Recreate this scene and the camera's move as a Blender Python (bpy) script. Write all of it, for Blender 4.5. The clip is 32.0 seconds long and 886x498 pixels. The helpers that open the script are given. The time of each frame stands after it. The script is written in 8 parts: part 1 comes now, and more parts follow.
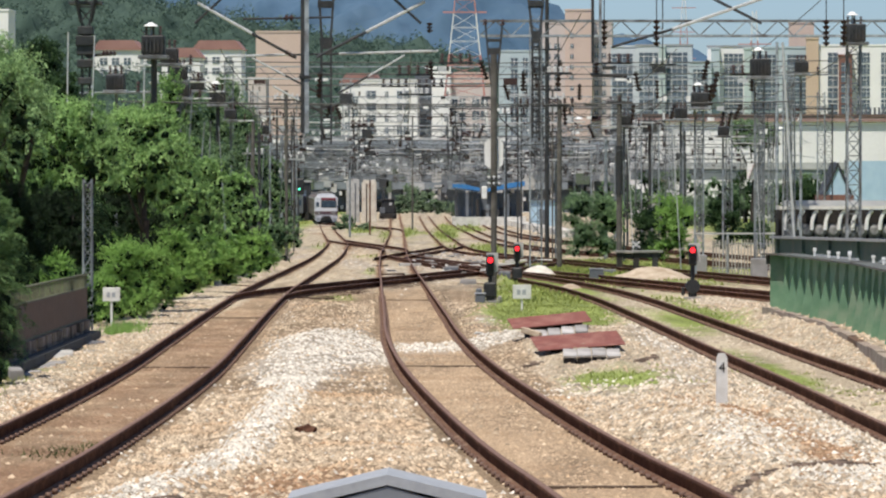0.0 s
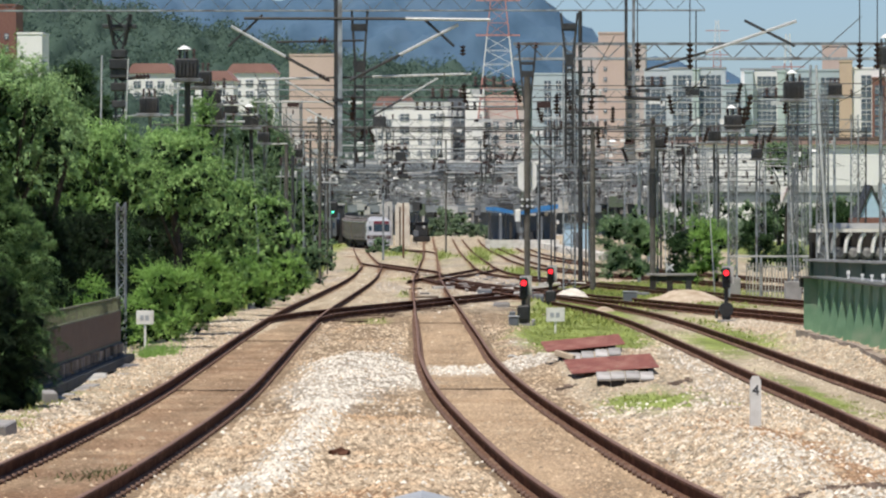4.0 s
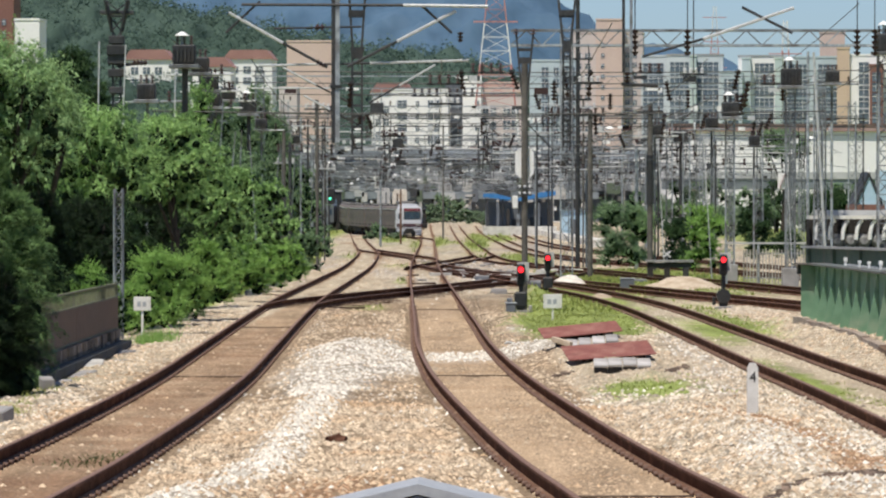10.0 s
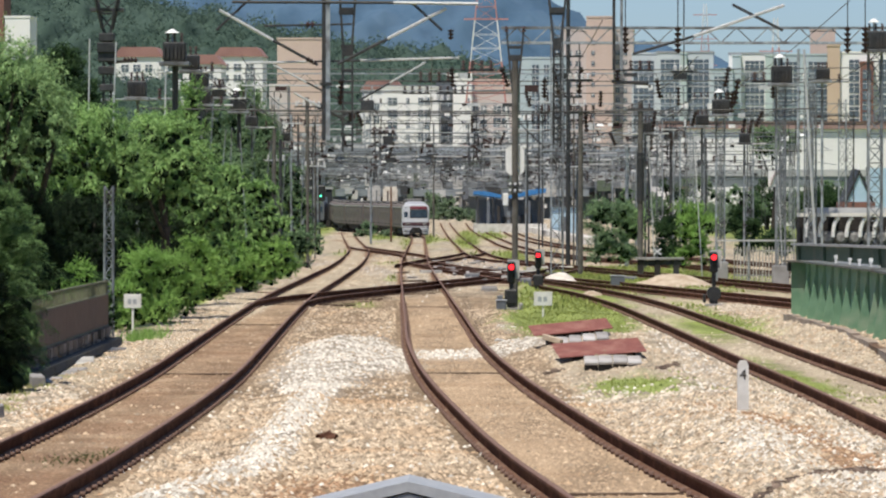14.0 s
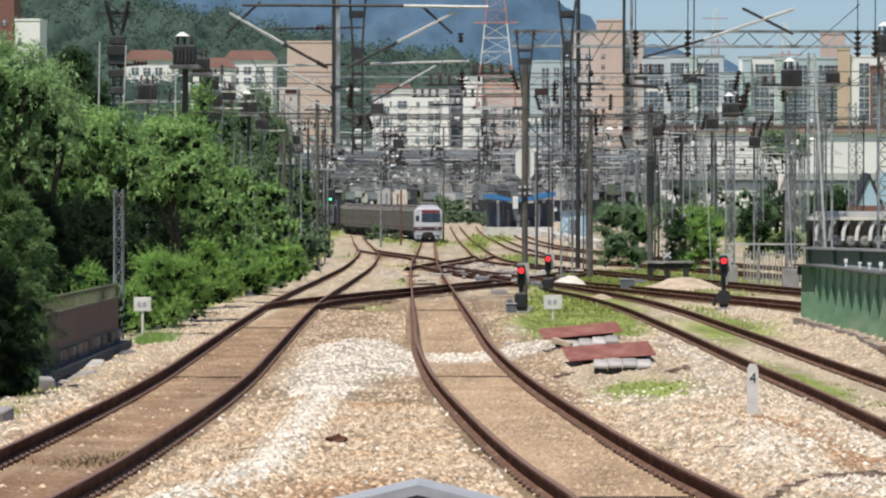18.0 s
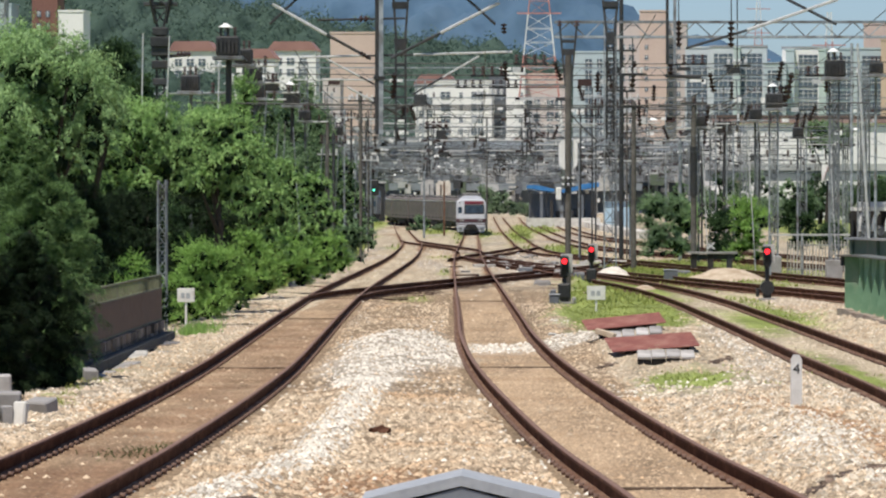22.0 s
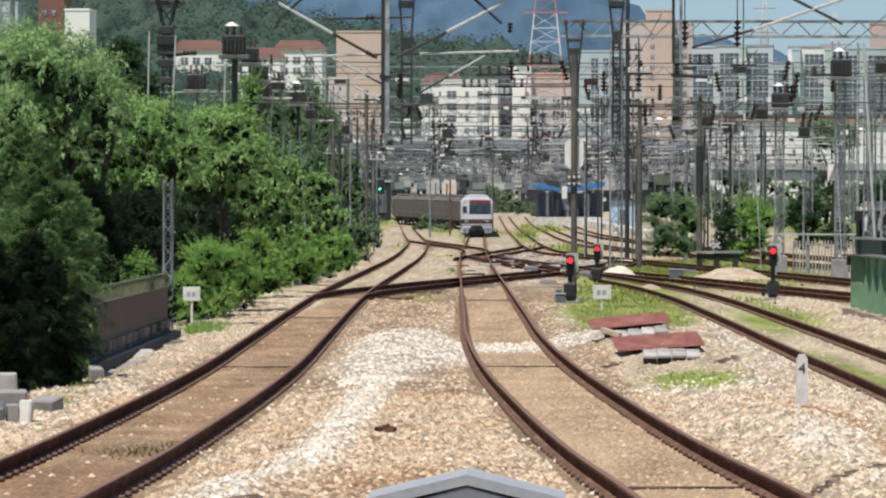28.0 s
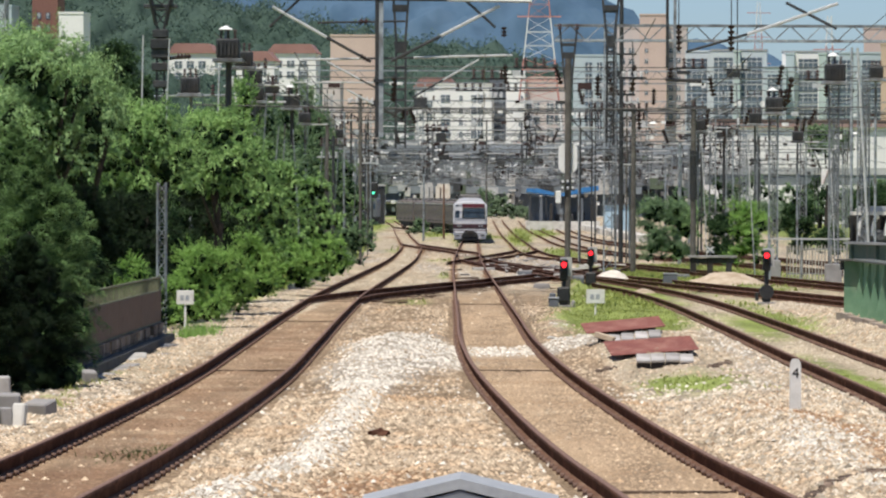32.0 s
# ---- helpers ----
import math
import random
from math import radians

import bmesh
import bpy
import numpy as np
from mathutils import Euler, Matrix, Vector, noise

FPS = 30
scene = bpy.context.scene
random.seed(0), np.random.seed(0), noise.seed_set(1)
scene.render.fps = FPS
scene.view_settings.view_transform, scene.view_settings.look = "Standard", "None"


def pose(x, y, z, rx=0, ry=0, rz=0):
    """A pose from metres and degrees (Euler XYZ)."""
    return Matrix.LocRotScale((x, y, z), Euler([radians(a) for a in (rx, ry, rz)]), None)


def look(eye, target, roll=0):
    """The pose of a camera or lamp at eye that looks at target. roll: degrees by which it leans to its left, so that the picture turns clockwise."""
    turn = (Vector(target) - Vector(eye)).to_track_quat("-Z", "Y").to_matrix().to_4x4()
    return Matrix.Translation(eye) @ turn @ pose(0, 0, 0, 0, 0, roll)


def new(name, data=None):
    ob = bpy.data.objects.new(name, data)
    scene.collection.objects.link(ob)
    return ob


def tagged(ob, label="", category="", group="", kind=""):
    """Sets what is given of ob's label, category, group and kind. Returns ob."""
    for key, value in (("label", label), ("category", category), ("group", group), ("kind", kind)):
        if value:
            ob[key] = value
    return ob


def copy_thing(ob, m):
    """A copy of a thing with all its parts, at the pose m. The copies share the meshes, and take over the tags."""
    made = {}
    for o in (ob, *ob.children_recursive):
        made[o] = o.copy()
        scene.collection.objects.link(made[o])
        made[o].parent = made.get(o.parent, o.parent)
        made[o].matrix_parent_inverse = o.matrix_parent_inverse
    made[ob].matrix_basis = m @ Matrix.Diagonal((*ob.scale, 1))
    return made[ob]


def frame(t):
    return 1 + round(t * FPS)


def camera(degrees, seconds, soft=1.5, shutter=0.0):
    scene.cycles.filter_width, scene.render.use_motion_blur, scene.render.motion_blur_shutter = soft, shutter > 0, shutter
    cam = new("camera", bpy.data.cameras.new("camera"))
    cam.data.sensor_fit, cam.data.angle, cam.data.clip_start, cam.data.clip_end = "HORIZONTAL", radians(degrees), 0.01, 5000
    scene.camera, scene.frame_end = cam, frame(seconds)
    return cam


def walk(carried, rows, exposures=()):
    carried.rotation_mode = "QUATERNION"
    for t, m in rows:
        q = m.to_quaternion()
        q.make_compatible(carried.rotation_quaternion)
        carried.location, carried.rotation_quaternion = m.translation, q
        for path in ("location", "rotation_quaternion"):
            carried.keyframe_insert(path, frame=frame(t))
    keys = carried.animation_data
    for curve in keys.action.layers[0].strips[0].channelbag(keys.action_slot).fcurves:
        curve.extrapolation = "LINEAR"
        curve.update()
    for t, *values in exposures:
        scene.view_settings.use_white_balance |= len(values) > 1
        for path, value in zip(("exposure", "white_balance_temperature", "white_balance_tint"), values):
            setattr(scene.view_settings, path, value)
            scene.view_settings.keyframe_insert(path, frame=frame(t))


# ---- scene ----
EYE = 2.5
cam = camera(10.54, 32.0, soft=2.2)
ROWS = [
    (0.0, 0.0000, -0.4584, 0.000),
    (0.5, 0.0009, -0.4375, 0.016),
    (1.0, 0.0328, -0.3980, 0.042),
    (1.5, 0.1274, -0.3491, -0.091),
    (2.0, 0.1956, -0.3460, -0.020),
    (2.5, 0.2229, -0.3474, -0.080),
    (3.0, 0.3211, -0.2503, 0.018),
    (3.5, 0.4069, -0.1701, 0.034),
    (5.5, 0.3049, -0.3441, 0.009),
    (6.0, 0.2245, -0.4063, 0.058),
    (6.5, 0.1746, -0.4340, 0.034),
    (7.0, 0.1462, -0.4384, 0.026),
    (7.5, 0.1152, -0.4375, 0.022),
    (8.0, 0.0961, -0.3973, 0.004),
    (8.5, 0.1461, -0.3654, 0.021),
    (9.0, 0.2119, -0.3808, -0.061),
    (9.5, 0.2824, -0.3881, -0.003),
    (10.0, 0.3665, -0.3454, -0.032),
    (10.5, 0.4466, -0.3508, 0.027),
    (11.0, 0.4911, -0.3630, 0.002),
    (11.5, 0.4748, -0.3873, -0.011),
    (12.0, 0.4233, -0.4394, 0.007),
    (12.5, 0.3823, -0.4590, 0.033),
    (13.0, 0.3316, -0.4480, 0.021),
    (13.5, 0.2523, -0.3967, -0.016),
    (14.0, 0.2522, -0.3762, -0.030),
    (14.5, 0.3443, -0.3769, -0.013),
    (16.5, 0.4385, -0.3775, -0.058),
    (17.0, 0.3851, -0.3897, -0.075),
    (17.5, 0.3722, -0.3642, -0.111),
    (18.0, 0.3698, -0.3372, -0.086),
    (18.5, 0.4152, -0.3501, -0.062),
    (19.0, 0.5125, -0.3858, -0.023),
    (19.5, 0.5751, -0.4152, -0.038),
    (20.0, 0.6195, -0.4325, -0.053),
    (20.5, 0.6426, -0.4832, -0.093),
    (21.0, 0.7002, -0.4752, -0.073),
    (21.5, 0.8135, -0.4600, -0.078),
    (22.0, 0.8858, -0.4464, -0.039),
    (22.5, 0.9087, -0.4369, -0.085),
    (23.0, 0.8994, -0.4635, -0.078),
    (23.5, 0.8503, -0.4843, -0.086),
    (24.0, 0.8391, -0.4434, -0.106),
    (24.5, 0.8290, -0.3318, -0.120),
    (25.0, 0.8220, -0.2934, -0.134),
    (25.5, 0.8712, -0.3272, -0.095),
    (26.0, 0.9482, -0.4133, -0.096),
    (26.5, 0.9626, -0.4849, -0.101),
    (28.5, 0.9418, -0.4531, -0.151),
    (29.0, 0.9200, -0.4718, -0.183),
    (29.5, 0.8920, -0.4294, -0.178),
    (30.0, 0.8583, -0.4050, -0.208),
    (30.5, 0.8481, -0.4115, -0.192),
    (31.0, 0.8591, -0.4368, -0.212),
    (31.5, 0.8875, -0.4375, -0.198),
    (32.0, 0.8806, -0.4103, -0.217),
]
walk(cam, [(t, pose(0, 0, EYE, 90 + pitch, roll, yaw)) for t, yaw, pitch, roll in ROWS])

# ---- light: a high summer sun behind the viewer's left shoulder, clear hazy sky ----
SUN_AZ, SUN_EL = 207.0, 66.0          # azimuth clockwise from ahead, elevation
scene.view_settings.exposure = 0.29
world = bpy.data.worlds.new("sky")
scene.world = world
world.use_nodes = True
wn = world.node_tree.nodes
wl = world.node_tree.links
sky = wn.new("ShaderNodeTexSky")
sky.sky_type = "NISHITA"
sky.sun_disc = False
sky.sun_elevation = radians(SUN_EL)
sky.sun_rotation = radians(SUN_AZ)
sky.air_density, sky.dust_density, sky.ozone_density = 0.72, 0.8, 5.5
wl.new(sky.outputs[0], wn["Background"].inputs[0])
wn["Background"].inputs[1].default_value = 0.095
sun = new("sun", bpy.data.lights.new("sun", "SUN"))
sun.data.energy, sun.data.angle, sun.data.color = 4.2, radians(0.55), (1.0, 0.935, 0.83)
sd = Vector((math.sin(radians(SUN_AZ)) * math.cos(radians(SUN_EL)), math.cos(radians(SUN_AZ)) * math.cos(radians(SUN_EL)), math.sin(radians(SUN_EL))))
sun.matrix_world = look(sd * 60, (0, 0, 0))


# ---- materials ----
def mat(name, a, b, scale=8.0, rough=0.8, metal=0.0, bump=0.3, fine=60.0, rand=0.0, c=None, cscale=1.2, coords="Object", spec=0.5, island=False):
    """Two colours mixed by noise at two scales, a third in large stains, bump from the fine grain."""
    m = bpy.data.materials.new(name)
    m.use_nodes = True
    nt = m.node_tree
    bs = nt.nodes["Principled BSDF"]
    bs.inputs["Roughness"].default_value = rough
    bs.inputs["Metallic"].default_value = metal
    bs.inputs["Specular IOR Level"].default_value = spec
    tc = nt.nodes.new("ShaderNodeTexCoord")
    src = tc.outputs[coords]
    n1 = nt.nodes.new("ShaderNodeTexNoise")
    n1.inputs["Scale"].default_value = scale
    n1.inputs["Detail"].default_value = 4
    n2 = nt.nodes.new("ShaderNodeTexNoise")
    n2.inputs["Scale"].default_value = fine
    n2.inputs["Detail"].default_value = 2
    nt.links.new(src, n1.inputs["Vector"])
    nt.links.new(src, n2.inputs["Vector"])
    add = nt.nodes.new("ShaderNodeMath")
    add.operation = "MULTIPLY_ADD"
    add.inputs[1].default_value = 0.5
    nt.links.new(n2.outputs["Fac"], add.inputs[0])
    nt.links.new(n1.outputs["Fac"], add.inputs[2])
    ramp = nt.nodes.new("ShaderNodeMapRange")
    ramp.inputs["From Min"].default_value = 0.55
    ramp.inputs["From Max"].default_value = 0.95
    nt.links.new(add.outputs[0], ramp.inputs["Value"])
    mix = nt.nodes.new("ShaderNodeMix")
    mix.data_type = "RGBA"
    mix.inputs[6].default_value = (*a, 1)
    mix.inputs[7].default_value = (*b, 1)
    nt.links.new(ramp.outputs[0], mix.inputs[0])
    out = mix.outputs[2]
    if c:
        n3 = nt.nodes.new("ShaderNodeTexNoise")
        n3.inputs["Scale"].default_value = cscale
        n3.inputs["Detail"].default_value = 5
        nt.links.new(src, n3.inputs["Vector"])
        r3 = nt.nodes.new("ShaderNodeMapRange")
        r3.inputs["From Min"].default_value = 0.5
        r3.inputs["From Max"].default_value = 0.68
        nt.links.new(n3.outputs["Fac"], r3.inputs["Value"])
        m3 = nt.nodes.new("ShaderNodeMix")
        m3.data_type = "RGBA"
        m3.inputs[7].default_value = (*c, 1)
        nt.links.new(r3.outputs[0], m3.inputs[0])
        nt.links.new(out, m3.inputs[6])
        out = m3.outputs[2]
    if rand > 0:
        if island:
            gi = nt.nodes.new("ShaderNodeNewGeometry")
            rsrc = gi.outputs["Random Per Island"]
        else:
            gi = nt.nodes.new("ShaderNodeObjectInfo")
            rsrc = gi.outputs["Random"]
        mr = nt.nodes.new("ShaderNodeMapRange")
        mr.inputs["To Min"].default_value = 1 - rand
        mr.inputs["To Max"].default_value = 1 + rand
        nt.links.new(rsrc, mr.inputs["Value"])
        hv = nt.nodes.new("ShaderNodeHueSaturation")
        nt.links.new(mr.outputs[0], hv.inputs["Value"])
        nt.links.new(out, hv.inputs["Color"])
        out = hv.outputs[0]
    nt.links.new(out, bs.inputs["Base Color"])
    if bump > 0:
        bp = nt.nodes.new("ShaderNodeBump")
        bp.inputs["Strength"].default_value = bump
        bp.inputs["Distance"].default_value = 0.02
        nt.links.new(n2.outputs["Fac"], bp.inputs["Height"])
        nt.links.new(bp.outputs[0], bs.inputs["Normal"])
    return m


def leaf_mat(name, dark, light, rand=0.6):
    """Foliage: a hue spread from leaf to leaf, some light let through."""
    m = bpy.data.materials.new(name)
    m.use_nodes = True
    nt = m.node_tree
    bs = nt.nodes["Principled BSDF"]
    gi = nt.nodes.new("ShaderNodeNewGeometry")
    tc = nt.nodes.new("ShaderNodeTexCoord")
    n1 = nt.nodes.new("ShaderNodeTexNoise")
    n1.inputs["Scale"].default_value = 0.9
    n1.inputs["Detail"].default_value = 3
    nt.links.new(tc.outputs["Object"], n1.inputs["Vector"])
    ad = nt.nodes.new("ShaderNodeMath")
    ad.operation = "MULTIPLY_ADD"
    ad.inputs[1].default_value = rand
    nt.links.new(gi.outputs["Random Per Island"], ad.inputs[0])
    nt.links.new(n1.outputs["Fac"], ad.inputs[2])
    mr = nt.nodes.new("ShaderNodeMapRange")
    mr.inputs["From Min"].default_value = 0.36 + 0.09 * rand
    mr.inputs["From Max"].default_value = 0.62 + 0.88 * rand
    nt.links.new(ad.outputs[0], mr.inputs["Value"])
    mx = nt.nodes.new("ShaderNodeMix")
    mx.data_type = "RGBA"
    mx.inputs[6].default_value = (*dark, 1)
    mx.inputs[7].default_value = (*light, 1)
    nt.links.new(mr.outputs[0], mx.inputs[0])
    nt.links.new(mx.outputs[2], bs.inputs["Base Color"])
    bs.inputs["Roughness"].default_value = 0.62
    bs.inputs["Specular IOR Level"].default_value = 0.12
    tl = nt.nodes.new("ShaderNodeBsdfTranslucent")
    nt.links.new(mx.outputs[2], tl.inputs["Color"])
    ms = nt.nodes.new("ShaderNodeMixShader")
    ms.inputs[0].default_value = 0.34
    nt.links.new(bs.outputs[0], ms.inputs[1])
    nt.links.new(tl.outputs[0], ms.inputs[2])
    nt.links.new(ms.outputs[0], nt.nodes["Material Output"].inputs["Surface"])
    return m


def glow(name, colour, strength):
    m = bpy.data.materials.new(name)
    m.use_nodes = True
    bs = m.node_tree.nodes["Principled BSDF"]
    bs.inputs["Base Color"].default_value = (*colour, 1)
    bs.inputs["Emission Color"].default_value = (*colour, 1)
    bs.inputs["Emission Strength"].default_value = strength
    return m


def ground_mat():
    """Ballast ground: tan fines, white fresh stone, rust stain and grass by the zones of the sheet."""
    m = bpy.data.materials.new("ballast_ground")
    m.use_nodes = True
    nt = m.node_tree
    bs = nt.nodes["Principled BSDF"]
    bs.inputs["Roughness"].default_value = 0.95
    bs.inputs["Specular IOR Level"].default_value = 0.15
    tc = nt.nodes.new("ShaderNodeTexCoord")
    vo = nt.nodes.new("ShaderNodeTexVoronoi")
    vo.inputs["Scale"].default_value = 19
    no = nt.nodes.new("ShaderNodeTexNoise")
    no.inputs["Scale"].default_value = 0.7
    no.inputs["Detail"].default_value = 6
    nt.links.new(tc.outputs["Object"], vo.inputs["Vector"])
    nt.links.new(tc.outputs["Object"], no.inputs["Vector"])

    def layer(under, colour_a, colour_b, zone):
        st = nt.nodes.new("ShaderNodeMix")
        st.data_type = "RGBA"
        st.inputs[6].default_value = (*colour_a, 1)
        st.inputs[7].default_value = (*colour_b, 1)
        nt.links.new(vo.outputs["Color"], st.inputs[0])
        if under is None:
            return st.outputs[2]
        at = nt.nodes.new("ShaderNodeAttribute")
        at.attribute_name = zone
        ad = nt.nodes.new("ShaderNodeMath")
        ad.operation = "MULTIPLY_ADD"
        ad.inputs[1].default_value = 1.0
        nt.links.new(at.outputs["Fac"], ad.inputs[0])
        nt.links.new(no.outputs["Fac"], ad.inputs[2])
        mr = nt.nodes.new("ShaderNodeMapRange")
        mr.inputs["From Min"].default_value = 0.72
        mr.inputs["From Max"].default_value = 1.08
        nt.links.new(ad.outputs[0], mr.inputs["Value"])
        mx = nt.nodes.new("ShaderNodeMix")
        mx.data_type = "RGBA"
        nt.links.new(mr.outputs[0], mx.inputs[0])
        nt.links.new(under, mx.inputs[6])
        nt.links.new(st.outputs[2], mx.inputs[7])
        return mx.outputs[2]

    # base tone kept dark for the shade between loose stones
    col = layer(None, (0.165, 0.112, 0.07), (0.40, 0.30, 0.20), "")
    col = layer(col, (0.31, 0.215, 0.135), (0.46, 0.34, 0.225), "fines")
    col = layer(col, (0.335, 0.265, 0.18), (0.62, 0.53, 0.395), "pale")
    col = layer(col, (0.26, 0.215, 0.165), (0.55, 0.485, 0.405), "white")
    col = layer(col, (0.19, 0.11, 0.066), (0.34, 0.215, 0.132), "rust")
    col = layer(col, (0.19, 0.235, 0.055), (0.33, 0.385, 0.125), "grass")
    mp = nt.nodes.new("ShaderNodeMapping")
    mp.inputs["Scale"].default_value = (1.3, 0.10, 1.0)
    nt.links.new(tc.outputs["Object"], mp.inputs["Vector"])
    ns = nt.nodes.new("ShaderNodeTexNoise")
    ns.inputs["Scale"].default_value = 1.0
    ns.inputs["Detail"].default_value = 8
    ns.inputs["Roughness"].default_value = 0.65
    nt.links.new(mp.outputs[0], ns.inputs["Vector"])
    mr = nt.nodes.new("ShaderNodeMapRange")
    mr.inputs["From Min"].default_value = 0.3
    mr.inputs["From Max"].default_value = 0.7
    mr.inputs["To Min"].default_value = 0.62
    mr.inputs["To Max"].default_value = 1.32
    nt.links.new(ns.outputs["Fac"], mr.inputs["Value"])
    hv = nt.nodes.new("ShaderNodeHueSaturation")
    # crevice shade between stones, painted by cell distance
    gap_shade = nt.nodes.new("ShaderNodeMapRange")
    gap_shade.inputs["From Min"].default_value = 0.25
    gap_shade.inputs["From Max"].default_value = 0.8
    gap_shade.inputs["To Min"].default_value = 1.10
    gap_shade.inputs["To Max"].default_value = 0.60
    nt.links.new(vo.outputs["Distance"], gap_shade.inputs["Value"])
    both = nt.nodes.new("ShaderNodeMath")
    both.operation = "MULTIPLY"
    nt.links.new(mr.outputs[0], both.inputs[0])
    nt.links.new(gap_shade.outputs[0], both.inputs[1])
    nt.links.new(both.outputs[0], hv.inputs["Value"])
    nt.links.new(col, hv.inputs["Color"])
    nt.links.new(hv.outputs[0], bs.inputs["Base Color"])
    bp = nt.nodes.new("ShaderNodeBump")
    bp.inputs["Strength"].default_value = 0.35
    bp.inputs["Distance"].default_value = 0.03
    nt.links.new(vo.outputs["Distance"], bp.inputs["Height"])
    nt.links.new(bp.outputs[0], bs.inputs["Normal"])
    return m


M_GROUND = ground_mat()
M_STONE = mat("tan_ballast_stone", (0.30, 0.225, 0.155), (0.565, 0.46, 0.34), 6.0, 0.95, rand=0.48, island=True, c=(0.41, 0.285, 0.18), cscale=0.45, spec=0.03)
M_STONE_W = mat("pale_ballast_stone", (0.46, 0.42, 0.36), (0.70, 0.65, 0.575), 3, 0.95, rand=0.30, island=True, spec=0.03)
M_STONE_P = mat("pale_tan_ballast_stone", (0.29, 0.245, 0.185), (0.60, 0.525, 0.43), 6.0, 0.95, rand=0.55, island=True, c=(0.40, 0.31, 0.225), cscale=0.6, spec=0.03)
# rust, darkened in colour for the shade below the rail head
M_RAIL = mat("rail_web_rust_and_shade", (0.050, 0.022, 0.015), (0.105, 0.050, 0.034), 12, 0.9, 0.0, c=(0.15, 0.075, 0.048), cscale=1.5, spec=0.1)
M_RAILTOP = mat("worn_rail_head", (0.14, 0.082, 0.064), (0.24, 0.155, 0.126), 20, 0.8, 0.0, bump=0.05, spec=0.12)
M_CLIP = mat("rusty_rail_clip", (0.11, 0.062, 0.045), (0.18, 0.11, 0.085), 30, 0.8)
# light tone raised for sunlit glints, blue cast added for haze
M_STEEL = mat("galvanised_steel", (0.15, 0.17, 0.185), (0.31, 0.335, 0.355), 5, 0.55, 0.25, c=(0.10, 0.09, 0.085), rand=0.5)
M_STEELD = mat("dark_painted_steel", (0.018, 0.02, 0.022), (0.042, 0.044, 0.047), 6, 0.6, 0.1, c=(0.045, 0.039, 0.035), rand=0.3)
M_PALE = mat("pale_galvanised_tube", (0.45, 0.46, 0.46), (0.62, 0.62, 0.61), 6, 0.5, 0.3)
M_INSUL = mat("brown_porcelain", (0.035, 0.02, 0.02), (0.07, 0.04, 0.035), 20, 0.55, bump=0.05, spec=0.25)
M_INSULW = mat("white_porcelain", (0.5, 0.5, 0.49), (0.66, 0.66, 0.64), 20, 0.3, bump=0.05)
M_WIRE = mat("weathered_copper_wire", (0.05, 0.05, 0.048), (0.10, 0.10, 0.095), 30, 0.6, 0.4, bump=0)
M_CONC = mat("grey_concrete", (0.38, 0.37, 0.35), (0.52, 0.51, 0.48), 2, 0.9, c=(0.30, 0.29, 0.27))
M_CONCPALE = mat("pale_concrete", (0.55, 0.53, 0.49), (0.68, 0.66, 0.61), 2, 0.9, c=(0.45, 0.42, 0.38))
M_PIER = mat("cream_concrete", (0.55, 0.50, 0.42), (0.68, 0.63, 0.54), 1.5, 0.9, c=(0.46, 0.36, 0.29), cscale=0.7)
M_CONCPOLE = mat("stained_concrete_pole", (0.075, 0.069, 0.06), (0.145, 0.134, 0.118), 3, 0.9, c=(0.05, 0.043, 0.037))
M_PLATE = mat("rust_red_steel_plate", (0.16, 0.05, 0.04), (0.24, 0.085, 0.065), 4, 0.75, c=(0.28, 0.13, 0.10), cscale=3)
M_WHITE = mat("white_paint", (0.72, 0.72, 0.70), (0.82, 0.82, 0.80), 6, 0.6, c=(0.6, 0.59, 0.55), cscale=3)
M_BLACK = mat("black_paint", (0.012, 0.012, 0.013), (0.03, 0.03, 0.03), 10, 0.5)
M_GREEN = mat("green_girder_paint", (0.115, 0.225, 0.14), (0.165, 0.295, 0.19), 3, 0.6, c=(0.22, 0.30, 0.21), cscale=2.0)
M_GREEND = mat("dark_green_girder_paint", (0.035, 0.075, 0.06), (0.06, 0.11, 0.085), 3, 0.7, c=(0.08, 0.10, 0.085), cscale=1.5)
M_TIMBERP = mat("weathered_pale_timber", (0.26, 0.21, 0.165), (0.38, 0.32, 0.26), 5, 0.95, c=(0.20, 0.13, 0.10), cscale=2.0)
M_GREENTOP = mat("weathered_dark_flange_paint", (0.08, 0.088, 0.08), (0.14, 0.15, 0.135), 5, 0.7, c=(0.11, 0.09, 0.075))
M_BROWNPANEL = mat("brown_sheet_metal", (0.105, 0.056, 0.028), (0.155, 0.09, 0.05), 4, 0.7)
M_BARK = mat("bark", (0.022, 0.017, 0.013), (0.048, 0.038, 0.030), 9, 0.9)
M_GREY = mat("light_grey_paint", (0.29, 0.305, 0.33), (0.37, 0.385, 0.41), 25, 0.6, bump=0.05)
M_GREYD = mat("slate_grey_paint", (0.10, 0.11, 0.125), (0.13, 0.14, 0.155), 3, 0.55, bump=0.05)
M_STAINLESS = mat("dull_stainless_steel", (0.125, 0.108, 0.10), (0.175, 0.152, 0.142), 2, 0.75, 0.0, bump=0.04, c=(0.105, 0.088, 0.08), spec=0.2)
M_TRAINWHITE = mat("train_white_paint", (0.52, 0.53, 0.58), (0.60, 0.61, 0.65), 2, 0.4, bump=0.02)
M_TRAINRED = mat("train_maroon_paint", (0.16, 0.028, 0.045), (0.21, 0.04, 0.06), 3, 0.4, bump=0.02)
M_BANDDARK = mat("dark_maroon_band", (0.055, 0.022, 0.03), (0.085, 0.035, 0.045), 3, 0.5, bump=0.02)
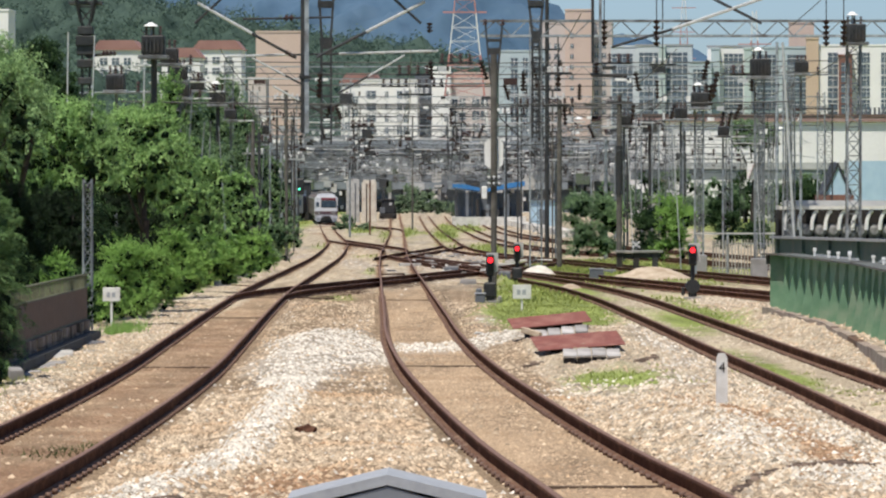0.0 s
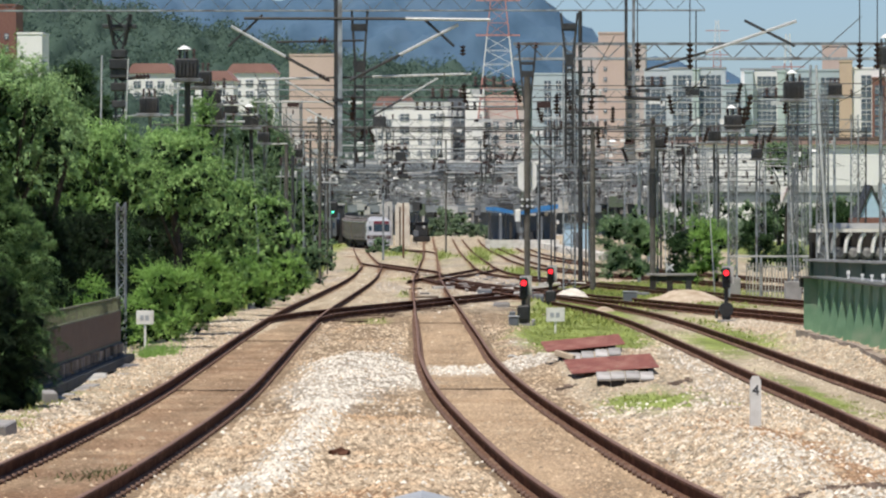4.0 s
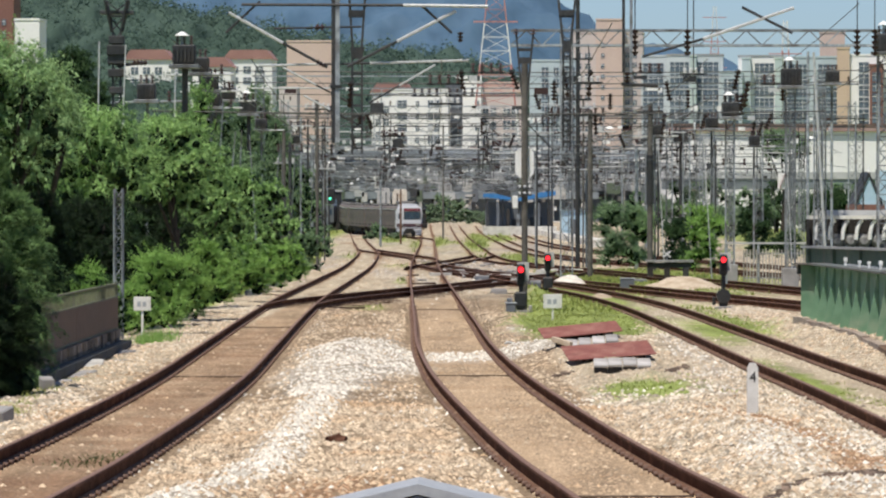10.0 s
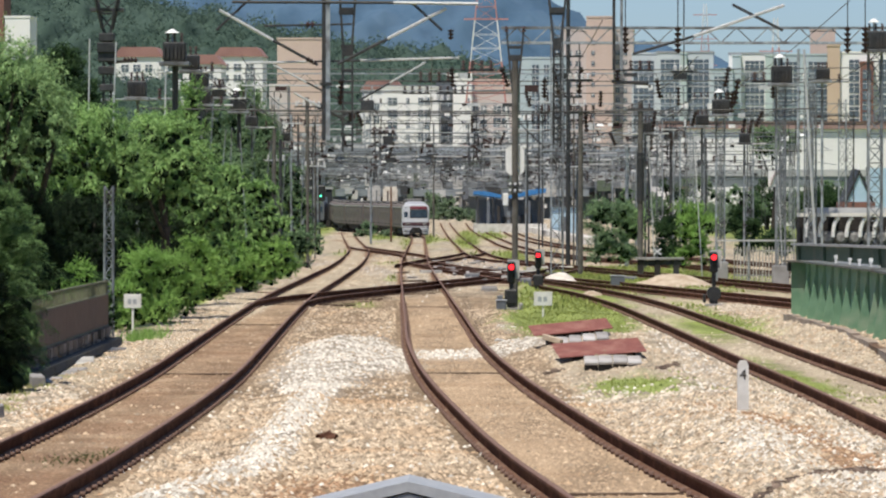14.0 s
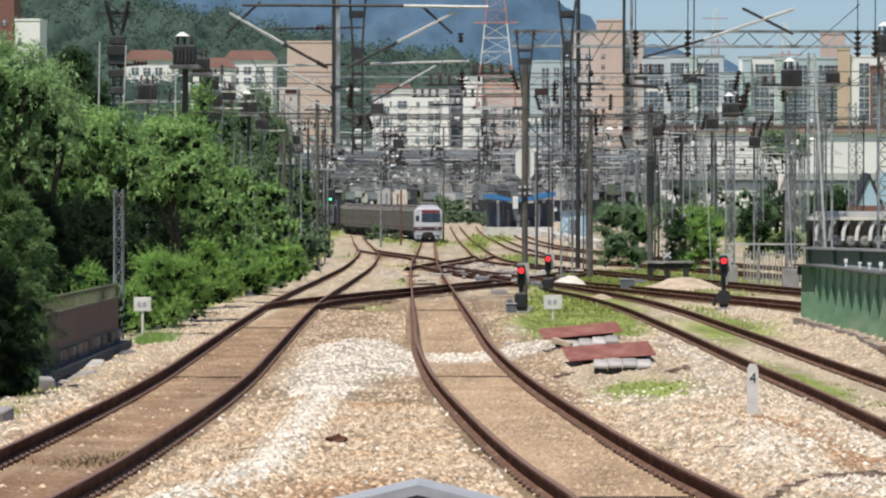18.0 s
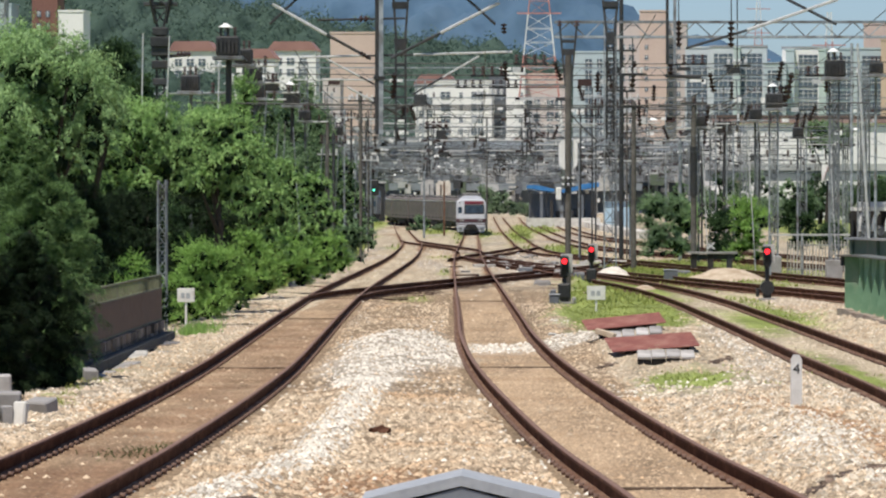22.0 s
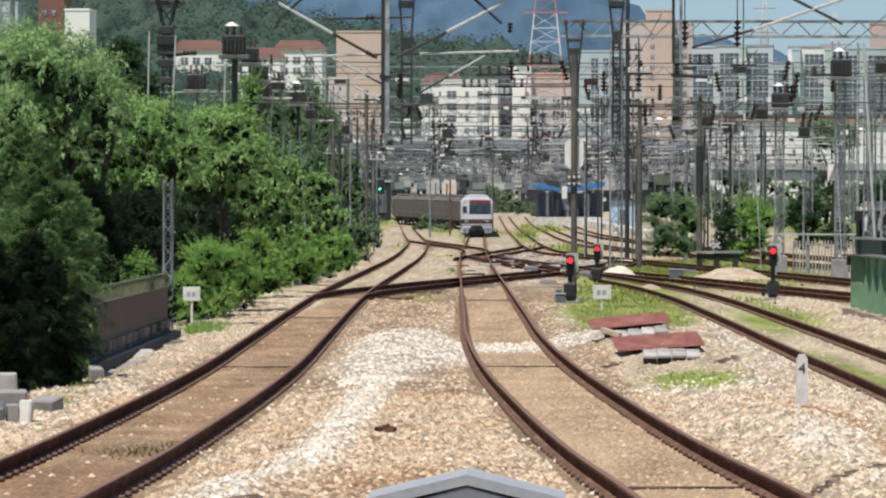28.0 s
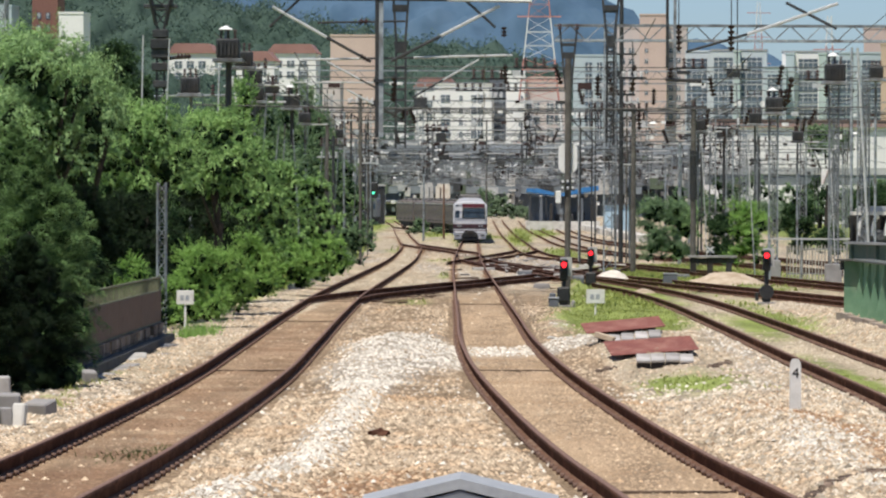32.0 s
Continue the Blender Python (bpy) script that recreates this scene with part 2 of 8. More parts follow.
M_GLASS = mat("dark_glass", (0.025, 0.042, 0.07), (0.05, 0.08, 0.12), 2, 0.08, bump=0.0)
# grimy underframe tone, also used on parts that stand for shade
M_UNDER = mat("underframe_grime_and_shade", (0.015, 0.013, 0.012), (0.04, 0.034, 0.03), 6, 0.85)
M_ROOFGREY = mat("grey_roof_paint", (0.24, 0.245, 0.25), (0.33, 0.335, 0.34), 3, 0.7)
M_RED = glow("red_signal_lens", (1.0, 0.02, 0.03), 2.2)
M_GO = glow("green_signal_lens", (0.10, 1.0, 0.55), 1.6)
M_PEACH = mat("peach_render", (0.525, 0.396, 0.338), (0.595, 0.466, 0.402), 0.1, 0.9, fine=2, bump=0.05)
M_PEACHLT = mat("pale_pink_render", (0.50, 0.435, 0.41), (0.57, 0.505, 0.48), 0.1, 0.9, fine=2, bump=0.05)
M_WALLW = mat("white_render", (0.74, 0.73, 0.71), (0.82, 0.81, 0.79), 0.1, 0.9, fine=2, bump=0.05)
M_WALLB = mat("pale_blue_render", (0.38, 0.46, 0.49), (0.47, 0.54, 0.56), 0.1, 0.9, fine=2, bump=0.05)
M_WALLC = mat("cool_white_render", (0.45, 0.50, 0.52), (0.56, 0.605, 0.625), 0.1, 0.9, fine=2, bump=0.05)
M_WALLG = mat("pale_green_render", (0.38, 0.47, 0.45), (0.47, 0.55, 0.53), 0.1, 0.9, fine=2, bump=0.05)
M_ROOFRED = mat("red_roof_sheet", (0.25, 0.13, 0.112), (0.33, 0.18, 0.155), 0.2, 0.8, fine=4)
M_PANE = mat("blue_grey_window_pane", (0.028, 0.040, 0.052), (0.095, 0.125, 0.155), 0.25, 0.5, rand=0.6, island=True, bump=0, spec=0.3)
M_BLUE = mat("blue_canopy_sheet", (0.025, 0.14, 0.36), (0.05, 0.21, 0.46), 1, 0.5)
M_BLUEPALE = mat("pale_blue_sheet", (0.35, 0.5, 0.62), (0.45, 0.6, 0.7), 1, 0.4)
# pylon red is paled in colour for the haze before it
M_PYRED = mat("haze_paled_pylon_red", (0.45, 0.20, 0.175), (0.53, 0.26, 0.23), 1, 0.7)
M_BRICK = mat("brown_brick", (0.17, 0.075, 0.058), (0.235, 0.12, 0.095), 3, 0.9)
# leaf blues are raised a little, taking haze into the colours
L_WILLOW = leaf_mat("willow_leaves", (0.09, 0.19, 0.062), (0.42, 0.62, 0.225))
L_BROAD = leaf_mat("broad_glossy_leaves", (0.075, 0.155, 0.058), (0.42, 0.60, 0.27))
# dark foliage; also paints the shaded hollow below the west trees
L_DARK = leaf_mat("dark_leaves_and_shade", (0.008, 0.024, 0.011), (0.08, 0.145, 0.055))
L_CONIFER = leaf_mat("layered_conifer_needles", (0.045, 0.100, 0.042), (0.32, 0.50, 0.19), 0.6)
L_FROND = leaf_mat("dark_fronded_conifer_needles", (0.012, 0.034, 0.015), (0.27, 0.43, 0.165), 0.8)
# blackish yew; also paints canopy shade on the undergrowth
L_YEW_SHADE = leaf_mat("yew_needles_and_shade", (0.005, 0.010, 0.006), (0.028, 0.050, 0.020), 0.5)
L_BRIGHT = leaf_mat("bright_shrub_leaves", (0.14, 0.275, 0.055), (0.35, 0.54, 0.16))
L_POPLAR = leaf_mat("poplar_leaves", (0.078, 0.145, 0.078), (0.27, 0.385, 0.20))
L_WEED = leaf_mat("dark_weed_blades", (0.045, 0.06, 0.02), (0.12, 0.14, 0.055), 0.5)
# far leaves paled and dulled in colour for distance haze
L_HAZE = leaf_mat("haze_paled_far_leaves", (0.12, 0.18, 0.11), (0.28, 0.37, 0.22))
L_GRASS = leaf_mat("grass_blades", (0.23, 0.265, 0.065), (0.40, 0.44, 0.15), 0.4)
# hill leaves lightened and blued, haze mixed into their colour
L_HILL = leaf_mat("haze_paled_hill_leaves", (0.075, 0.120, 0.095), (0.125, 0.185, 0.140), 0.4)

# blue in this grey is haze over the far station, put into the colour
M_HALL = mat("haze_blue_cladding", (0.17, 0.195, 0.215), (0.27, 0.30, 0.32), 0.12, 0.8, fine=0.9, c=(0.12, 0.14, 0.145), cscale=0.05)
M_HALL2 = mat("pale_grey_cladding", (0.34, 0.35, 0.35), (0.48, 0.48, 0.47), 0.2, 0.8, fine=1.5, c=(0.25, 0.24, 0.22), cscale=0.1)
# near-black tone paints the shade inside tree crowns
M_INNER = mat("crown_shade_foliage", (0.005, 0.011, 0.005), (0.013, 0.026, 0.010), 6, 0.9, fine=30, bump=0.6, spec=0.1)
# rail foot brown, kept lighter than the web to paint sunlight on it
M_FOOT = mat("brown_rail_foot", (0.10, 0.052, 0.034), (0.185, 0.105, 0.072), 14, 0.9, 0.0, c=(0.24, 0.155, 0.11), cscale=1.2, spec=0.1)
M_STONE_R = mat("rust_stained_stone", (0.23, 0.135, 0.078), (0.40, 0.265, 0.17), 1.5, 0.95, rand=0.4, island=True, spec=0.05)
M_STONE_F = mat("tan_fine_stone", (0.36, 0.255, 0.165), (0.52, 0.40, 0.28), 1.0, 0.95, rand=0.22, island=True, c=(0.30, 0.20, 0.125), cscale=0.5, spec=0.03)
M_TIMBER = mat("dark_oiled_timber", (0.035, 0.022, 0.016), (0.085, 0.055, 0.04), 8, 0.9, c=(0.12, 0.085, 0.06), spec=0.15)
M_SLAB = mat("grey_lilac_concrete", (0.24, 0.23, 0.225), (0.34, 0.325, 0.315), 3, 0.9, c=(0.2, 0.19, 0.18))

M_CHIP = mat("dark_broken_chip", (0.07, 0.05, 0.04), (0.22, 0.165, 0.13), 10, 0.95, rand=0.4, island=True, c=(0.10, 0.075, 0.065), spec=0.1)
M_SLABP = mat("pale_dusty_concrete", (0.31, 0.295, 0.285), (0.43, 0.41, 0.395), 5, 0.9, rand=0.3, c=(0.26, 0.24, 0.225), cscale=2.5)
M_SAND = mat("pale_tan_sand", (0.40, 0.32, 0.235), (0.56, 0.47, 0.36), 5, 0.95, c=(0.34, 0.26, 0.18), cscale=2.5, bump=0.5, spec=0.1)
M_TINT = mat("brown_tinted_glass", (0.075, 0.064, 0.06), (0.11, 0.095, 0.09), 2, 0.55, bump=0.0, spec=0.2)
M_ROOFDARK = mat("dark_roof_paint", (0.10, 0.095, 0.09), (0.16, 0.15, 0.145), 3, 0.8)

M_SIGNW = mat("grey_white_enamel", (0.60, 0.59, 0.56), (0.72, 0.71, 0.68), 6, 0.7, c=(0.52, 0.49, 0.45), cscale=3)

M_OLIVE = mat("faded_olive_paint", (0.11, 0.118, 0.066), (0.21, 0.21, 0.135), 8, 0.8)
M_MESH = mat("dull_green_wire_mesh", (0.06, 0.085, 0.055), (0.11, 0.14, 0.09), 8, 0.7)

M_STONE_B = mat("brown_fine_stone", (0.23, 0.155, 0.102), (0.40, 0.295, 0.205), 1.0, 0.95, rand=0.25, island=True, c=(0.19, 0.12, 0.076), cscale=0.5, spec=0.05)

M_EDGE = mat("faded_brown_fascia", (0.27, 0.17, 0.15), (0.36, 0.25, 0.22), 0.4, 0.8, fine=4)
M_AMBER = mat("amber_render", (0.50, 0.37, 0.27), (0.57, 0.44, 0.33), 0.1, 0.9, fine=2, bump=0.05)

M_DRUM = mat("grimy_grey_drum", (0.13, 0.13, 0.125), (0.25, 0.245, 0.235), 4, 0.7, c=(0.08, 0.075, 0.07), cscale=2.5)
M_PALES = mat("dry_weathered_pales", (0.26, 0.25, 0.215), (0.40, 0.38, 0.33), 6, 0.8, rand=0.3)
M_LIP = mat("dark_brown_fascia", (0.11, 0.07, 0.055), (0.16, 0.11, 0.09), 1, 0.8)


# ---- building helpers ----
def part(name, bm, material, parent=None, label=""):
    """Link a bmesh as one mesh object under a thing or part."""
    me = bpy.data.meshes.new(name)
    bm.to_mesh(me)
    bm.free()
    me.materials.append(material)
    ob = new(name, me)
    if parent is not None:
        ob.parent = parent
    if label:
        ob["label"] = label
    return ob


def share(name, me, parent, m):
    ob = new(name, me)
    ob.parent = parent
    ob.matrix_basis = m
    return ob


def thing(name, x, y, z, label, category, group="", rz=0.0, kind=""):
    e = new(name)
    e.matrix_basis = pose(x, y, z, 0, 0, rz)
    e.empty_display_size = 0.2
    return tagged(e, label, category, group, kind)


def from_arrays(name, verts, faces, material, parent=None, smooth=False):
    """A mesh from numpy arrays of vertices and equal-sided faces."""
    me = bpy.data.meshes.new(name)
    verts = np.asarray(verts, np.float32)
    faces = np.asarray(faces, np.int32)
    k = faces.shape[1]
    me.vertices.add(len(verts))
    me.vertices.foreach_set("co", verts.ravel())
    me.loops.add(faces.size)
    me.loops.foreach_set("vertex_index", faces.ravel())
    me.polygons.add(len(faces))
    me.polygons.foreach_set("loop_start", np.arange(0, faces.size, k, dtype=np.int32))
    me.update(calc_edges=True)
    if smooth:
        me.polygons.foreach_set("use_smooth", np.ones(len(faces), bool))
    me.materials.append(material)
    ob = new(name, me)
    if parent is not None:
        ob.parent = parent
    return ob


def box(bm, x0, x1, y0, y1, z0, z1, bevel=0.0):
    r = bmesh.ops.create_cube(bm, size=1.0)
    vs = r["verts"]
    bmesh.ops.transform(bm, matrix=Matrix.Translation(((x0 + x1) / 2, (y0 + y1) / 2, (z0 + z1) / 2)) @ Matrix.Diagonal((abs(x1 - x0), abs(y1 - y0), abs(z1 - z0), 1)), verts=vs)
    if bevel > 0:
        es = list({e for v in vs for e in v.link_edges})
        bmesh.ops.bevel(bm, geom=es, offset=bevel, segments=1, affect="EDGES")
    return bm


def B(x0, x1, y0, y1, z0, z1, bevel=0.0):
    return box(bmesh.new(), x0, x1, y0, y1, z0, z1, bevel)


def rod(bm, p, q, r, seg=6, r2=None):
    """A round bar from p to q."""
    p, q = Vector(p), Vector(q)
    d = q - p
    c = bmesh.ops.create_cone(bm, cap_ends=True, segments=seg, radius1=r, radius2=r if r2 is None else r2, depth=d.length)
    m = Matrix.Translation((p + q) / 2) @ d.to_track_quat("Z", "Y").to_matrix().to_4x4()
    bmesh.ops.transform(bm, matrix=m, verts=c["verts"])
    return bm


def R(p, q, r, seg=6, r2=None):
    return rod(bmesh.new(), p, q, r, seg, r2)


def flat(bm, p, q, w, t):
    """A flat bar from p to q, w wide and t thick."""
    p, q = Vector(p), Vector(q)
    d = q - p
    c = bmesh.ops.create_cube(bm, size=1.0)
    m = Matrix.Translation((p + q) / 2) @ d.to_track_quat("Z", "Y").to_matrix().to_4x4() @ Matrix.Diagonal((w, t, d.length, 1))
    bmesh.ops.transform(bm, matrix=m, verts=c["verts"])
    return bm


def prism(bm, pts, y0, y1):
    """A polygon in x, z pushed from y0 to y1."""
    a = [bm.verts.new((x, y0, z)) for x, z in pts]
    b = [bm.verts.new((x, y1, z)) for x, z in pts]
    n = len(pts)
    bm.faces.new(a)
    bm.faces.new(b[::-1])
    for i in range(n):
        bm.faces.new((a[i], b[i], b[(i + 1) % n], a[(i + 1) % n]))
    bmesh.ops.recalc_face_normals(bm, faces=bm.faces[:])
    return bm


def smoothline(ctrl, step=1.0):
    """A smooth line through control points (y, x), sampled by y."""
    c = np.array(sorted(ctrl), float)
    y, x = c[:, 0], c[:, 1]
    s = np.gradient(x, y)
    ys = np.arange(y[0], y[-1] + step * 0.5, step)
    i = np.clip(np.searchsorted(y, ys, side="right") - 1, 0, len(y) - 2)
    h = y[i + 1] - y[i]
    u = np.clip((ys - y[i]) / h, 0, 1)
    h00, h10, h01, h11 = 2 * u**3 - 3 * u**2 + 1, u**3 - 2 * u**2 + u, -2 * u**3 + 3 * u**2, u**3 - u**2
    return ys, h00 * x[i] + h10 * h * s[i] + h01 * x[i + 1] + h11 * h * s[i + 1]


def rise(y):
    """The line climbs gently beyond half a kilometre."""
    y = np.asarray(y, float)
    u = (y - 510) / 40
    return 0.0055 * 40 * np.where(u > 20, u, np.log1p(np.exp(np.minimum(u, 20))))


def rz_(y):
    return float(rise(y))


# ---- plan of the tracks: (distance ahead, offset to the right) of each centre line ----
TRACKS = {
    "west": [(20, -5.2), (36, -4.74), (42, -4.60), (49, -4.46), (56, -4.40), (77, -4.42), (94, -4.68), (120, -5.12), (150, -5.55), (200, -5.9), (256, -6.3), (320, -7.2), (379, -8.3), (450, -10.2), (540, -12.8), (607, -14.7), (653, -16.0), (720, -18.4), (800, -21.5), (900, -25.5)],
    "main": [(20, 2.5), (42, 1.76), (50, 1.27), (65, 0.58), (77, 0.13), (94, -0.32), (120, -0.72), (167, -1.4), (220, -2.15), (287, -2.95), (350, -3.5), (425, -4.15), (521, -5.0), (700, -6.9), (900, -9.0)],
    "east": [(20, 6.05), (45, 6.0), (56, 5.93), (74, 5.84), (84, 5.72), (111, 5.5), (119, 5.42), (140, 5.15), (157, 4.65), (186, 2.95), (208, 1.4), (240, -0.8), (275, -2.6)],
    "yard_a": [(125, 12.1), (144, 10.0), (158, 8.4), (181, 5.9), (193, 4.5), (210, 2.6), (235, 0.2), (270, -2.4)],
    "yard_b": [(150, 14.2), (174, 12.0), (199, 9.8), (239, 6.1), (259, 4.4), (295, 1.9), (345, 0.8), (409, 0.3), (605, -1.5), (800, -3.2)],
    "yard_c": [(200, 16.2), (260, 11.0), (300, 7.8), (350, 5.4), (420, 4.2), (506, 3.5), (605, 2.3), (800, 1.0)],
    "yard_d": [(230, 19.0), (300, 14.0), (380, 10.2), (506, 7.2), (700, 5.6)],
    "cross_near": [(143, -5.45), (150, -5.1), (165, -3.4), (186, -0.7), (202, 1.4), (225, 4.2), (245, 5.4)],
    "cross_far": [(300, -2.9), (317, -3.3), (345, -4.9), (380, -7.3), (409, -9.0), (430, -9.7)],
    "cross_yard": [(255, -2.9), (275, -2.2), (308, -0.6), (345, 0.7), (365, 0.75)],
    "cross_train": [(540, -5.25), (561, -5.7), (587, -7.7), (600, -9.2), (613, -10.6), (633, -13.4), (653, -15.8), (675, -16.9)],
}
LINES = {k: smoothline(v) for k, v in TRACKS.items()}


def track_x(key, y):
    ys, xs = LINES[key]
    return np.interp(y, ys, xs)


# ---- ground ----
def blob(x, y, cx, cy, rx, ry):
    return np.exp(-(((x - cx) / rx) ** 2 + ((y - cy) / ry) ** 2))


def wob(x, y, s, seed=0.0):
    return 0.5 * (np.sin(x * 2.1 * s + 1.3 * np.sin(y * 0.7 * s + seed) + seed) + np.sin(y * 0.9 * s + 1.7 * np.sin(x * 1.3 * s + 2 * seed)))


WHITE_RUN = smoothline([(36, -3.6), (40, -3.2), (44.5, -2.8), (48.5, -2.42), (54, -2.28), (59, -2.22), (66, -2.25), (74, -2.3), (82, -2.3), (88, -2.3), (97, -2.4), (104, -2.1)])


RUST_RUN = smoothline([(46, 4.5), (51, 4.3), (55, 4.1), (59, 3.8), (63, 3.55), (67, 3.2), (70, 3.0)])


def zones(x, y):
    """Weights of fines, white stone, rust stain and grass."""
    x, y = np.asarray(x, float), np.asarray(y, float)
    fines = np.zeros_like(x)
    near = np.full_like(x, 9.0)
    for key in ("west", "main", "east"):
        ys, xs = LINES[key]
        d = np.abs(x - np.interp(y, ys, xs))
        d = np.where((y < ys[0]) | (y > ys[-1]), 9, d)
        near = np.minimum(near, d)
    fines = np.clip((0.85 - near) / 0.2, 0, 1) * 0.75 + np.clip((1.25 - near) / 0.4, 0, 1) * 0.2
    wx = np.interp(y, *WHITE_RUN)
    w = np.exp(-(((x - wx) / np.interp(y, [40, 52, 70, 80, 97], [0.50, 0.36, 0.36, 0.95, 0.8])) ** 2)) * np.clip((106 - y) / 6, 0, 1) * np.clip((y - 30) / 8, 0, 1)
    de = np.abs(x - np.interp(y, *LINES["east"]))
    fines = np.where(de < 1.3, fines * 0.25, fines)
    w = w + 0.20 * np.clip((x - np.interp(y, [40, 60, 80, 100, 140], [2.9, 2.3, 1.9, 1.6, 1.4])) / 0.8, 0, 1) * np.clip((150 - y) / 20, 0, 1) * np.clip((7.4 - x) / 1.4, 0.75, 1) * (0.75 + 0.5 * wob(x, y, 0.8, 6.0))
    w = w + 0.7 * blob(x, y, -1.35, 86, 0.8, 3.5)
    w = w + 1.1 * blob(x, y, -0.3, 94.5, 2.2, 3.2) + 0.7 * blob(x, y, 0.9, 97, 0.7, 4)
    w = w + 0.55 * blob(x, y, 3.35, 54.5, 0.42, 4.5) + 0.6 * blob(x, y, 3.9, 46.2, 0.45, 1.6) + 0.4 * blob(x, y, 4.75, 55, 0.35, 5) + 0.6 * blob(x, y, 1.05, 113, 0.5, 6)
    w = w + 0.2 * blob(x, y, 3.9, 52, 1.0, 14) + 0.12 * blob(x, y, 3.1, 70, 0.9, 12) + 0.15 * blob(x, y, 7.0, 80, 0.5, 35) + 0.4 * blob(x, y, 4.2, 95, 0.6, 20) + 0.3 * blob(x, y, -6.2, 66, 0.8, 20) + 0.9 * blob(x, y, 0.6, 235, 1.6, 45) + 0.5 * blob(x, y, -2.4, 190, 1.2, 30)
    dw = np.abs(x - np.interp(y, *LINES["west"]))
    rust = 0.42 * np.clip((0.95 - dw) / 0.2, 0, 1) * np.clip((150 - y) / 40, 0, 1) + 0.4 * blob(x, y, -4.25, 43, 0.6, 6) + 1.0 * blob(x, y, -1.45, 46.5, 0.55, 2.6) + 0.9 * blob(x, y, -2.25, 43.2, 0.7, 0.8) + 1.25 * np.exp(-(((x - np.interp(y, *RUST_RUN)) / 0.36) ** 2)) * (0.8 + 0.4 * wob(x, y, 2.3, 1.0)) * np.clip((y - 48.5) / 2, 0, 1) * np.clip((68 - y) / 3, 0, 1)
    g = 1.3 * blob(x, y, 2.75, 75.5, 0.75, 4.5) + 1.4 * blob(x, y, 2.5, 122, 1.4, 16) + 1.3 * blob(x, y, 3.1, 150, 1.5, 28) + 1.0 * blob(x, y, 4.6, 200, 2.2, 30) + 0.8 * blob(x, y, 5.9, 118, 0.8, 12) + 0.7 * blob(x, y, 6.9, 130, 0.7, 22)
    g = g + 0.3 * blob(x, y, 5.5, 82, 0.35, 22) + 0.9 * blob(x, y, 9.5, 220, 4.0, 45) + 0.5 * blob(x, y, 3.9, 175, 1.0, 30) + 0.35 * blob(x, y, -7.0, 75, 0.5, 20) + 0.4 * blob(x, y, -3.2, 148, 0.8, 10)
    g = g + 0.8 * blob(x, y, 6.9, 224, 1.7, 28) + 0.8 * blob(x, y, 3.2, 335, 1.5, 55) + 0.5 * blob(x, y, -2.9, 215, 0.7, 22)
    far = np.clip((y - 160) / 80, 0, 1)
    g = g + far * np.clip(0.6 * wob(x * 0.35, y * 0.06, 1.0, 3.0) + 0.25 * wob(x, y * 0.1, 1.0, 0.5) - 0.15, 0, 0.6) * np.interp(y, [200, 330, 420], [1, 0.9, 0.5])
    w = w + far * np.clip(0.8 * wob(x * 0.5, y * 0.09, 1.0, 5.0) - 0.2, 0, 0.4)
    rust = rust + far * np.clip(0.7 * wob(x * 0.4, y * 0.05, 1.0, 7.0) - 0.35, 0, 0.35)
    fines = fines + 0.7 * far
    w = w + 0.16 * far + 0.5 * blob(x, y, 5.5, 470, 1.6, 50) + 0.5 * blob(x, y, 2.6, 300, 0.8, 25)
    # fouling beside far rails, which also paints the rails' shade on the ground
    stain = np.zeros_like(x)
    for key in LINES:
        ys, xs = LINES[key]
        d = np.abs(np.abs(x - np.interp(y, ys, xs)) - 0.75)
        stain = np.maximum(stain, np.where((y < ys[0]) | (y > ys[-1]), 0, np.clip((0.26 - d) / 0.12, 0, 1)))
    rust = rust + 0.75 * stain * np.clip((y - 150) / 60, 0, 1)
    g = g * (1 - 0.8 * stain * far)
    g = g + 0.75 * blob(x, y, -4.6, 520, 2.4, 90) + 0.9 * blob(x, y, 0.3, 520, 1.2, 120) + 0.7 * blob(x, y, 3.2, 600, 1.8, 80) + 0.9 * blob(x, y, -9.5, 560, 1.6, 40)
    west_edge = np.interp(y, [40, 100, 200, 300, 420, 600], [-8.2, -7.9, -8.0, -9.5, -12.5, -18.5])
    g = g + np.clip((west_edge - x) / 0.8, 0, 1) + np.clip((x - np.interp(y, [100, 200, 400, 900], [16, 20, 24, 40])) / 3, 0, 1)
    de = np.abs(x - np.interp(y, *LINES["east"]))
    g = g + 0.7 * blob(x, y, 5.55, 79, 0.4, 8) + 0.28 * np.clip((0.62 - de) / 0.2, 0, 1) * (y < 150) * (0.35 + 0.6 * wob(x, y, 0.5, 4.0)) * np.clip((y - 75) / 20, 0.3, 1)
    g = np.where(de < 0.75, g * 0.8, g * (1 - np.clip((0.9 - near) / 0.2, 0, 0.9)))
    return fines, np.clip(w, 0, 1.2), np.clip(rust, 0, 1), np.clip(g, 0, 1.2), near


MOUNDS = [(float(a), float(b), float(h), float(r)) for a, b, h, r in np.random.default_rng(31).uniform((-3.6, 42, 0.05, 0.25), (-0.4, 135, 0.13, 0.6), (26, 4))]
MOUNDS += [(float(a), float(b), float(h), float(r)) for a, b, h, r in np.random.default_rng(32).uniform((2.4, 44, 0.05, 0.25), (6.0, 110, 0.12, 0.55), (30, 4))]
MOUNDS += [(-2.8, 121, 0.36, 0.8), (0.94, 117, 0.28, 0.42), (-2.3, 97, 0.14, 1.1), (-3.4, 108, 0.16, 0.7), (7.0, 102, 0.15, 0.6)]


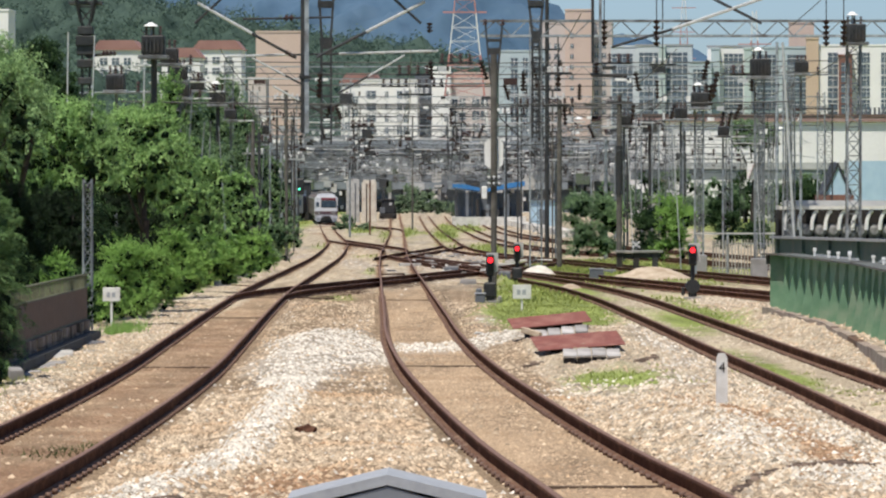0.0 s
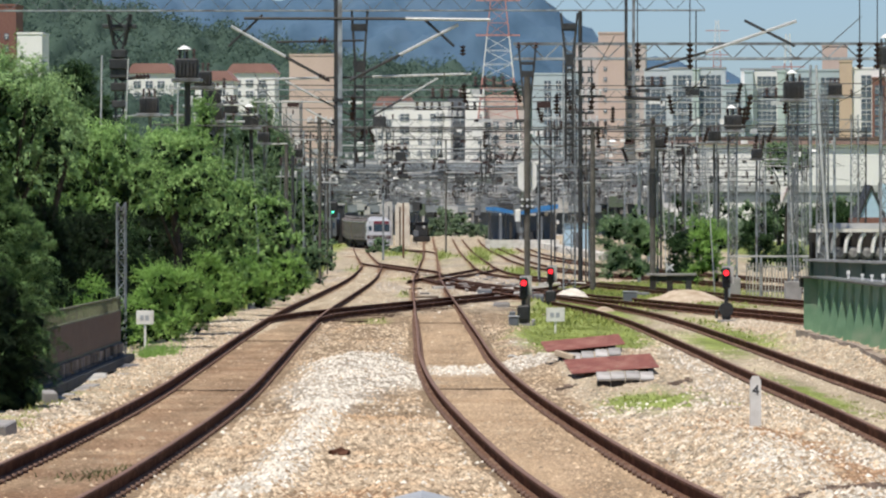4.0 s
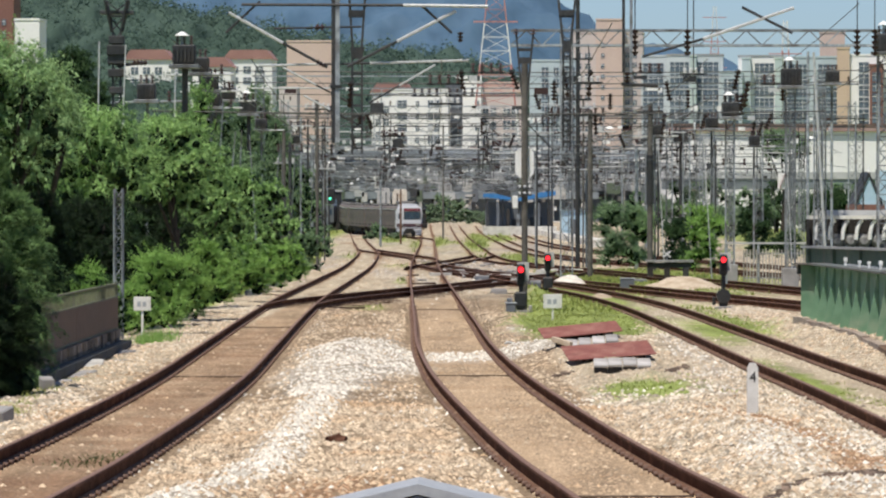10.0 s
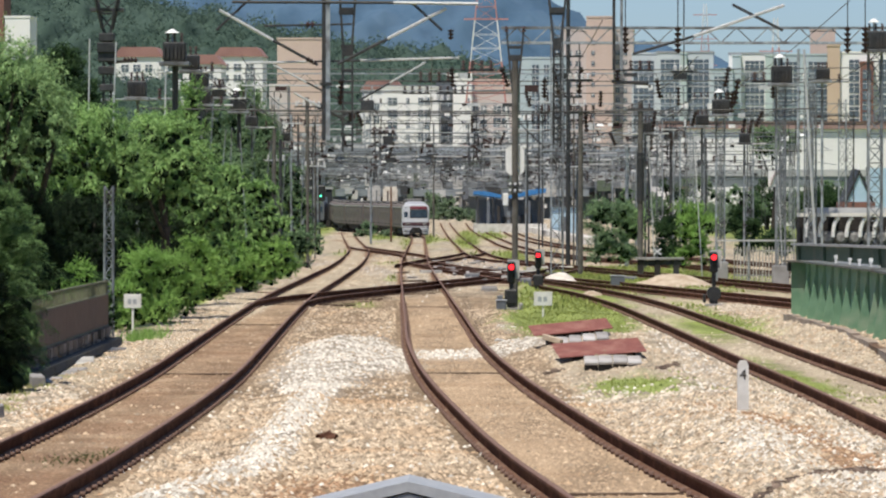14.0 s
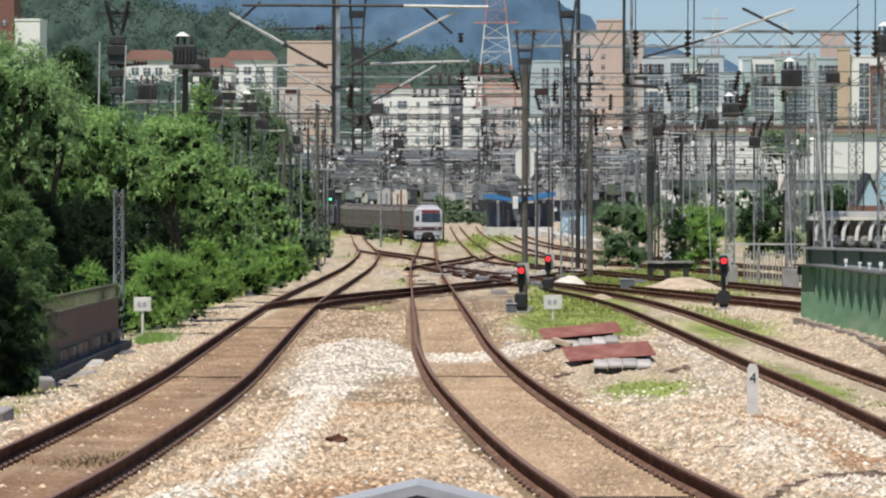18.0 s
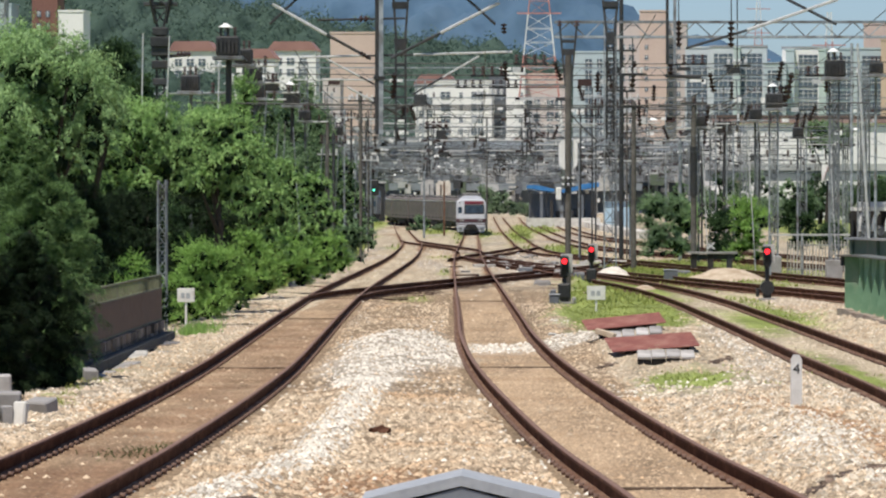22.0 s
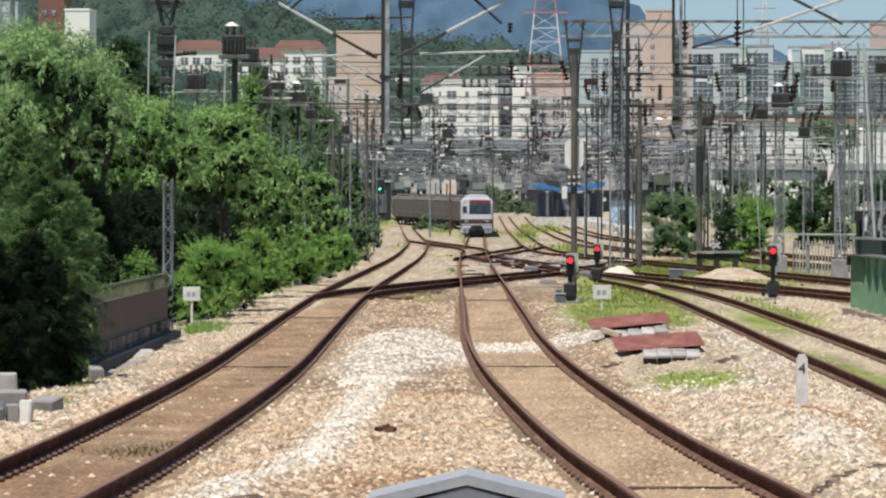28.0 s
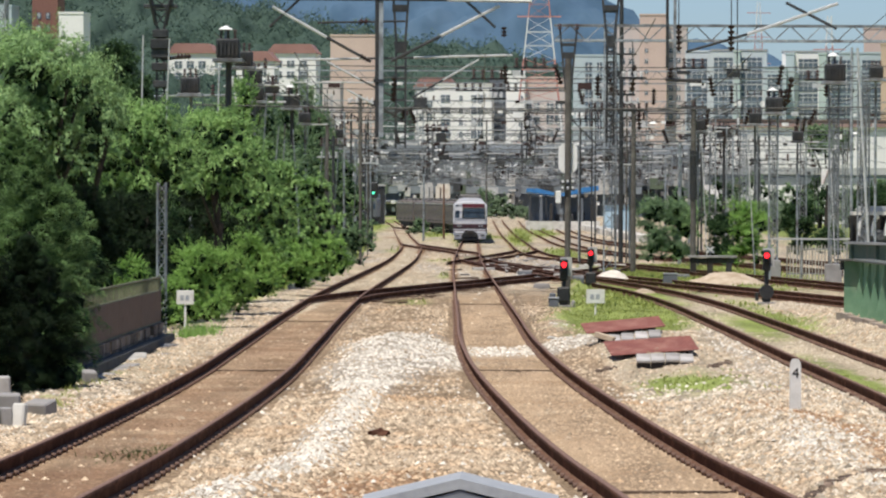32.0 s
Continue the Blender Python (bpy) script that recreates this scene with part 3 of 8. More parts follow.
def ground_z(x, y):
    x, y = np.asarray(x, float), np.asarray(y, float)
    _, w, _, _, near = zones(x, y)
    z = -0.20 + 0.025 * wob(x, y, 1.1) + 0.02 * wob(x, y, 2.7, 1.0)
    z = z + np.where((y > 30) & (y < 140), 0.030 * wob(x * 1.1, y * 0.9, 4.3, 0.7) * wob(x, y, 0.9, 4.0) + 0.016 * wob(x, y, 7.1, 2.2), 0)
    for key in LINES:
        if key in ("west", "main", "east"):
            continue
        ys, xs = LINES[key]
        d = np.abs(x - np.interp(y, ys, xs))
        near = np.minimum(near, np.where((y < ys[0]) | (y > ys[-1]), 9, d))
    # shoulders rise a little between the tracks, the bed itself lies under the rail foot
    bed = np.clip((1.15 - near) / 0.4, 0, 1)
    z = z + 0.10 * np.clip(w, 0, 1) * (1 - bed) + 0.05 * (1 - bed) * wob(x, y, 0.6, 2.0)
    z = z + 0.16 * blob(x, y, -2.5, 88, 0.9, 9) * (1 - bed) + 0.22 * blob(x, y, 0.95, 122, 0.55, 7) * (1 - bed) + 0.10 * blob(x, y, -2.6, 112, 1.1, 9)
    z = z + 0.25 * blob(x, y, 2.3, 178, 0.6, 6) * (1 - bed)
    z = z + (0.42 * blob(x, y, 2.55, 93, 1.25, 8) + 0.12 * blob(x, y, 2.0, 91.6, 0.9, 1.5) + 0.15 * blob(x, y, 2.3, 85.2, 1.0, 1.2)) * (1 - bed)
    z = z + 0.10 * blob(x, y, 3.4, 62, 0.9, 20) * (1 - bed) + 0.12 * blob(x, y, 7.2, 95, 0.6, 14) * (1 - bed)
    for mx, my, mh, mr in MOUNDS:
        z = z + mh * blob(x, y, mx, my, mr, 1.3 + mr) * np.clip((near - 1.0) / 0.9, 0, 1)
    z = np.where(bed > 0, z * (1 - bed) + (-0.195 + 0.008 * wob(x, y, 3)) * bed, z)
    z = z + 0.28 * np.clip((x - np.interp(y, [68, 84, 98, 118], [6.45, 6.8, 7.1, 7.0])) / 0.6, 0, 1) * np.clip((132 - y) / 12, 0, 1) * np.clip((9.5 - x) / 0.6, 0, 1)
    hold = np.clip((1000 - y) / 250, 0, 1)
    return z * np.clip((900 - y) / 100, 0.3, 1) + rise(y) * hold + 5.5 * 0.4 * (1 - hold)


def east_side(x, y):
    return np.clip((x - np.interp(y, [40, 60, 80, 100, 140], [2.7, 1.9, 1.35, 1.25, 1.2])) / 0.5, 0, 1) + np.clip((-5.6 - x) / 0.5, 0, 1)


def build_ground():
    ys = np.concatenate([np.arange(-30, 36, 6.0), np.arange(36, 75, 0.22), np.arange(75, 130, 0.4), np.arange(130, 300, 1.2), np.arange(300, 900, 6.0), np.linspace(900, 4800, 40)])
    xs = np.concatenate([-np.geomspace(2200, 13, 28), np.arange(-12.5, 13.0, 0.14), np.geomspace(13, 2200, 28)])
    X, Y = np.meshgrid(xs, ys)
    Z = ground_z(X, Y)
    n, k = len(ys), len(xs)
    idx = np.arange(n * k).reshape(n, k)
    faces = np.stack([idx[:-1, :-1], idx[:-1, 1:], idx[1:, 1:], idx[1:, :-1]], -1).reshape(-1, 4)
    ob = from_arrays("ground", np.stack([X, Y, Z], -1).reshape(-1, 3), faces, M_GROUND, smooth=True)
    f, w, r, g, near = zones(X.ravel(), Y.ravel())
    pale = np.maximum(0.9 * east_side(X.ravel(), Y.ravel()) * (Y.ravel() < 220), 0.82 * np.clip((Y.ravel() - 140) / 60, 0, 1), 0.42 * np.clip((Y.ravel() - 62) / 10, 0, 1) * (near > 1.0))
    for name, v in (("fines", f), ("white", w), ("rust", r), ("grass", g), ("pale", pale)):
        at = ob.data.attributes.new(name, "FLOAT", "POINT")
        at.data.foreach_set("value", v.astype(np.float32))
    tagged(ob, "sunlit tan railway ballast with pale gravel and weeds", "ground", kind="structure")


def stones(name, n, y0, y1, size, material, label, pick, seed):
    """Loose ballast stones, each a small crushed block."""
    rng = np.random.default_rng(seed)
    y = np.sqrt(rng.uniform(y0**2, y1**2, n))
    half = 0.097 * y + 0.9
    x = rng.uniform(-1, 1, n) * half
    f, w, r, g, near = zones(x, y)
    keep = rng.uniform(size=n) < pick(f, w, r, g, near, x, y)
    x, y = x[keep], y[keep]
    z = ground_z(x, y)
    s = size * rng.uniform(0.6, 1.5, len(x)) * (1 + 0.003 * y)
    base = np.array([(1, 0.25, -0.2), (0.1, 1, -0.1), (-1, 0.1, -0.2), (-0.2, -1, -0.2), (0.15, 0.1, 0.85)], float)
    tri = np.array([(0, 1, 4), (1, 2, 4), (2, 3, 4), (3, 0, 4)])
    V = base[None] * np.array((1.22, 1.1, 0.85)) * rng.uniform(0.6, 1.25, (len(x), 5, 3))
    a = rng.uniform(0, 6.283, len(x))
    ca, sa = np.cos(a)[:, None], np.sin(a)[:, None]
    V = np.stack([V[..., 0] * ca - V[..., 1] * sa, V[..., 0] * sa + V[..., 1] * ca, V[..., 2] + 0.02], -1)
    V = V * s[:, None, None]
    V = V + np.stack([x, y, z], -1)[:, None, :]
    F = (tri[None] + (np.arange(len(x)) * 5)[:, None, None]).reshape(-1, 3)
    ob = from_arrays(name, V.reshape(-1, 3), F, material)
    tagged(ob, label, "gravel", kind="stuff")
    return ob


def tufts(name, n, y0, y1, x0, x1, height, label, seed, thick=0.5):
    """Grass blades where the ground is green."""
    rng = np.random.default_rng(seed)
    y = rng.uniform(y0, y1, n)
    x = rng.uniform(x0, x1, n)
    _, _, _, g, near = zones(x, y)
    keep = (rng.uniform(size=n) < (g - 0.25) * 1.2) & (near > 0.8)
    x, y = x[keep], y[keep]
    z = ground_z(x, y)
    k = len(x)
    h = height * rng.uniform(0.4, 1.4, k)
    a = rng.uniform(0, 6.283, k)
    wd = 0.02 * thick + 0.03 * thick * rng.uniform(size=k)
    lean = rng.normal(0, 0.35, (k, 2)) * h[:, None]
    dx, dy = np.cos(a) * wd, np.sin(a) * wd
    P = np.zeros((k, 3, 3))
    P[:, 0] = np.stack([x - dx, y - dy, z - 0.02], -1)
    P[:, 1] = np.stack([x + dx, y + dy, z - 0.02], -1)
    P[:, 2] = np.stack([x + lean[:, 0], y + lean[:, 1], z + h], -1)
    ob = from_arrays(name, P.reshape(-1, 3), np.arange(k * 3).reshape(-1, 3), L_GRASS)
    tagged(ob, label, "grass", kind="stuff")


build_ground()
stones("tan_gravel", 105000, 38, 70, 0.029, M_STONE, "loose tan ballast stones beside the rails", lambda f, w, r, g, near, x, y: np.where(near < 1.0, 0.012, 0.9 - 0.75 * np.clip(w, 0, 1)) * (1 - np.clip(1.4 * g, 0, 1)) * (1 - 0.8 * np.clip(r, 0, 1)), 11)
stones("tan_gravel", 95000, 70, 140, 0.024, M_STONE, "tan ballast stones between the tracks", lambda f, w, r, g, near, x, y: np.where(near < 1.0, 0.02, 0.75 - 0.65 * np.clip(w, 0, 1)) * (1 - np.clip(1.4 * g, 0, 1)), 12)
stones("white_gravel", 90000, 38, 75, 0.028, M_STONE_W, "fresh white ballast stones in a heaped run", lambda f, w, r, g, near, x, y: np.where(near < 0.8, 0.0, np.clip(w * 2.0 - 0.6, 0, 1) + 0.035), 13)
stones("white_gravel", 90000, 75, 130, 0.024, M_STONE_W, "fresh white ballast stones across the track", lambda f, w, r, g, near, x, y: np.clip(w * 1.8 - 0.55, 0, 1) * np.where(near < 0.8, y > 88, 1) + 0.025 * (near > 1) - np.clip(g, 0, 1), 14)
stones("fine_gravel", 60000, 38, 80, 0.015, M_STONE_F, "small brown stones in the fines between the rails", lambda f, w, r, g, near, x, y: np.where((near < 1.05) & (f > 0.3) & (r < 0.25), 0.95, 0.0), 15)
stones("fine_gravel", 40000, 80, 130, 0.017, M_STONE_F, "small brown stones in the fines between the rails", lambda f, w, r, g, near, x, y: np.where((near < 1.05) & (f > 0.3) & (r < 0.25), 0.9, 0.0), 16)
stones("fine_gravel", 60000, 38, 110, 0.015, M_STONE_B, "small dark brown stones between the west rails", lambda f, w, r, g, near, x, y: np.where((near < 1.0) & (r >= 0.25) & (x < -2.5), 0.9, 0.0), 26)
stones("rusty_gravel", 60000, 38, 70, 0.025, M_STONE_R, "rust-stained orange-brown ballast stones", lambda f, w, r, g, near, x, y: np.where(near < 0.95, 0.0, np.clip(r * 1.4 - 0.2, 0, 1) + 0.03), 17)
stones("pale_gravel", 46000, 38, 74, 0.034, M_STONE_P, "pale tan ballast stones beside the siding", lambda f, w, r, g, near, x, y: np.where(near < 0.85, 0.12, 0.95) * east_side(x, y) * (1 - np.clip(1.3 * g, 0, 1)) * (1 - 0.9 * np.clip(r, 0, 1)) * (1 - 0.8 * np.clip(2 * w - 0.6, 0, 1)), 27)
stones("pale_gravel", 70000, 74, 150, 0.022, M_STONE_P, "pale tan ballast stones beside the girder", lambda f, w, r, g, near, x, y: np.where(near < 0.85, 0.25, 0.95) * east_side(x, y) * (1 - np.clip(1.3 * g, 0, 1)), 28)
stones("far_gravel", 45000, 135, 330, 0.022, M_STONE, "far tan ballast stones around the junction", lambda f, w, r, g, near, x, y: np.where(near < 0.7, 0.15, 0.8) * (1 - np.clip(1.4 * g, 0, 1)), 18)
stones("far_gravel", 10000, 140, 330, 0.028, M_STONE_W, "far pale ballast stones around the junction", lambda f, w, r, g, near, x, y: np.clip(w * 1.2, 0.12, 1) - np.clip(g * 1.2, 0, 1), 19)
tufts("grass", 70000, 60, 140, -9, 9, 0.05, "low grass growing through the ballast", 21)
tufts("grass", 70000, 140, 320, -12, 16, 0.11, "tall grass between the yard tracks", 22, 1.6)
tufts("grass", 15000, 320, 680, -22, 14, 0.35, "far grass beside the tracks", 23, 2.0)


# ---- tracks ----
def rail_mesh(name, ys, xs, material, parent, top=False, zoff=0.0, foot=False):
    """A flat-bottomed rail swept along a line; with top, the worn running surface only."""
    if top:
        prof = [(-0.033, 0.0), (-0.028, 0.004), (0.028, 0.004), (0.033, 0.0)]
    else:
        prof = [(-0.012, -0.15), (-0.012, -0.045), (-0.036, -0.036), (-0.036, -0.006), (-0.028, 0.0),
                (0.028, 0.0), (0.036, -0.006), (0.036, -0.036), (0.012, -0.045), (0.012, -0.15)]
    if foot:
        prof = [(-0.075, -0.176), (-0.075, -0.160), (-0.010, -0.136), (0.010, -0.136), (0.075, -0.160), (0.075, -0.176)]
    p = np.array(prof)
    t = np.gradient(xs, ys)
    nx, ny = 1 / np.sqrt(1 + t * t), -t / np.sqrt(1 + t * t)
    zz = rise(ys) + zoff
    V = np.stack([xs[:, None] + nx[:, None] * p[None, :, 0], ys[:, None] + ny[:, None] * p[None, :, 0], zz[:, None] + p[None, :, 1]], -1)
    n, k = V.shape[:2]
    idx = np.arange(n * k).reshape(n, k)
    j = np.roll(np.arange(k), -1)
    F = np.stack([idx[:-1], idx[1:], idx[1:][:, j], idx[:-1][:, j]], -1).reshape(-1, 4)
    ob = from_arrays(name, V.reshape(-1, 3), F, material, parent)
    return ob


def build_track(key, label, zoff=0.0, clips=0.0):
    ys, xs = LINES[key]
    keep = (ys < 150) | (np.arange(len(ys)) % 3 == 0) & (ys < 330) | (np.arange(len(ys)) % 6 == 0) | (np.arange(len(ys)) >= len(ys) - 1)
    ys, xs = ys[keep], xs[keep]
    e = thing("railway_track", 0, 0, 0, label, "track", "railway tracks")
    t = np.gradient(xs, ys)
    nx, ny = 1 / np.sqrt(1 + t * t), -t / np.sqrt(1 + t * t)
    for s in (-0.7525, 0.7525):
        ox, oy = xs + nx * s, ys + ny * s
        r = rail_mesh("rail", oy, ox, M_RAIL, e, zoff=zoff)
        rail_mesh("rail_foot", oy, ox, M_FOOT, r, zoff=zoff, foot=True)
        rail_mesh("running_surface", oy, ox, M_RAILTOP, r, top=True, zoff=zoff)
    if clips:
        # spring clips on both sides of each rail foot
        yy = np.arange(max(ys[0], 36), clips, 0.6)
        xx, tt = np.interp(yy, ys, xs), np.interp(yy, ys, t)
        V, F = [], []
        cube = np.array([(a, b, c) for a in (-1, 1) for b in (-1, 1) for c in (0, 1)], float) * (0.028, 0.04, 0.05)
        quad = np.array([(0, 1, 3, 2), (4, 6, 7, 5), (0, 4, 5, 1), (2, 3, 7, 6), (0, 2, 6, 4), (1, 5, 7, 3)])
        for s in (-0.7525, 0.7525):
            for q in (-0.085, 0.085):
                o = np.stack([xx + s + q, yy - tt * s, np.full_like(yy, -0.19 + zoff)], -1)
                V.append((cube[None] + o[:, None]).reshape(-1, 3))
                F.append((quad[None] + (np.arange(len(yy)) * 8)[:, None, None]).reshape(-1, 4))
        off = 0
        FF = []
        for v, f in zip(V, F):
            FF.append(f + off)
            off += len(v)
        c = from_arrays("rail_clip", np.concatenate(V), np.concatenate(FF), M_CLIP, e)
        tagged(c, "rusty rail clips along the foot", kind="stuff")
        # sleeper ends that show as dark lines through the fines
        me = B(-0.66, 0.66, -0.05, 0.05, -0.32, -0.172, 0.01)
        sl = bpy.data.meshes.new("sleeper")
        me.to_mesh(sl)
        me.free()
        sl.materials.append(M_TIMBER)
        for y in (() if key == "east" else (46.6, 82.8, 144, 172) if key == "main" else (40.6, 82.2, 120)):
            x = float(np.interp(y, ys, xs))
            share("sleeper", sl, e, pose(x, y, zoff, 0, 0, -math.degrees(math.atan(float(np.interp(y, ys, t))))))
    return e


build_track("west", "curving railway track with rusty brown rails in tan ballast", clips=150)
build_track("main", "railway track with rusty rails curving from a straight approach", clips=150)
build_track("east", "rusty siding track on weedy ballast", clips=150)
build_track("yard_a", "rusty yard track through grass")
build_track("yard_b", "rusty yard track among poles")
build_track("yard_c", "far rusty yard track through weeds")
build_track("yard_d", "outer rusty yard track beyond the poles")
build_track("cross_near", "rusty crossover between two tracks", zoff=0.006)
build_track("cross_far", "far crossover track leading across", zoff=0.006)
build_track("cross_yard", "connecting track into the yard", zoff=0.006)
build_track("cross_train", "crossover track on which the train swings over", zoff=0.006)


# ---- switch timbers and point machines at the junction ----
def junction():
    me = bpy.data.meshes.new("timber")
    bm = B(-1.7, 1.7, -0.12, 0.12, -0.3, -0.165, 0.012)
    bm.to_mesh(me)
    bm.free()
    me.materials.append(M_TIMBER)
    for key, y0, y1, k in (("cross_near", 148, 236, 3.1), ("cross_far", 305, 425, 6.0), ("cross_yard", 258, 360, 6.0)):
        e = thing("turnout", 0, 0, 0, "railway turnout on dark oiled timbers", "turnout", "turnouts")
        for y in np.arange(y0, y1, k):
            x = float(track_x(key, y)) + random.uniform(-0.25, 0.25)
            share("timber", me, e, pose(x, y, random.uniform(-0.022, -0.008), 0, 0, random.uniform(-2, 2)))
    for x, y, m in ((0.35, 205, M_GREYD), (1.9, 208, M_CONC), (7.2, 208, M_GREYD), (0.9, 172, M_SLAB), (2.6, 199, M_GREYD), (-8.2, 196, M_GREYD), (-7.9, 172, M_GREYD), (3.4, 240, M_CONC)):
        e = thing("point_machine", x, y, float(ground_z(x, y)), "grey steel point machine beside the switch", "point machine", "point machines")
        part("case", B(-0.30, 0.30, -0.2, 0.2, -0.1, 0.16, 0.03), m, e)
        part("lid", B(-0.27, 0.27, -0.17, 0.17, 0.162, 0.20, 0.015), M_SLAB, e)
        part("rod", R((0.3, 0, 0.02), (1.2, 0, -0.02), 0.025, 6), M_RAIL, e)
    for i, (x, y, r) in enumerate(((-1.0, 232, 8), (1.2, 226, -4), (3.0, 232, 3), (4.6, 250, 0))):
        o = part("loose_sleeper", B(-1.1, 1.1, -0.12, 0.12, -0.05, 0.16, 0.02), M_CONCPALE if i % 2 else M_CONC)
        o.matrix_basis = pose(x, y, float(ground_z(x, y)), 0, 0, r)
        tagged(o, "pale concrete sleeper lying loose beside the track", "sleeper", "loose sleepers")


def broken_concrete():
    """Pale broken pieces lying about the points."""
    rng = np.random.default_rng(44)
    bm = bmesh.new()
    for i in range(70):
        x, y = float(rng.normal(0.6, 1.3)), float(rng.uniform(190, 300))
        z = float(ground_z(x, y))
        a, b, c = rng.uniform((0.06, 0.1, 0.04), (0.3, 0.4, 0.16))
        v0 = len(bm.verts)
        box(bm, x - a, x + a, y - b, y + b, z - 0.05, z + c)
        bm.verts.ensure_lookup_table()
        for v in list(bm.verts)[v0:]:
            v.co += Vector(rng.normal(0, 0.03, 3))
    tagged(part("concrete_debris", bm, M_SLAB), "pale broken concrete scattered about the points", "debris", kind="stuff")


junction()
broken_concrete()


# ---- the commuter train ----
def train_line():
    """The way of the train: west track, over the crossover, onto the main track. Arrays of x, y and length from the near end."""
    ym = np.arange(430, 541, 1.0)
    yc = np.arange(541, 675, 1.0)
    yw = np.arange(675, 900, 1.0)
    y = np.concatenate([ym, yc, yw])
    x = np.concatenate([track_x("main", ym), track_x("cross_train", yc), track_x("west", yw)])
    k = np.ones(9) / 9
    xp = np.pad(x, 4, mode="edge")
    xs = np.convolve(xp, k, "valid")
    xs[:5], xs[-5:] = x[:5], x[-5:]
    s = np.concatenate([[0], np.cumsum(np.hypot(np.diff(xs), np.diff(y)))])
    return xs, y, s


def car_shell(bm, y0, y1, w=1.56, top=3.72, low=0.98):
    """Body with rounded roof shoulders."""
    pts = [(-w, low), (-w, top - 0.42), (-w + 0.10, top - 0.18), (-w + 0.34, top - 0.04), (-0.6, top + 0.04), (0.6, top + 0.04), (w - 0.34, top - 0.04), (w - 0.10, top - 0.18), (w, top - 0.42), (w, low)]
    return prism(bm, pts, y0, y1)


def build_car(cab):
    label = "white-fronted commuter train cab car with a maroon band" if cab else "dull stainless commuter train car"
    e = thing("train_car", 0, 0, 0, label, "train car", "cars of the commuter train")
    part("body", car_shell(bmesh.new(), -9.55 if cab else -9.75, 9.75), M_STAINLESS, e)
    # roof equipment
    for y0 in (-6.6, 2.2):
        zt = 4.34 if cab and y0 < 0 else 3.98
        u = part("air_conditioner", B(-1.0, 1.0, y0, y0 + 4.4, 3.70, zt, 0.12), M_ROOFDARK, e)
        for i in range(3):
            part("fan_grille", R((0, y0 + 0.9 + i * 1.3, zt - 0.01), (0, y0 + 0.9 + i * 1.3, zt + 0.03), 0.42, 14), M_UNDER, u)
    # underframe, boxes and bogies
    part("underframe", B(-1.3, 1.3, -9.3, 9.5, 0.72, 0.985), M_UNDER, e)
    for y0, y1 in ((-3.6, -1.2), (-0.8, 1.4), (1.8, 3.9)):
        part("equipment_box", B(-1.35, 1.35, y0, y1, 0.28, 0.72, 0.04), M_UNDER, e)
    for yb in (-6.9, 6.9):
        b = part("bogie", B(-1.15, 1.15, yb - 1.5, yb + 1.5, 0.42, 0.70, 0.05), M_UNDER, e)
        for ya in (-1.05, 1.05):
            for sx in (-0.75, 0.75):
                part("wheel", R((sx - 0.07, yb + ya, 0.43), (sx + 0.07, yb + ya, 0.43), 0.43, 18), M_UNDER, b)
    # sides: doors with windows, windows between, a coloured band
    for sx in (-1, 1):
        for i in range(4):
            yc = -6.9 + i * 4.6
            d = part("door", B(sx * 1.552, sx * 1.572, yc - 0.65, yc + 0.65, 1.02, 2.95), M_DOOR, e)
            for q in (-0.32, 0.32):
                part("door_window", B(sx * 1.570, sx * 1.578, yc + q - 0.22, yc + q + 0.22, 1.85, 2.65, 0.002), M_TINT, d)
        for i in range(5):
            yc = -9.0 + i * 4.6 if i else -8.6
            yc = min(yc, 8.7)
            if cab and i == 0:
                continue
            part("side_window", B(sx * 1.555, sx * 1.570, yc - 0.95 if 0 < i < 4 else yc - 0.5, yc + 0.95 if 0 < i < 4 else yc + 0.5, 1.80, 2.62, 0.003), M_TINT, e)
        part("side_band", B(sx * 1.554, sx * 1.566, -9.3, 9.7, 1.22, 1.38), M_UNDER, e)
        # pale strip paints the sunlight along the roof edge
        part("lit_gutter_strip", B(sx * 1.50, sx * 1.60, -9.5, 9.7, 3.30, 3.37), M_PALE, e)
    if not cab:
        part("gangway", B(-0.6, 0.6, -10.05, -9.7, 1.1, 3.2, 0.03), M_UNDER, e)
        part("pantograph_base", B(-0.7, 0.7, -9.2, -7.4, 3.76, 3.95, 0.03), M_STEELD, e)
        return e
    # cab front
    f = bmesh.new()
    pts = [(-1.56, 0.62), (-1.56, 3.28), (-1.46, 3.52), (-1.22, 3.68), (-0.6, 3.76), (0.6, 3.76), (1.22, 3.68), (1.46, 3.52), (1.56, 3.28), (1.56, 0.62)]
    prism(f, pts, -9.95, -9.55)
    es = [ed for ed in f.edges if abs(ed.verts[0].co.y + 9.95) < 0.01 and abs(ed.verts[1].co.y + 9.95) < 0.01]
    bmesh.ops.bevel(f, geom=es, offset=0.14, segments=3, affect="EDGES")
    face = part("cab_front", f, M_TRAINWHITE, e, "white cab front")
    part("windscreen", B(-0.62, 1.28, -9.975, -9.94, 2.16, 3.00, 0.02), M_GLASS, face)
    part("side_screen", B(-1.36, -0.96, -9.975, -9.94, 2.18, 2.84, 0.02), M_GLASS, face, "narrow cab window")
    part("windscreen_surround", B(-0.72, 1.38, -9.963, -9.93, 2.08, 3.10, 0.02), M_BLACK, face)
    part("header_panel", B(-0.72, 1.34, -9.972, -9.93, 3.12, 3.46, 0.03), M_TRAINRED, face, "maroon header panel")
    part("destination_display", B(-0.2, 0.8, -9.985, -9.95, 3.20, 3.40, 0.01), M_TRAINRED, face)
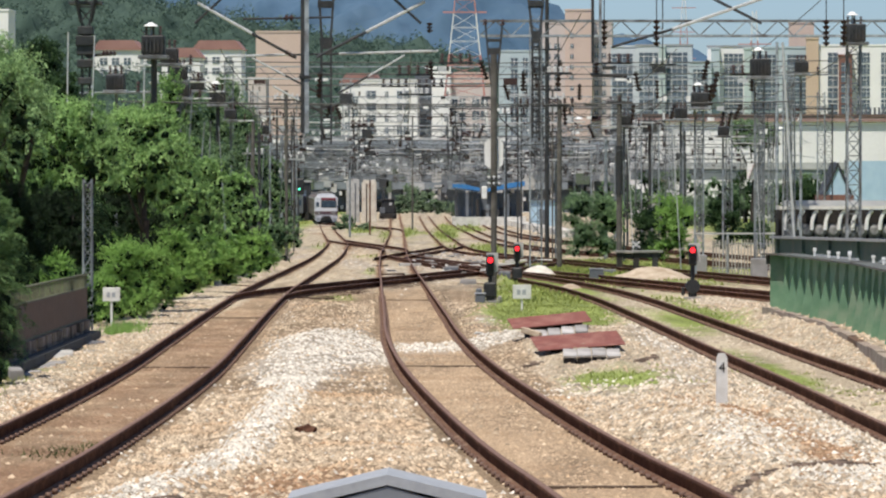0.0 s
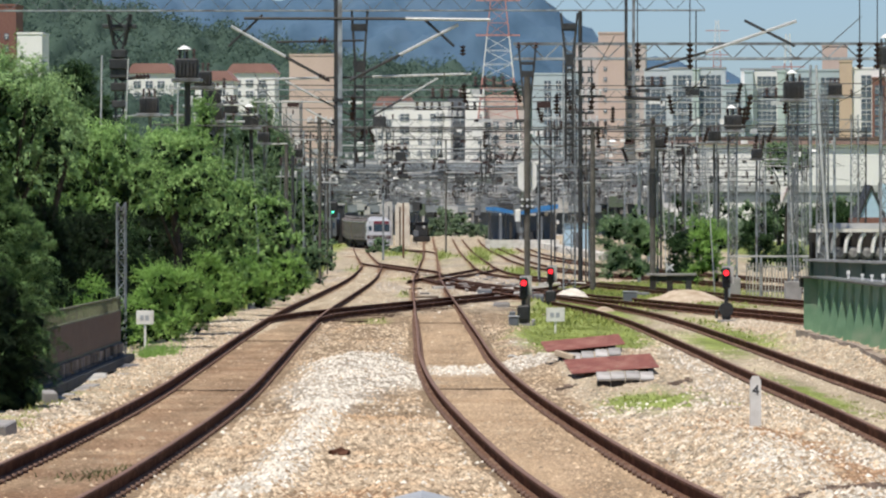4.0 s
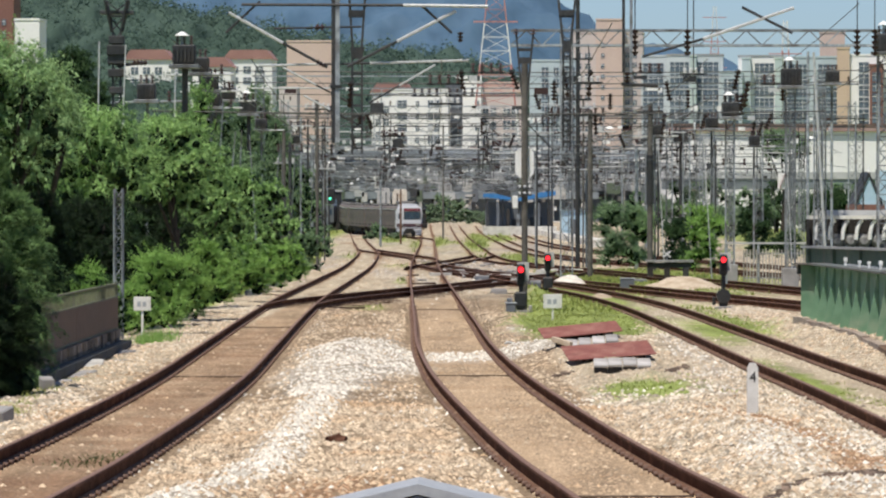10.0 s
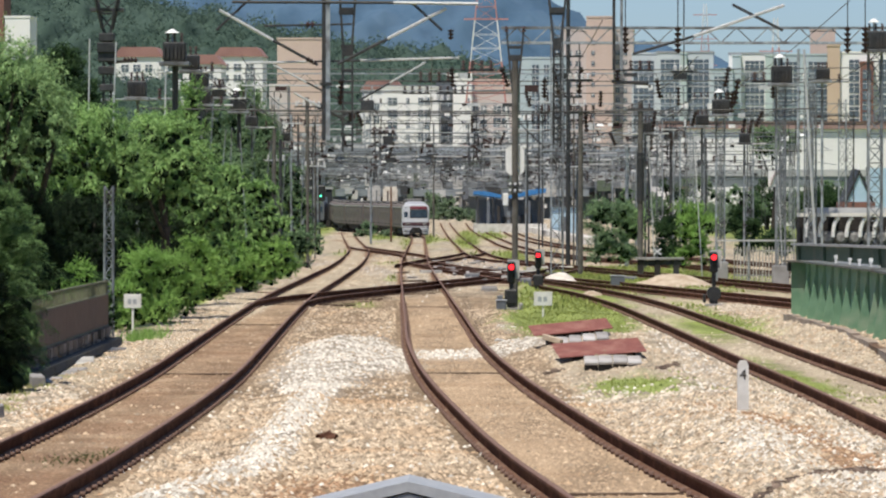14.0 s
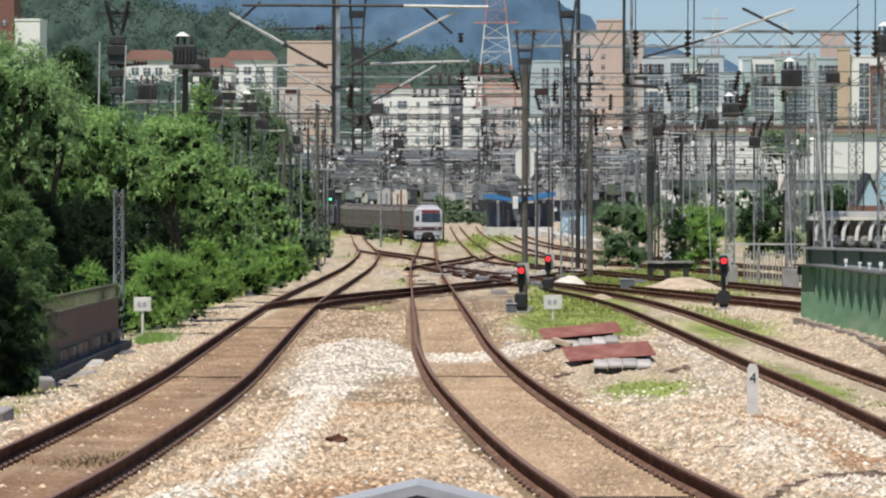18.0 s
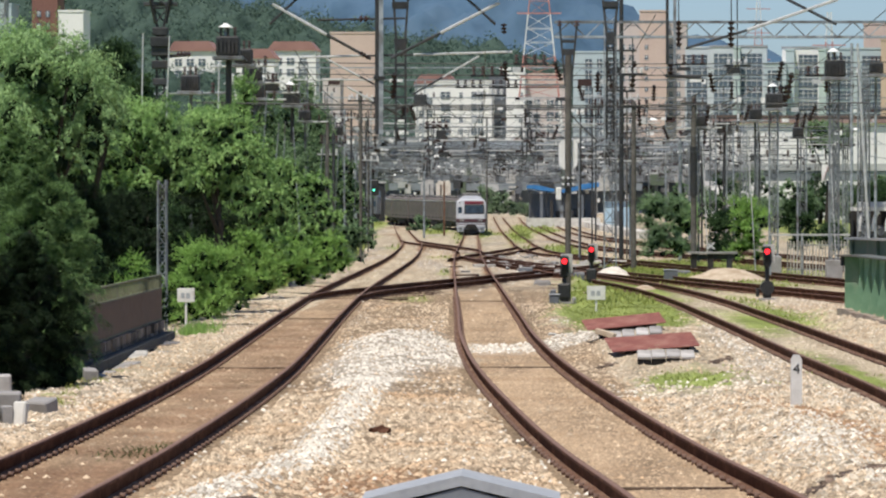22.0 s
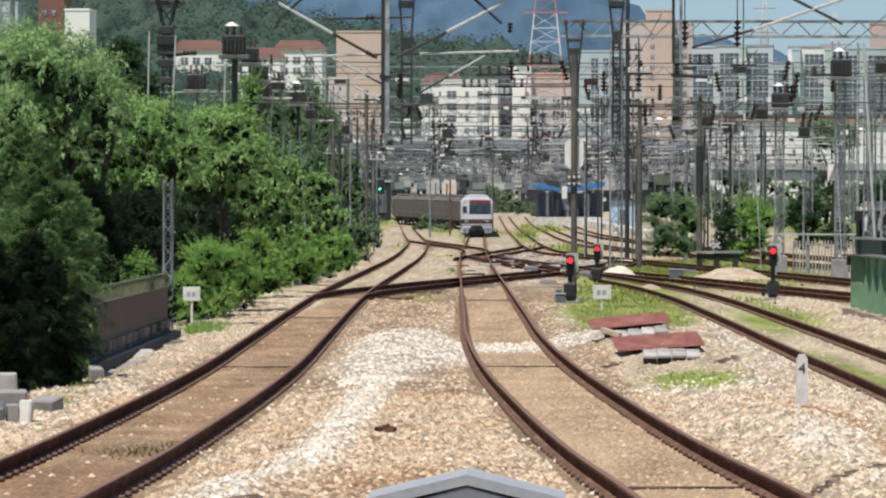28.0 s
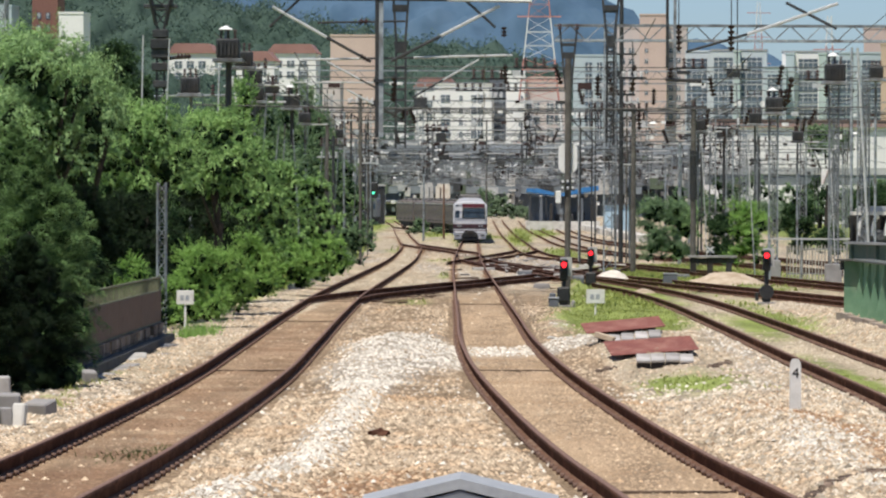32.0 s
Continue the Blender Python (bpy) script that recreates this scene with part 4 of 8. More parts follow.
    part("upper_band", B(-1.565, 1.565, -9.96, -9.5, 1.22, 1.60, 0.01), M_BANDDARK, face, "dark maroon band")
    part("lower_band", B(-1.56, 1.56, -9.958, -9.5, 0.96, 1.04, 0.01), M_BANDDARK, face)
    for sx in (-1, 1):
        h = part("headlight", B(sx * 0.72, sx * 1.25, -9.975, -9.93, 1.33, 1.53, 0.03), M_BLACK, face)
        for q in (0.86, 1.1):
            part("lamp", R((sx * q, -9.97, 1.43), (sx * q, -9.985, 1.43), 0.075, 12), M_INSULW, h)
        part("skirt_wing", prism(bmesh.new(), [(sx * 0.55, 0.62), (sx * 1.5, 0.62), (sx * 1.42, 0.22), (sx * 0.85, 0.22)], -9.9, -9.45), M_TRAINWHITE, e, "white lower skirt")
        part("cab_side", B(sx * 1.553, sx * 1.568, -9.55, -8.0, 1.0, 3.24), M_TRAINWHITE, e, "white cab side")
        part("cab_side_window", B(sx * 1.566, sx * 1.576, -9.2, -8.5, 2.0, 2.75), M_GLASS, e)
        part("wiper", flat(bmesh.new(), (sx * 0.9, -9.985, 2.16), (sx * 0.45, -9.985, 2.62), 0.03, 0.015), M_BLACK, face)
    part("bumper_line", B(-1.5, 1.5, -9.962, -9.5, 1.14, 1.21, 0.01), M_BLACK, face)
    # black band added for the shadow under the skirt
    part("skirt_shade_band", B(-1.45, 1.45, -9.88, -9.4, 0.12, 0.28, 0.02), M_BLACK, e)
    part("coupler", R((0, -10.25, 0.85), (0, -9.5, 0.85), 0.16, 10), M_UNDER, e)
    part("coupler_head", B(-0.22, 0.22, -10.4, -10.15, 0.68, 1.02, 0.05), M_UNDER, e)
    part("coupler_recess", prism(bmesh.new(), [(-0.42, 1.0), (0.42, 1.0), (0.86, 0.42), (0.55, 0.40), (-0.55, 0.40), (-0.86, 0.42)], -9.968, -9.6), M_BLACK, e)
    for sx in (-1, 1):
        part("buffer_beam_step", B(sx * 0.95, sx * 1.35, -10.02, -9.9, 0.50, 0.58, 0.01), M_BLACK, e)
        part("tail_lamp", R((sx * 1.2, -9.985, 3.3), (sx * 1.2, -9.94, 3.3), 0.07, 10), M_BLACK, face)
        part("grab_rail", R((sx * 1.42, -10.0, 1.75), (sx * 1.42, -10.0, 2.9), 0.02, 6), M_STEEL, face)
    part("roof_dome", prism(bmesh.new(), [(-1.3, 3.60), (-1.05, 3.92), (-0.6, 4.04), (0.6, 4.04), (1.05, 3.92), (1.3, 3.60)], -9.5, -7.2), M_TRAINWHITE, e, "pale rounded roof end")
    part("brake_hoses", R((0.42, -10.0, 0.9), (0.34, -10.02, 0.35), 0.03), M_BLACK, e)
    part("radio_aerial", R((0, -8.6, 3.74), (0, -8.6, 4.05), 0.03), M_STEEL, e)
    return e


M_DOOR = mat("brushed_door_steel", (0.135, 0.115, 0.107), (0.18, 0.157, 0.147), 3, 0.7, 0.0, bump=0.04, spec=0.2)
CAB = build_car(True)
SECOND = build_car(False)
CARS = [CAB, SECOND] + [copy_thing(SECOND, pose(0, 700 + 20 * i, 0)) for i in range(8)]


def front_y(t):
    """Distance of the cab front from the viewer, by time."""
    return float(np.interp(t, [0, 3, 6, 8, 10, 13, 20, 26, 32], [653, 634, 616, 603, 588.5, 567, 521.5, 482.5, 442.5]))


def key_train():
    xs, ys, s = train_line()
    times = [0.5 * i for i in range(65)]
    for i, car in enumerate(CARS):
        rows = []
        for t in times:
            sf = float(np.interp(front_y(t), ys, s)) + 0.2
            mid = sf + 9.75 + 20.0 * i
            p = []
            for q in (-6.9, 6.9):
                u = mid + q
                x, y = float(np.interp(u, s, xs)), float(np.interp(u, s, ys))
                if u > s[-1]:
                    x, y = x - 0.03 * (u - s[-1]), y + (u - s[-1])
                p.append(Vector((x, y, float(rise(y)))))
            c, d = (p[0] + p[1]) / 2, p[1] - p[0]
            rows.append((t, pose(c.x, c.y, c.z + 0.004, math.degrees(math.atan2(d.z, d.y)), 0, -math.degrees(math.atan2(d.x, d.y)))))
        walk(car, rows)


# ---- things beside the tracks ----
def gz(x, y):
    return float(ground_z(x, y))


def lattice(parent, x, y, z0, z1, w0, w1, material, legs=0.05, bay=None, name="leg", split=False):
    """Four corner angles and zigzag bracing, tapering from w0 to w1."""
    h = z1 - z0
    c = [(-1, -1), (1, -1), (1, 1), (-1, 1)]
    for sx, sy in c:
        b = bmesh.new()
        flat(b, (x + sx * w0 / 2, y + sy * w0 / 2, z0), (x + sx * w1 / 2, y + sy * w1 / 2, z1), legs, legs)
        part(name, b, material, parent)
    n = max(2, int(round(h / (bay or max(w0, w1) * 1.1))))
    for k in range(4):
        a, d = c[k], c[(k + 1) % 4]
        if split and k == 0:
            for i in range(n):
                u, v = i / n, (i + 1) / n
                wu, wv = w0 + (w1 - w0) * u, w0 + (w1 - w0) * v
                p, q = (a, d) if i % 2 == 0 else (d, a)
                part("brace", flat(bmesh.new(), (x + p[0] * wu / 2, y + p[1] * wu / 2, z0 + h * u), (x + q[0] * wv / 2, y + q[1] * wv / 2, z0 + h * v), legs * 0.7, legs * 0.5), material, parent)
            continue
        b = bmesh.new()
        for i in range(n):
            u, v = i / n, (i + 1) / n
            wu, wv = w0 + (w1 - w0) * u, w0 + (w1 - w0) * v
            p, q = (a, d) if i % 2 == 0 else (d, a)
            flat(b, (x + p[0] * wu / 2, y + p[1] * wu / 2, z0 + h * u), (x + q[0] * wv / 2, y + q[1] * wv / 2, z0 + h * v), legs * 0.7, legs * 0.5)
            if i:
                flat(b, (x + a[0] * wu / 2, y + a[1] * wu / 2, z0 + h * u), (x + d[0] * wu / 2, y + d[1] * wu / 2, z0 + h * u), legs * 0.6, legs * 0.5)
        tagged(part("bracing", b, material, parent), kind="stuff")


def insulator(parent, p, q, r=0.07, discs=5, material=None):
    """A string of porcelain sheds from p to q."""
    p, q = Vector(p), Vector(q)
    b = bmesh.new()
    rod(b, p, q, r * 0.35, 6)
    for i in range(discs):
        c = p + (q - p) * ((i + 0.5) / discs)
        d = (q - p).normalized() * ((q - p).length / discs * 0.28)
        rod(b, c - d, c + d, r, 8, r * 0.6)
    return part("insulator", b, material or M_INSUL, parent)


def dwarf_signal(x, y, h, label):
    z = gz(x, y)
    e = thing("dwarf_signal", x, y, z, label, "signal", "dwarf signals")
    part("foundation", B(-0.28, 0.28, -0.2, 0.2, -0.1, 0.06, 0.02), M_SLAB, e)
    part("mast", R((0, 0, 0.04), (0, 0, h - 0.5), 0.07, 10), M_BLACK, e)
    part("base_box", B(-0.13, 0.13, -0.14, 0.14, 0.06, 0.42, 0.03), M_BLACK, e)
    hd = part("signal_head", B(-0.12, 0.12, -0.12, 0.1, h - 0.64, h + 0.02, 0.05), M_BLACK, e)
    for i, m in enumerate((M_RED, M_BLACK)):
        zc = h - 0.16 - 0.3 * i
        part("lens", R((0, -0.13, zc), (0, -0.10, zc), 0.082, 16), m, hd, "lit red lens" if i == 0 else "dark lens")
        b = bmesh.new()
        for k in range(9):
            a0, a1 = math.radians(-10 + 200 * k / 9), math.radians(-10 + 200 * (k + 1) / 9)
            v = [b.verts.new((0.125 * math.cos(a), yy, zc + 0.125 * math.sin(a))) for a, yy in ((a0, -0.12), (a1, -0.12), (a1, -0.30), (a0, -0.30))]
            b.faces.new(v)
        part("hood", b, M_BLACK, hd)
    if x > 5:
        part("relay_drum", R((0, -0.19, 0.38), (0, 0.12, 0.38), 0.22, 16), M_BLACK, e)
    else:
        part("relay_case", B(-0.19, 0.19, -0.18, 0.14, 0.14, 0.60, 0.05), M_BLACK, e)
        part("cable_box", B(-0.42, -0.24, -0.12, 0.10, 0.05, 0.42, 0.03), M_GREYD, e)
        part("cable_box", B(0.22, 0.34, -0.12, 0.10, -0.05, 0.20, 0.03), M_SLAB, e)
    part("back_plate", B(-0.11, 0.24, 0.11, 0.13, h - 0.5, h + 0.06), M_CONC, hd, "pale plate behind the head")
    part("side_box", B(-0.34, -0.24, -0.10, 0.10, 0.10, 0.36, 0.02), M_BLACK, e)
    return e


dwarf_signal(1.39, 141.42, 1.41, "black dwarf signal showing red on a concrete foot")
dwarf_signal(2.73, 177.08, 1.46, "black dwarf signal showing red beside the weeds")
dwarf_signal(7.67, 147.57, 1.65, "black dwarf signal showing red by the yard track")


def plate_sign(x, y, w, h, zc, label, bars=2):
    z = gz(x, y)
    e = thing("track_sign", x, y, z, label, "sign", "small white track signs")
    part("post", B(-0.025, 0.025, 0.0, 0.05, -0.15, zc, 0.005), M_SIGNW, e)
    p = part("plate", B(-w / 2, w / 2, -0.03, -0.004, zc - h / 2, zc + h / 2, 0.008), M_SIGNW, e)
    for i in range(bars):
        xx = -w * 0.28 + i * w * 0.3
        part("marking", B(xx, xx + w * 0.2, -0.036, -0.031, zc - h * 0.2, zc + h * 0.15), M_GREY, p)


plate_sign(-7.6, 110.1, 0.4, 0.32, 0.78, "small weathered white sign on a short post beside bushes")
plate_sign(2.13, 129.57, 0.5, 0.38, 0.5, "small white sign on a post in grass")


def marker_post():
    x, y = 3.64, 62.68
    z = gz(x, y)
    e = thing("marker_post", x, y, z, "white concrete track marker post numbered 4", "marker post")
    b = bmesh.new()
    prism(b, [(-0.075, -0.2), (0.075, -0.2), (0.07, 0.65), (0.04, 0.715), (-0.04, 0.715), (-0.07, 0.65)], -0.06, 0.06)
    part("post", b, M_SIGNW, e)
    cu = bpy.data.curves.new("numeral", "FONT")
    cu.body = "4"
    cu.size, cu.extrude, cu.align_x = 0.19, 0.002, "CENTER"
    tmp = bpy.data.objects.new("numeral", cu)
    scene.collection.objects.link(tmp)
    me = bpy.data.meshes.new_from_object(tmp.evaluated_get(bpy.context.evaluated_depsgraph_get()))
    bpy.data.objects.remove(tmp)
    bpy.data.curves.remove(cu)
    me.materials.clear()
    me.materials.append(M_BLACK)
    n = new("numeral", me)
    n.parent = e
    n.matrix_basis = pose(0.0, -0.064, 0.47, 90, 0, 0)


marker_post()


def tilted(name, x, y, z, w, dep, thick, tilt, roll, material, label, category, group, skew=0):
    """A slab lying on the heap, its near edge low."""
    e = thing(name, x, y, z, label, category, group)
    b = box(bmesh.new(), -w / 2, w / 2, 0, dep, 0, thick, min(0.012, thick * 0.3))
    bmesh.ops.transform(b, matrix=pose(0, 0, 0, tilt, roll, skew), verts=b.verts[:])
    part("slab", b, material, e)
    bb = bmesh.new()
    if material is M_PLATE:
        box(bb, -w / 2 + 0.3, w / 2 - 0.15, dep * 0.35, dep * 0.8, -0.5, -0.004)
        bmesh.ops.transform(bb, matrix=pose(0, 0, 0, tilt, roll, skew), verts=bb.verts[:])
    else:
        box(bb, -w / 2 + 0.005, w / 2 - 0.005, 0.04, dep * 0.9, -0.5, -0.004)
    # dark block added to paint the shadow under the slab
    part("support", bb, M_UNDER, e, "dark block for the shade under the slab")
    return e


def plate_stack():
    """Two rust-red steel plates and rows of concrete slabs, stepped up a low heap."""
    for k, (x, y, z, w, rl) in enumerate(((2.08, 91.0, 0.32, 1.52, -5.5), (2.45, 84.5, 0.08, 1.57, -4.0))):
        tilted("steel_plate", x, y, z, w, (0.72, 0.9)[k], 0.018, 14, rl, M_PLATE, "rust-red steel plate lying over concrete slabs", "plate", "rust-red plates", 8)
    for i in range(4):
        tilted("concrete_slab", 2.19 + i * 0.25, 82.6 + 0.04 * (i % 2), -0.04 + 0.008 * (i % 3), 0.24, 0.50, 0.05, 12, (1, -1.5, 0.5, -1)[i], M_SLABP, "pale grey concrete slab stacked under a steel plate", "concrete slab", "concrete slabs")
    for i in range(4):
        tilted("concrete_slab", 1.8 + i * 0.25, 88.2 + 0.05 * (i % 2), 0.17 + 0.03 * i - 0.02, 0.23, 0.50, 0.05, 12, (2, -1, 1, -2)[i], M_SLABP, "pale grey concrete slab stacked between two steel plates", "concrete slab", "concrete slabs")


for i, (x, y, l, w, rz, m) in enumerate(((1.35, 186.0, 0.9, 0.16, 6, 1), (0.9, 192.5, 0.7, 0.18, -14, 0), (-2.5, 176.0, 0.8, 0.2, 20, 0), (3.3, 213.0, 1.1, 0.2, -5, 1), (2.2, 224.0, 0.9, 0.22, 12, 1), (-2.1, 201.0, 1.0, 0.2, -9, 0), (1.1, 240.0, 1.2, 0.24, 4, 1), (4.1, 246.0, 1.0, 0.24, -18, 0), (-3.1, 232.0, 0.9, 0.22, 15, 0), (2.4, 160.5, 0.42, 0.12, 3, 1))):
    o = part("loose_board", B(-l / 2, l / 2, -w / 2, w / 2, -0.05, 0.045, 0.012), (M_TIMBER, M_SAND)[m])
    o.matrix_basis = pose(x, y, gz(x, y) + 0.02, 1.5, -2, rz)
    tagged(o, ("dark tarred board lying in the junction", "pale weathered board lying in the junction")[m], "board", "loose boards")
plate_stack()
lt = part("loose_timber", B(-0.2, 0.2, -0.06, 0.06, -0.05, 0.05, 0.01), M_SAND)
lt.matrix_basis = pose(1.62, 88.0, 0.27, 0, 14, -30)
tagged(lt, "short pale timber lying against the slabs", "timber")


GIRDER = [(8.40, 118.0), (8.52, 97.7), (8.06, 84.2), (7.45, 68.0), (7.2, 55.0)]


def run_line(nodes):
    """A walker along a polyline: point at length s, offset o to the left of the way towards the viewer, height z."""
    P = [Vector((x, y, 0)) for x, y in nodes]
    cum = [0.0]
    for p, q_ in zip(P[:-1], P[1:]):
        cum.append(cum[-1] + (q_ - p).length)

    def at(s, o, z):
        i = max(0, min(len(P) - 2, sum(1 for c_ in cum[1:] if c_ <= s)))
        d = (P[i + 1] - P[i]).normalized()
        n = Vector((d.y, -d.x, 0))
        return P[i] + d * (s - cum[i]) + n * o + Vector((0, 0, z))
    return at, cum


def strip(at, s0, s1, o0, o1, z0, z1):
    """A bar of rectangular section along the walker from s0 to s1."""
    bb = bmesh.new()
    vs = [bb.verts.new(at(s, o, z)) for s in (s0, s1) for o in (o0, o1) for z in (z0, z1)]
    for f in ((0, 1, 3, 2), (4, 6, 7, 5), (0, 4, 5, 1), (2, 3, 7, 6), (0, 2, 6, 4), (1, 5, 7, 3)):
        bb.faces.new([vs[i] for i in f])
    bmesh.ops.recalc_face_normals(bb, faces=bb.faces[:])
    return bb


def girder_bridge():
    """The half-through plate girder with knee stiffeners, beside the siding."""
    e = thing("girder_bridge", 0, 0, 0, "green painted steel plate girder of a railway bridge", "bridge girder")
    at, cum = run_line(GIRDER)
    top, low = 1.40, -0.40
    for s0, s1 in zip(cum[:-1], cum[1:]):
        s1 -= 0.03
        part("web", strip(at, s0, s1, -0.012, 0.012, low, top), M_GREEN, e)
        part("top_flange", strip(at, s0 - (0.05 if s0 == 0 else 0), s1, -0.32, 0.20, top, top + 0.045), M_GREENTOP, e)
        part("bottom_flange", strip(at, s0, s1, -0.2, 0.36, low - 0.04, low), M_GREEN, e)
        part("splice_plate", strip(at, s1 - 0.35, s1, -0.34, 0.21, top + 0.047, top + 0.065), M_GREENTOP, e)
    part("end_plate", strip(at, -0.03, -0.002, -0.32, 0.36, low, top), M_GREEN, e)
    part("end_nose", strip(at, -0.45, 0.25, -0.33, 0.54, top + 0.002, top + 0.05), M_GREENTOP, e)
    part("nose_bracket", strip(at, -0.40, -0.04, -0.30, 0.44, top - 0.22, top), M_BLACK, e, "dark bracket under the girder nose")
    s = 1.6
    while s < cum[-1] - 0.5:
        bb = bmesh.new()
        prof = ((0.012, top - 0.01), (0.05, top - 0.01), (0.085, top - 0.25), (0.36, low + 0.12), (0.36, low), (0.012, low))
        A = [bb.verts.new(at(s, o, z)) for o, z in prof]
        C = [bb.verts.new(at(s + 0.02, o, z)) for o, z in prof]
        bb.faces.new(A)
        bb.faces.new(C[::-1])
        for i in range(6):
            bb.faces.new((A[i], C[i], C[(i + 1) % 6], A[(i + 1) % 6]))
        bmesh.ops.recalc_face_normals(bb, faces=bb.faces[:])
        part("stiffener", bb, M_GREEN, e)
        s += 2.25
    for i, s in enumerate((6.4, 10.2, 12.6, 15.4, 21.0, 24.6, 27.6)):
        z = top + 0.045
        bb = strip(at, s, s + 0.05, -0.22, -0.17, z, z + 0.10)
        box_ = strip(at, s - 0.01, s + 0.06, -0.235, -0.155, z + 0.10, z + 0.15 + 0.04 * (i % 3 == 0))
        part("white_peg", bb, M_WHITE, e, "short white peg")
        part("peg_cap", box_, M_WHITE, e)
    part("conduit", strip(at, 6.0, 16.5, -0.30, -0.25, top + 0.045, top + 0.085), M_PALE, e)
    part("conduit", strip(at, 22.0, 29.0, -0.30, -0.25, top + 0.067, top + 0.105), M_PALE, e)
    # timber and concrete edging along the foot
    k = thing("edge_beam", 0, 0, 0, "weathered brown edge beam along the girder foot", "edge beam")
    for j, (s0, s1) in enumerate(zip(cum[:-1], cum[1:])):
        m = max(1, int(round((s1 - s0) / 3.6)))
        for i in range(m):
            u, v = s0 + (s1 - s0) * i / m, s0 + (s1 - s0) * (i + 1) / m - 0.04
            part("timber", strip(at, max(u, 4.5), v, 0.62, 0.80, -0.30, 0.20 + 0.025 * ((i + j) % 2)), M_BROWNPANEL if j == 1 and i == m - 1 else M_TIMBERP, k)
    # the far girder of the same bridge, on the other side of its track
    f = thing("girder_bridge", 0, 0, 0, "dark green far girder of the railway bridge", "bridge girder")
    at, cum = run_line([(11.75, 170.0), (13.8, 150.0), (16.4, 124.0)])
    for s0, s1 in zip(cum[:-1], cum[1:]):
        part("web", strip(at, s0, s1 - 0.03, -0.012, 0.012, -0.4, 1.52), M_GREEND, f)
        part("top_flange", strip(at, s0, s1 - 0.03, -0.2, 0.2, 1.52, 1.60), M_ROOFGREY, f)
    for i in range(9):
        part("web_stiffener", strip(at, 1 + i * 5, 1.04 + i * 5, 0.014, 0.12, -0.4, 1.515), M_GREEND, f)


girder_bridge()


# cabinet front grey, darker than the roof to paint its shade
M_SLATE = mat("front_shade_grey_paint", (0.16, 0.175, 0.20), (0.195, 0.21, 0.235), 3, 0.55, bump=0.04)


def cabinet():
    """Grey gabled trackside cabinet just below the viewer's sight line."""
    d = 12.0
    x, w = -0.14, 0.5
    e = thing("relay_cabinet", x, d, -0.2, "grey gabled trackside cabinet with a front darkened for shade", "cabinet")
    top, eave = 1.84 + 0.2, 1.78 + 0.2
    part("body", prism(bmesh.new(), [(-w / 2 + 0.012, 0), (w / 2 - 0.012, 0), (w / 2 - 0.012, eave - 0.035), (0, top - 0.030), (-w / 2 + 0.012, eave - 0.035)], 0.004, 0.32), M_SLATE, e)
    for s in (-1, 1):
        b = bmesh.new()
        prism(b, [(0, top), (s * w / 2, eave), (s * w / 2, eave - 0.026), (0, top - 0.026)], 0.0, 0.34)
        part("roof_panel", b, M_GREY, e, "light grey roof panel")
    part("plinth", B(-w / 2, w / 2, 0.0, 0.34, 0.0, 0.1, 0.01), M_CONC, e)
    part("door", B(-w / 2 + 0.04, w / 2 - 0.04, -0.004, 0.003, 0.15, eave - 0.15, 0.003), M_SLATE, e)


cabinet()


M_FOOTSTONE = mat("brown_footing_stone", (0.12, 0.09, 0.06), (0.25, 0.19, 0.135), 4, 0.95, rand=0.45)
M_TROUGH = mat("dark_slate_concrete", (0.025, 0.028, 0.033), (0.045, 0.048, 0.052), 5, 0.85)


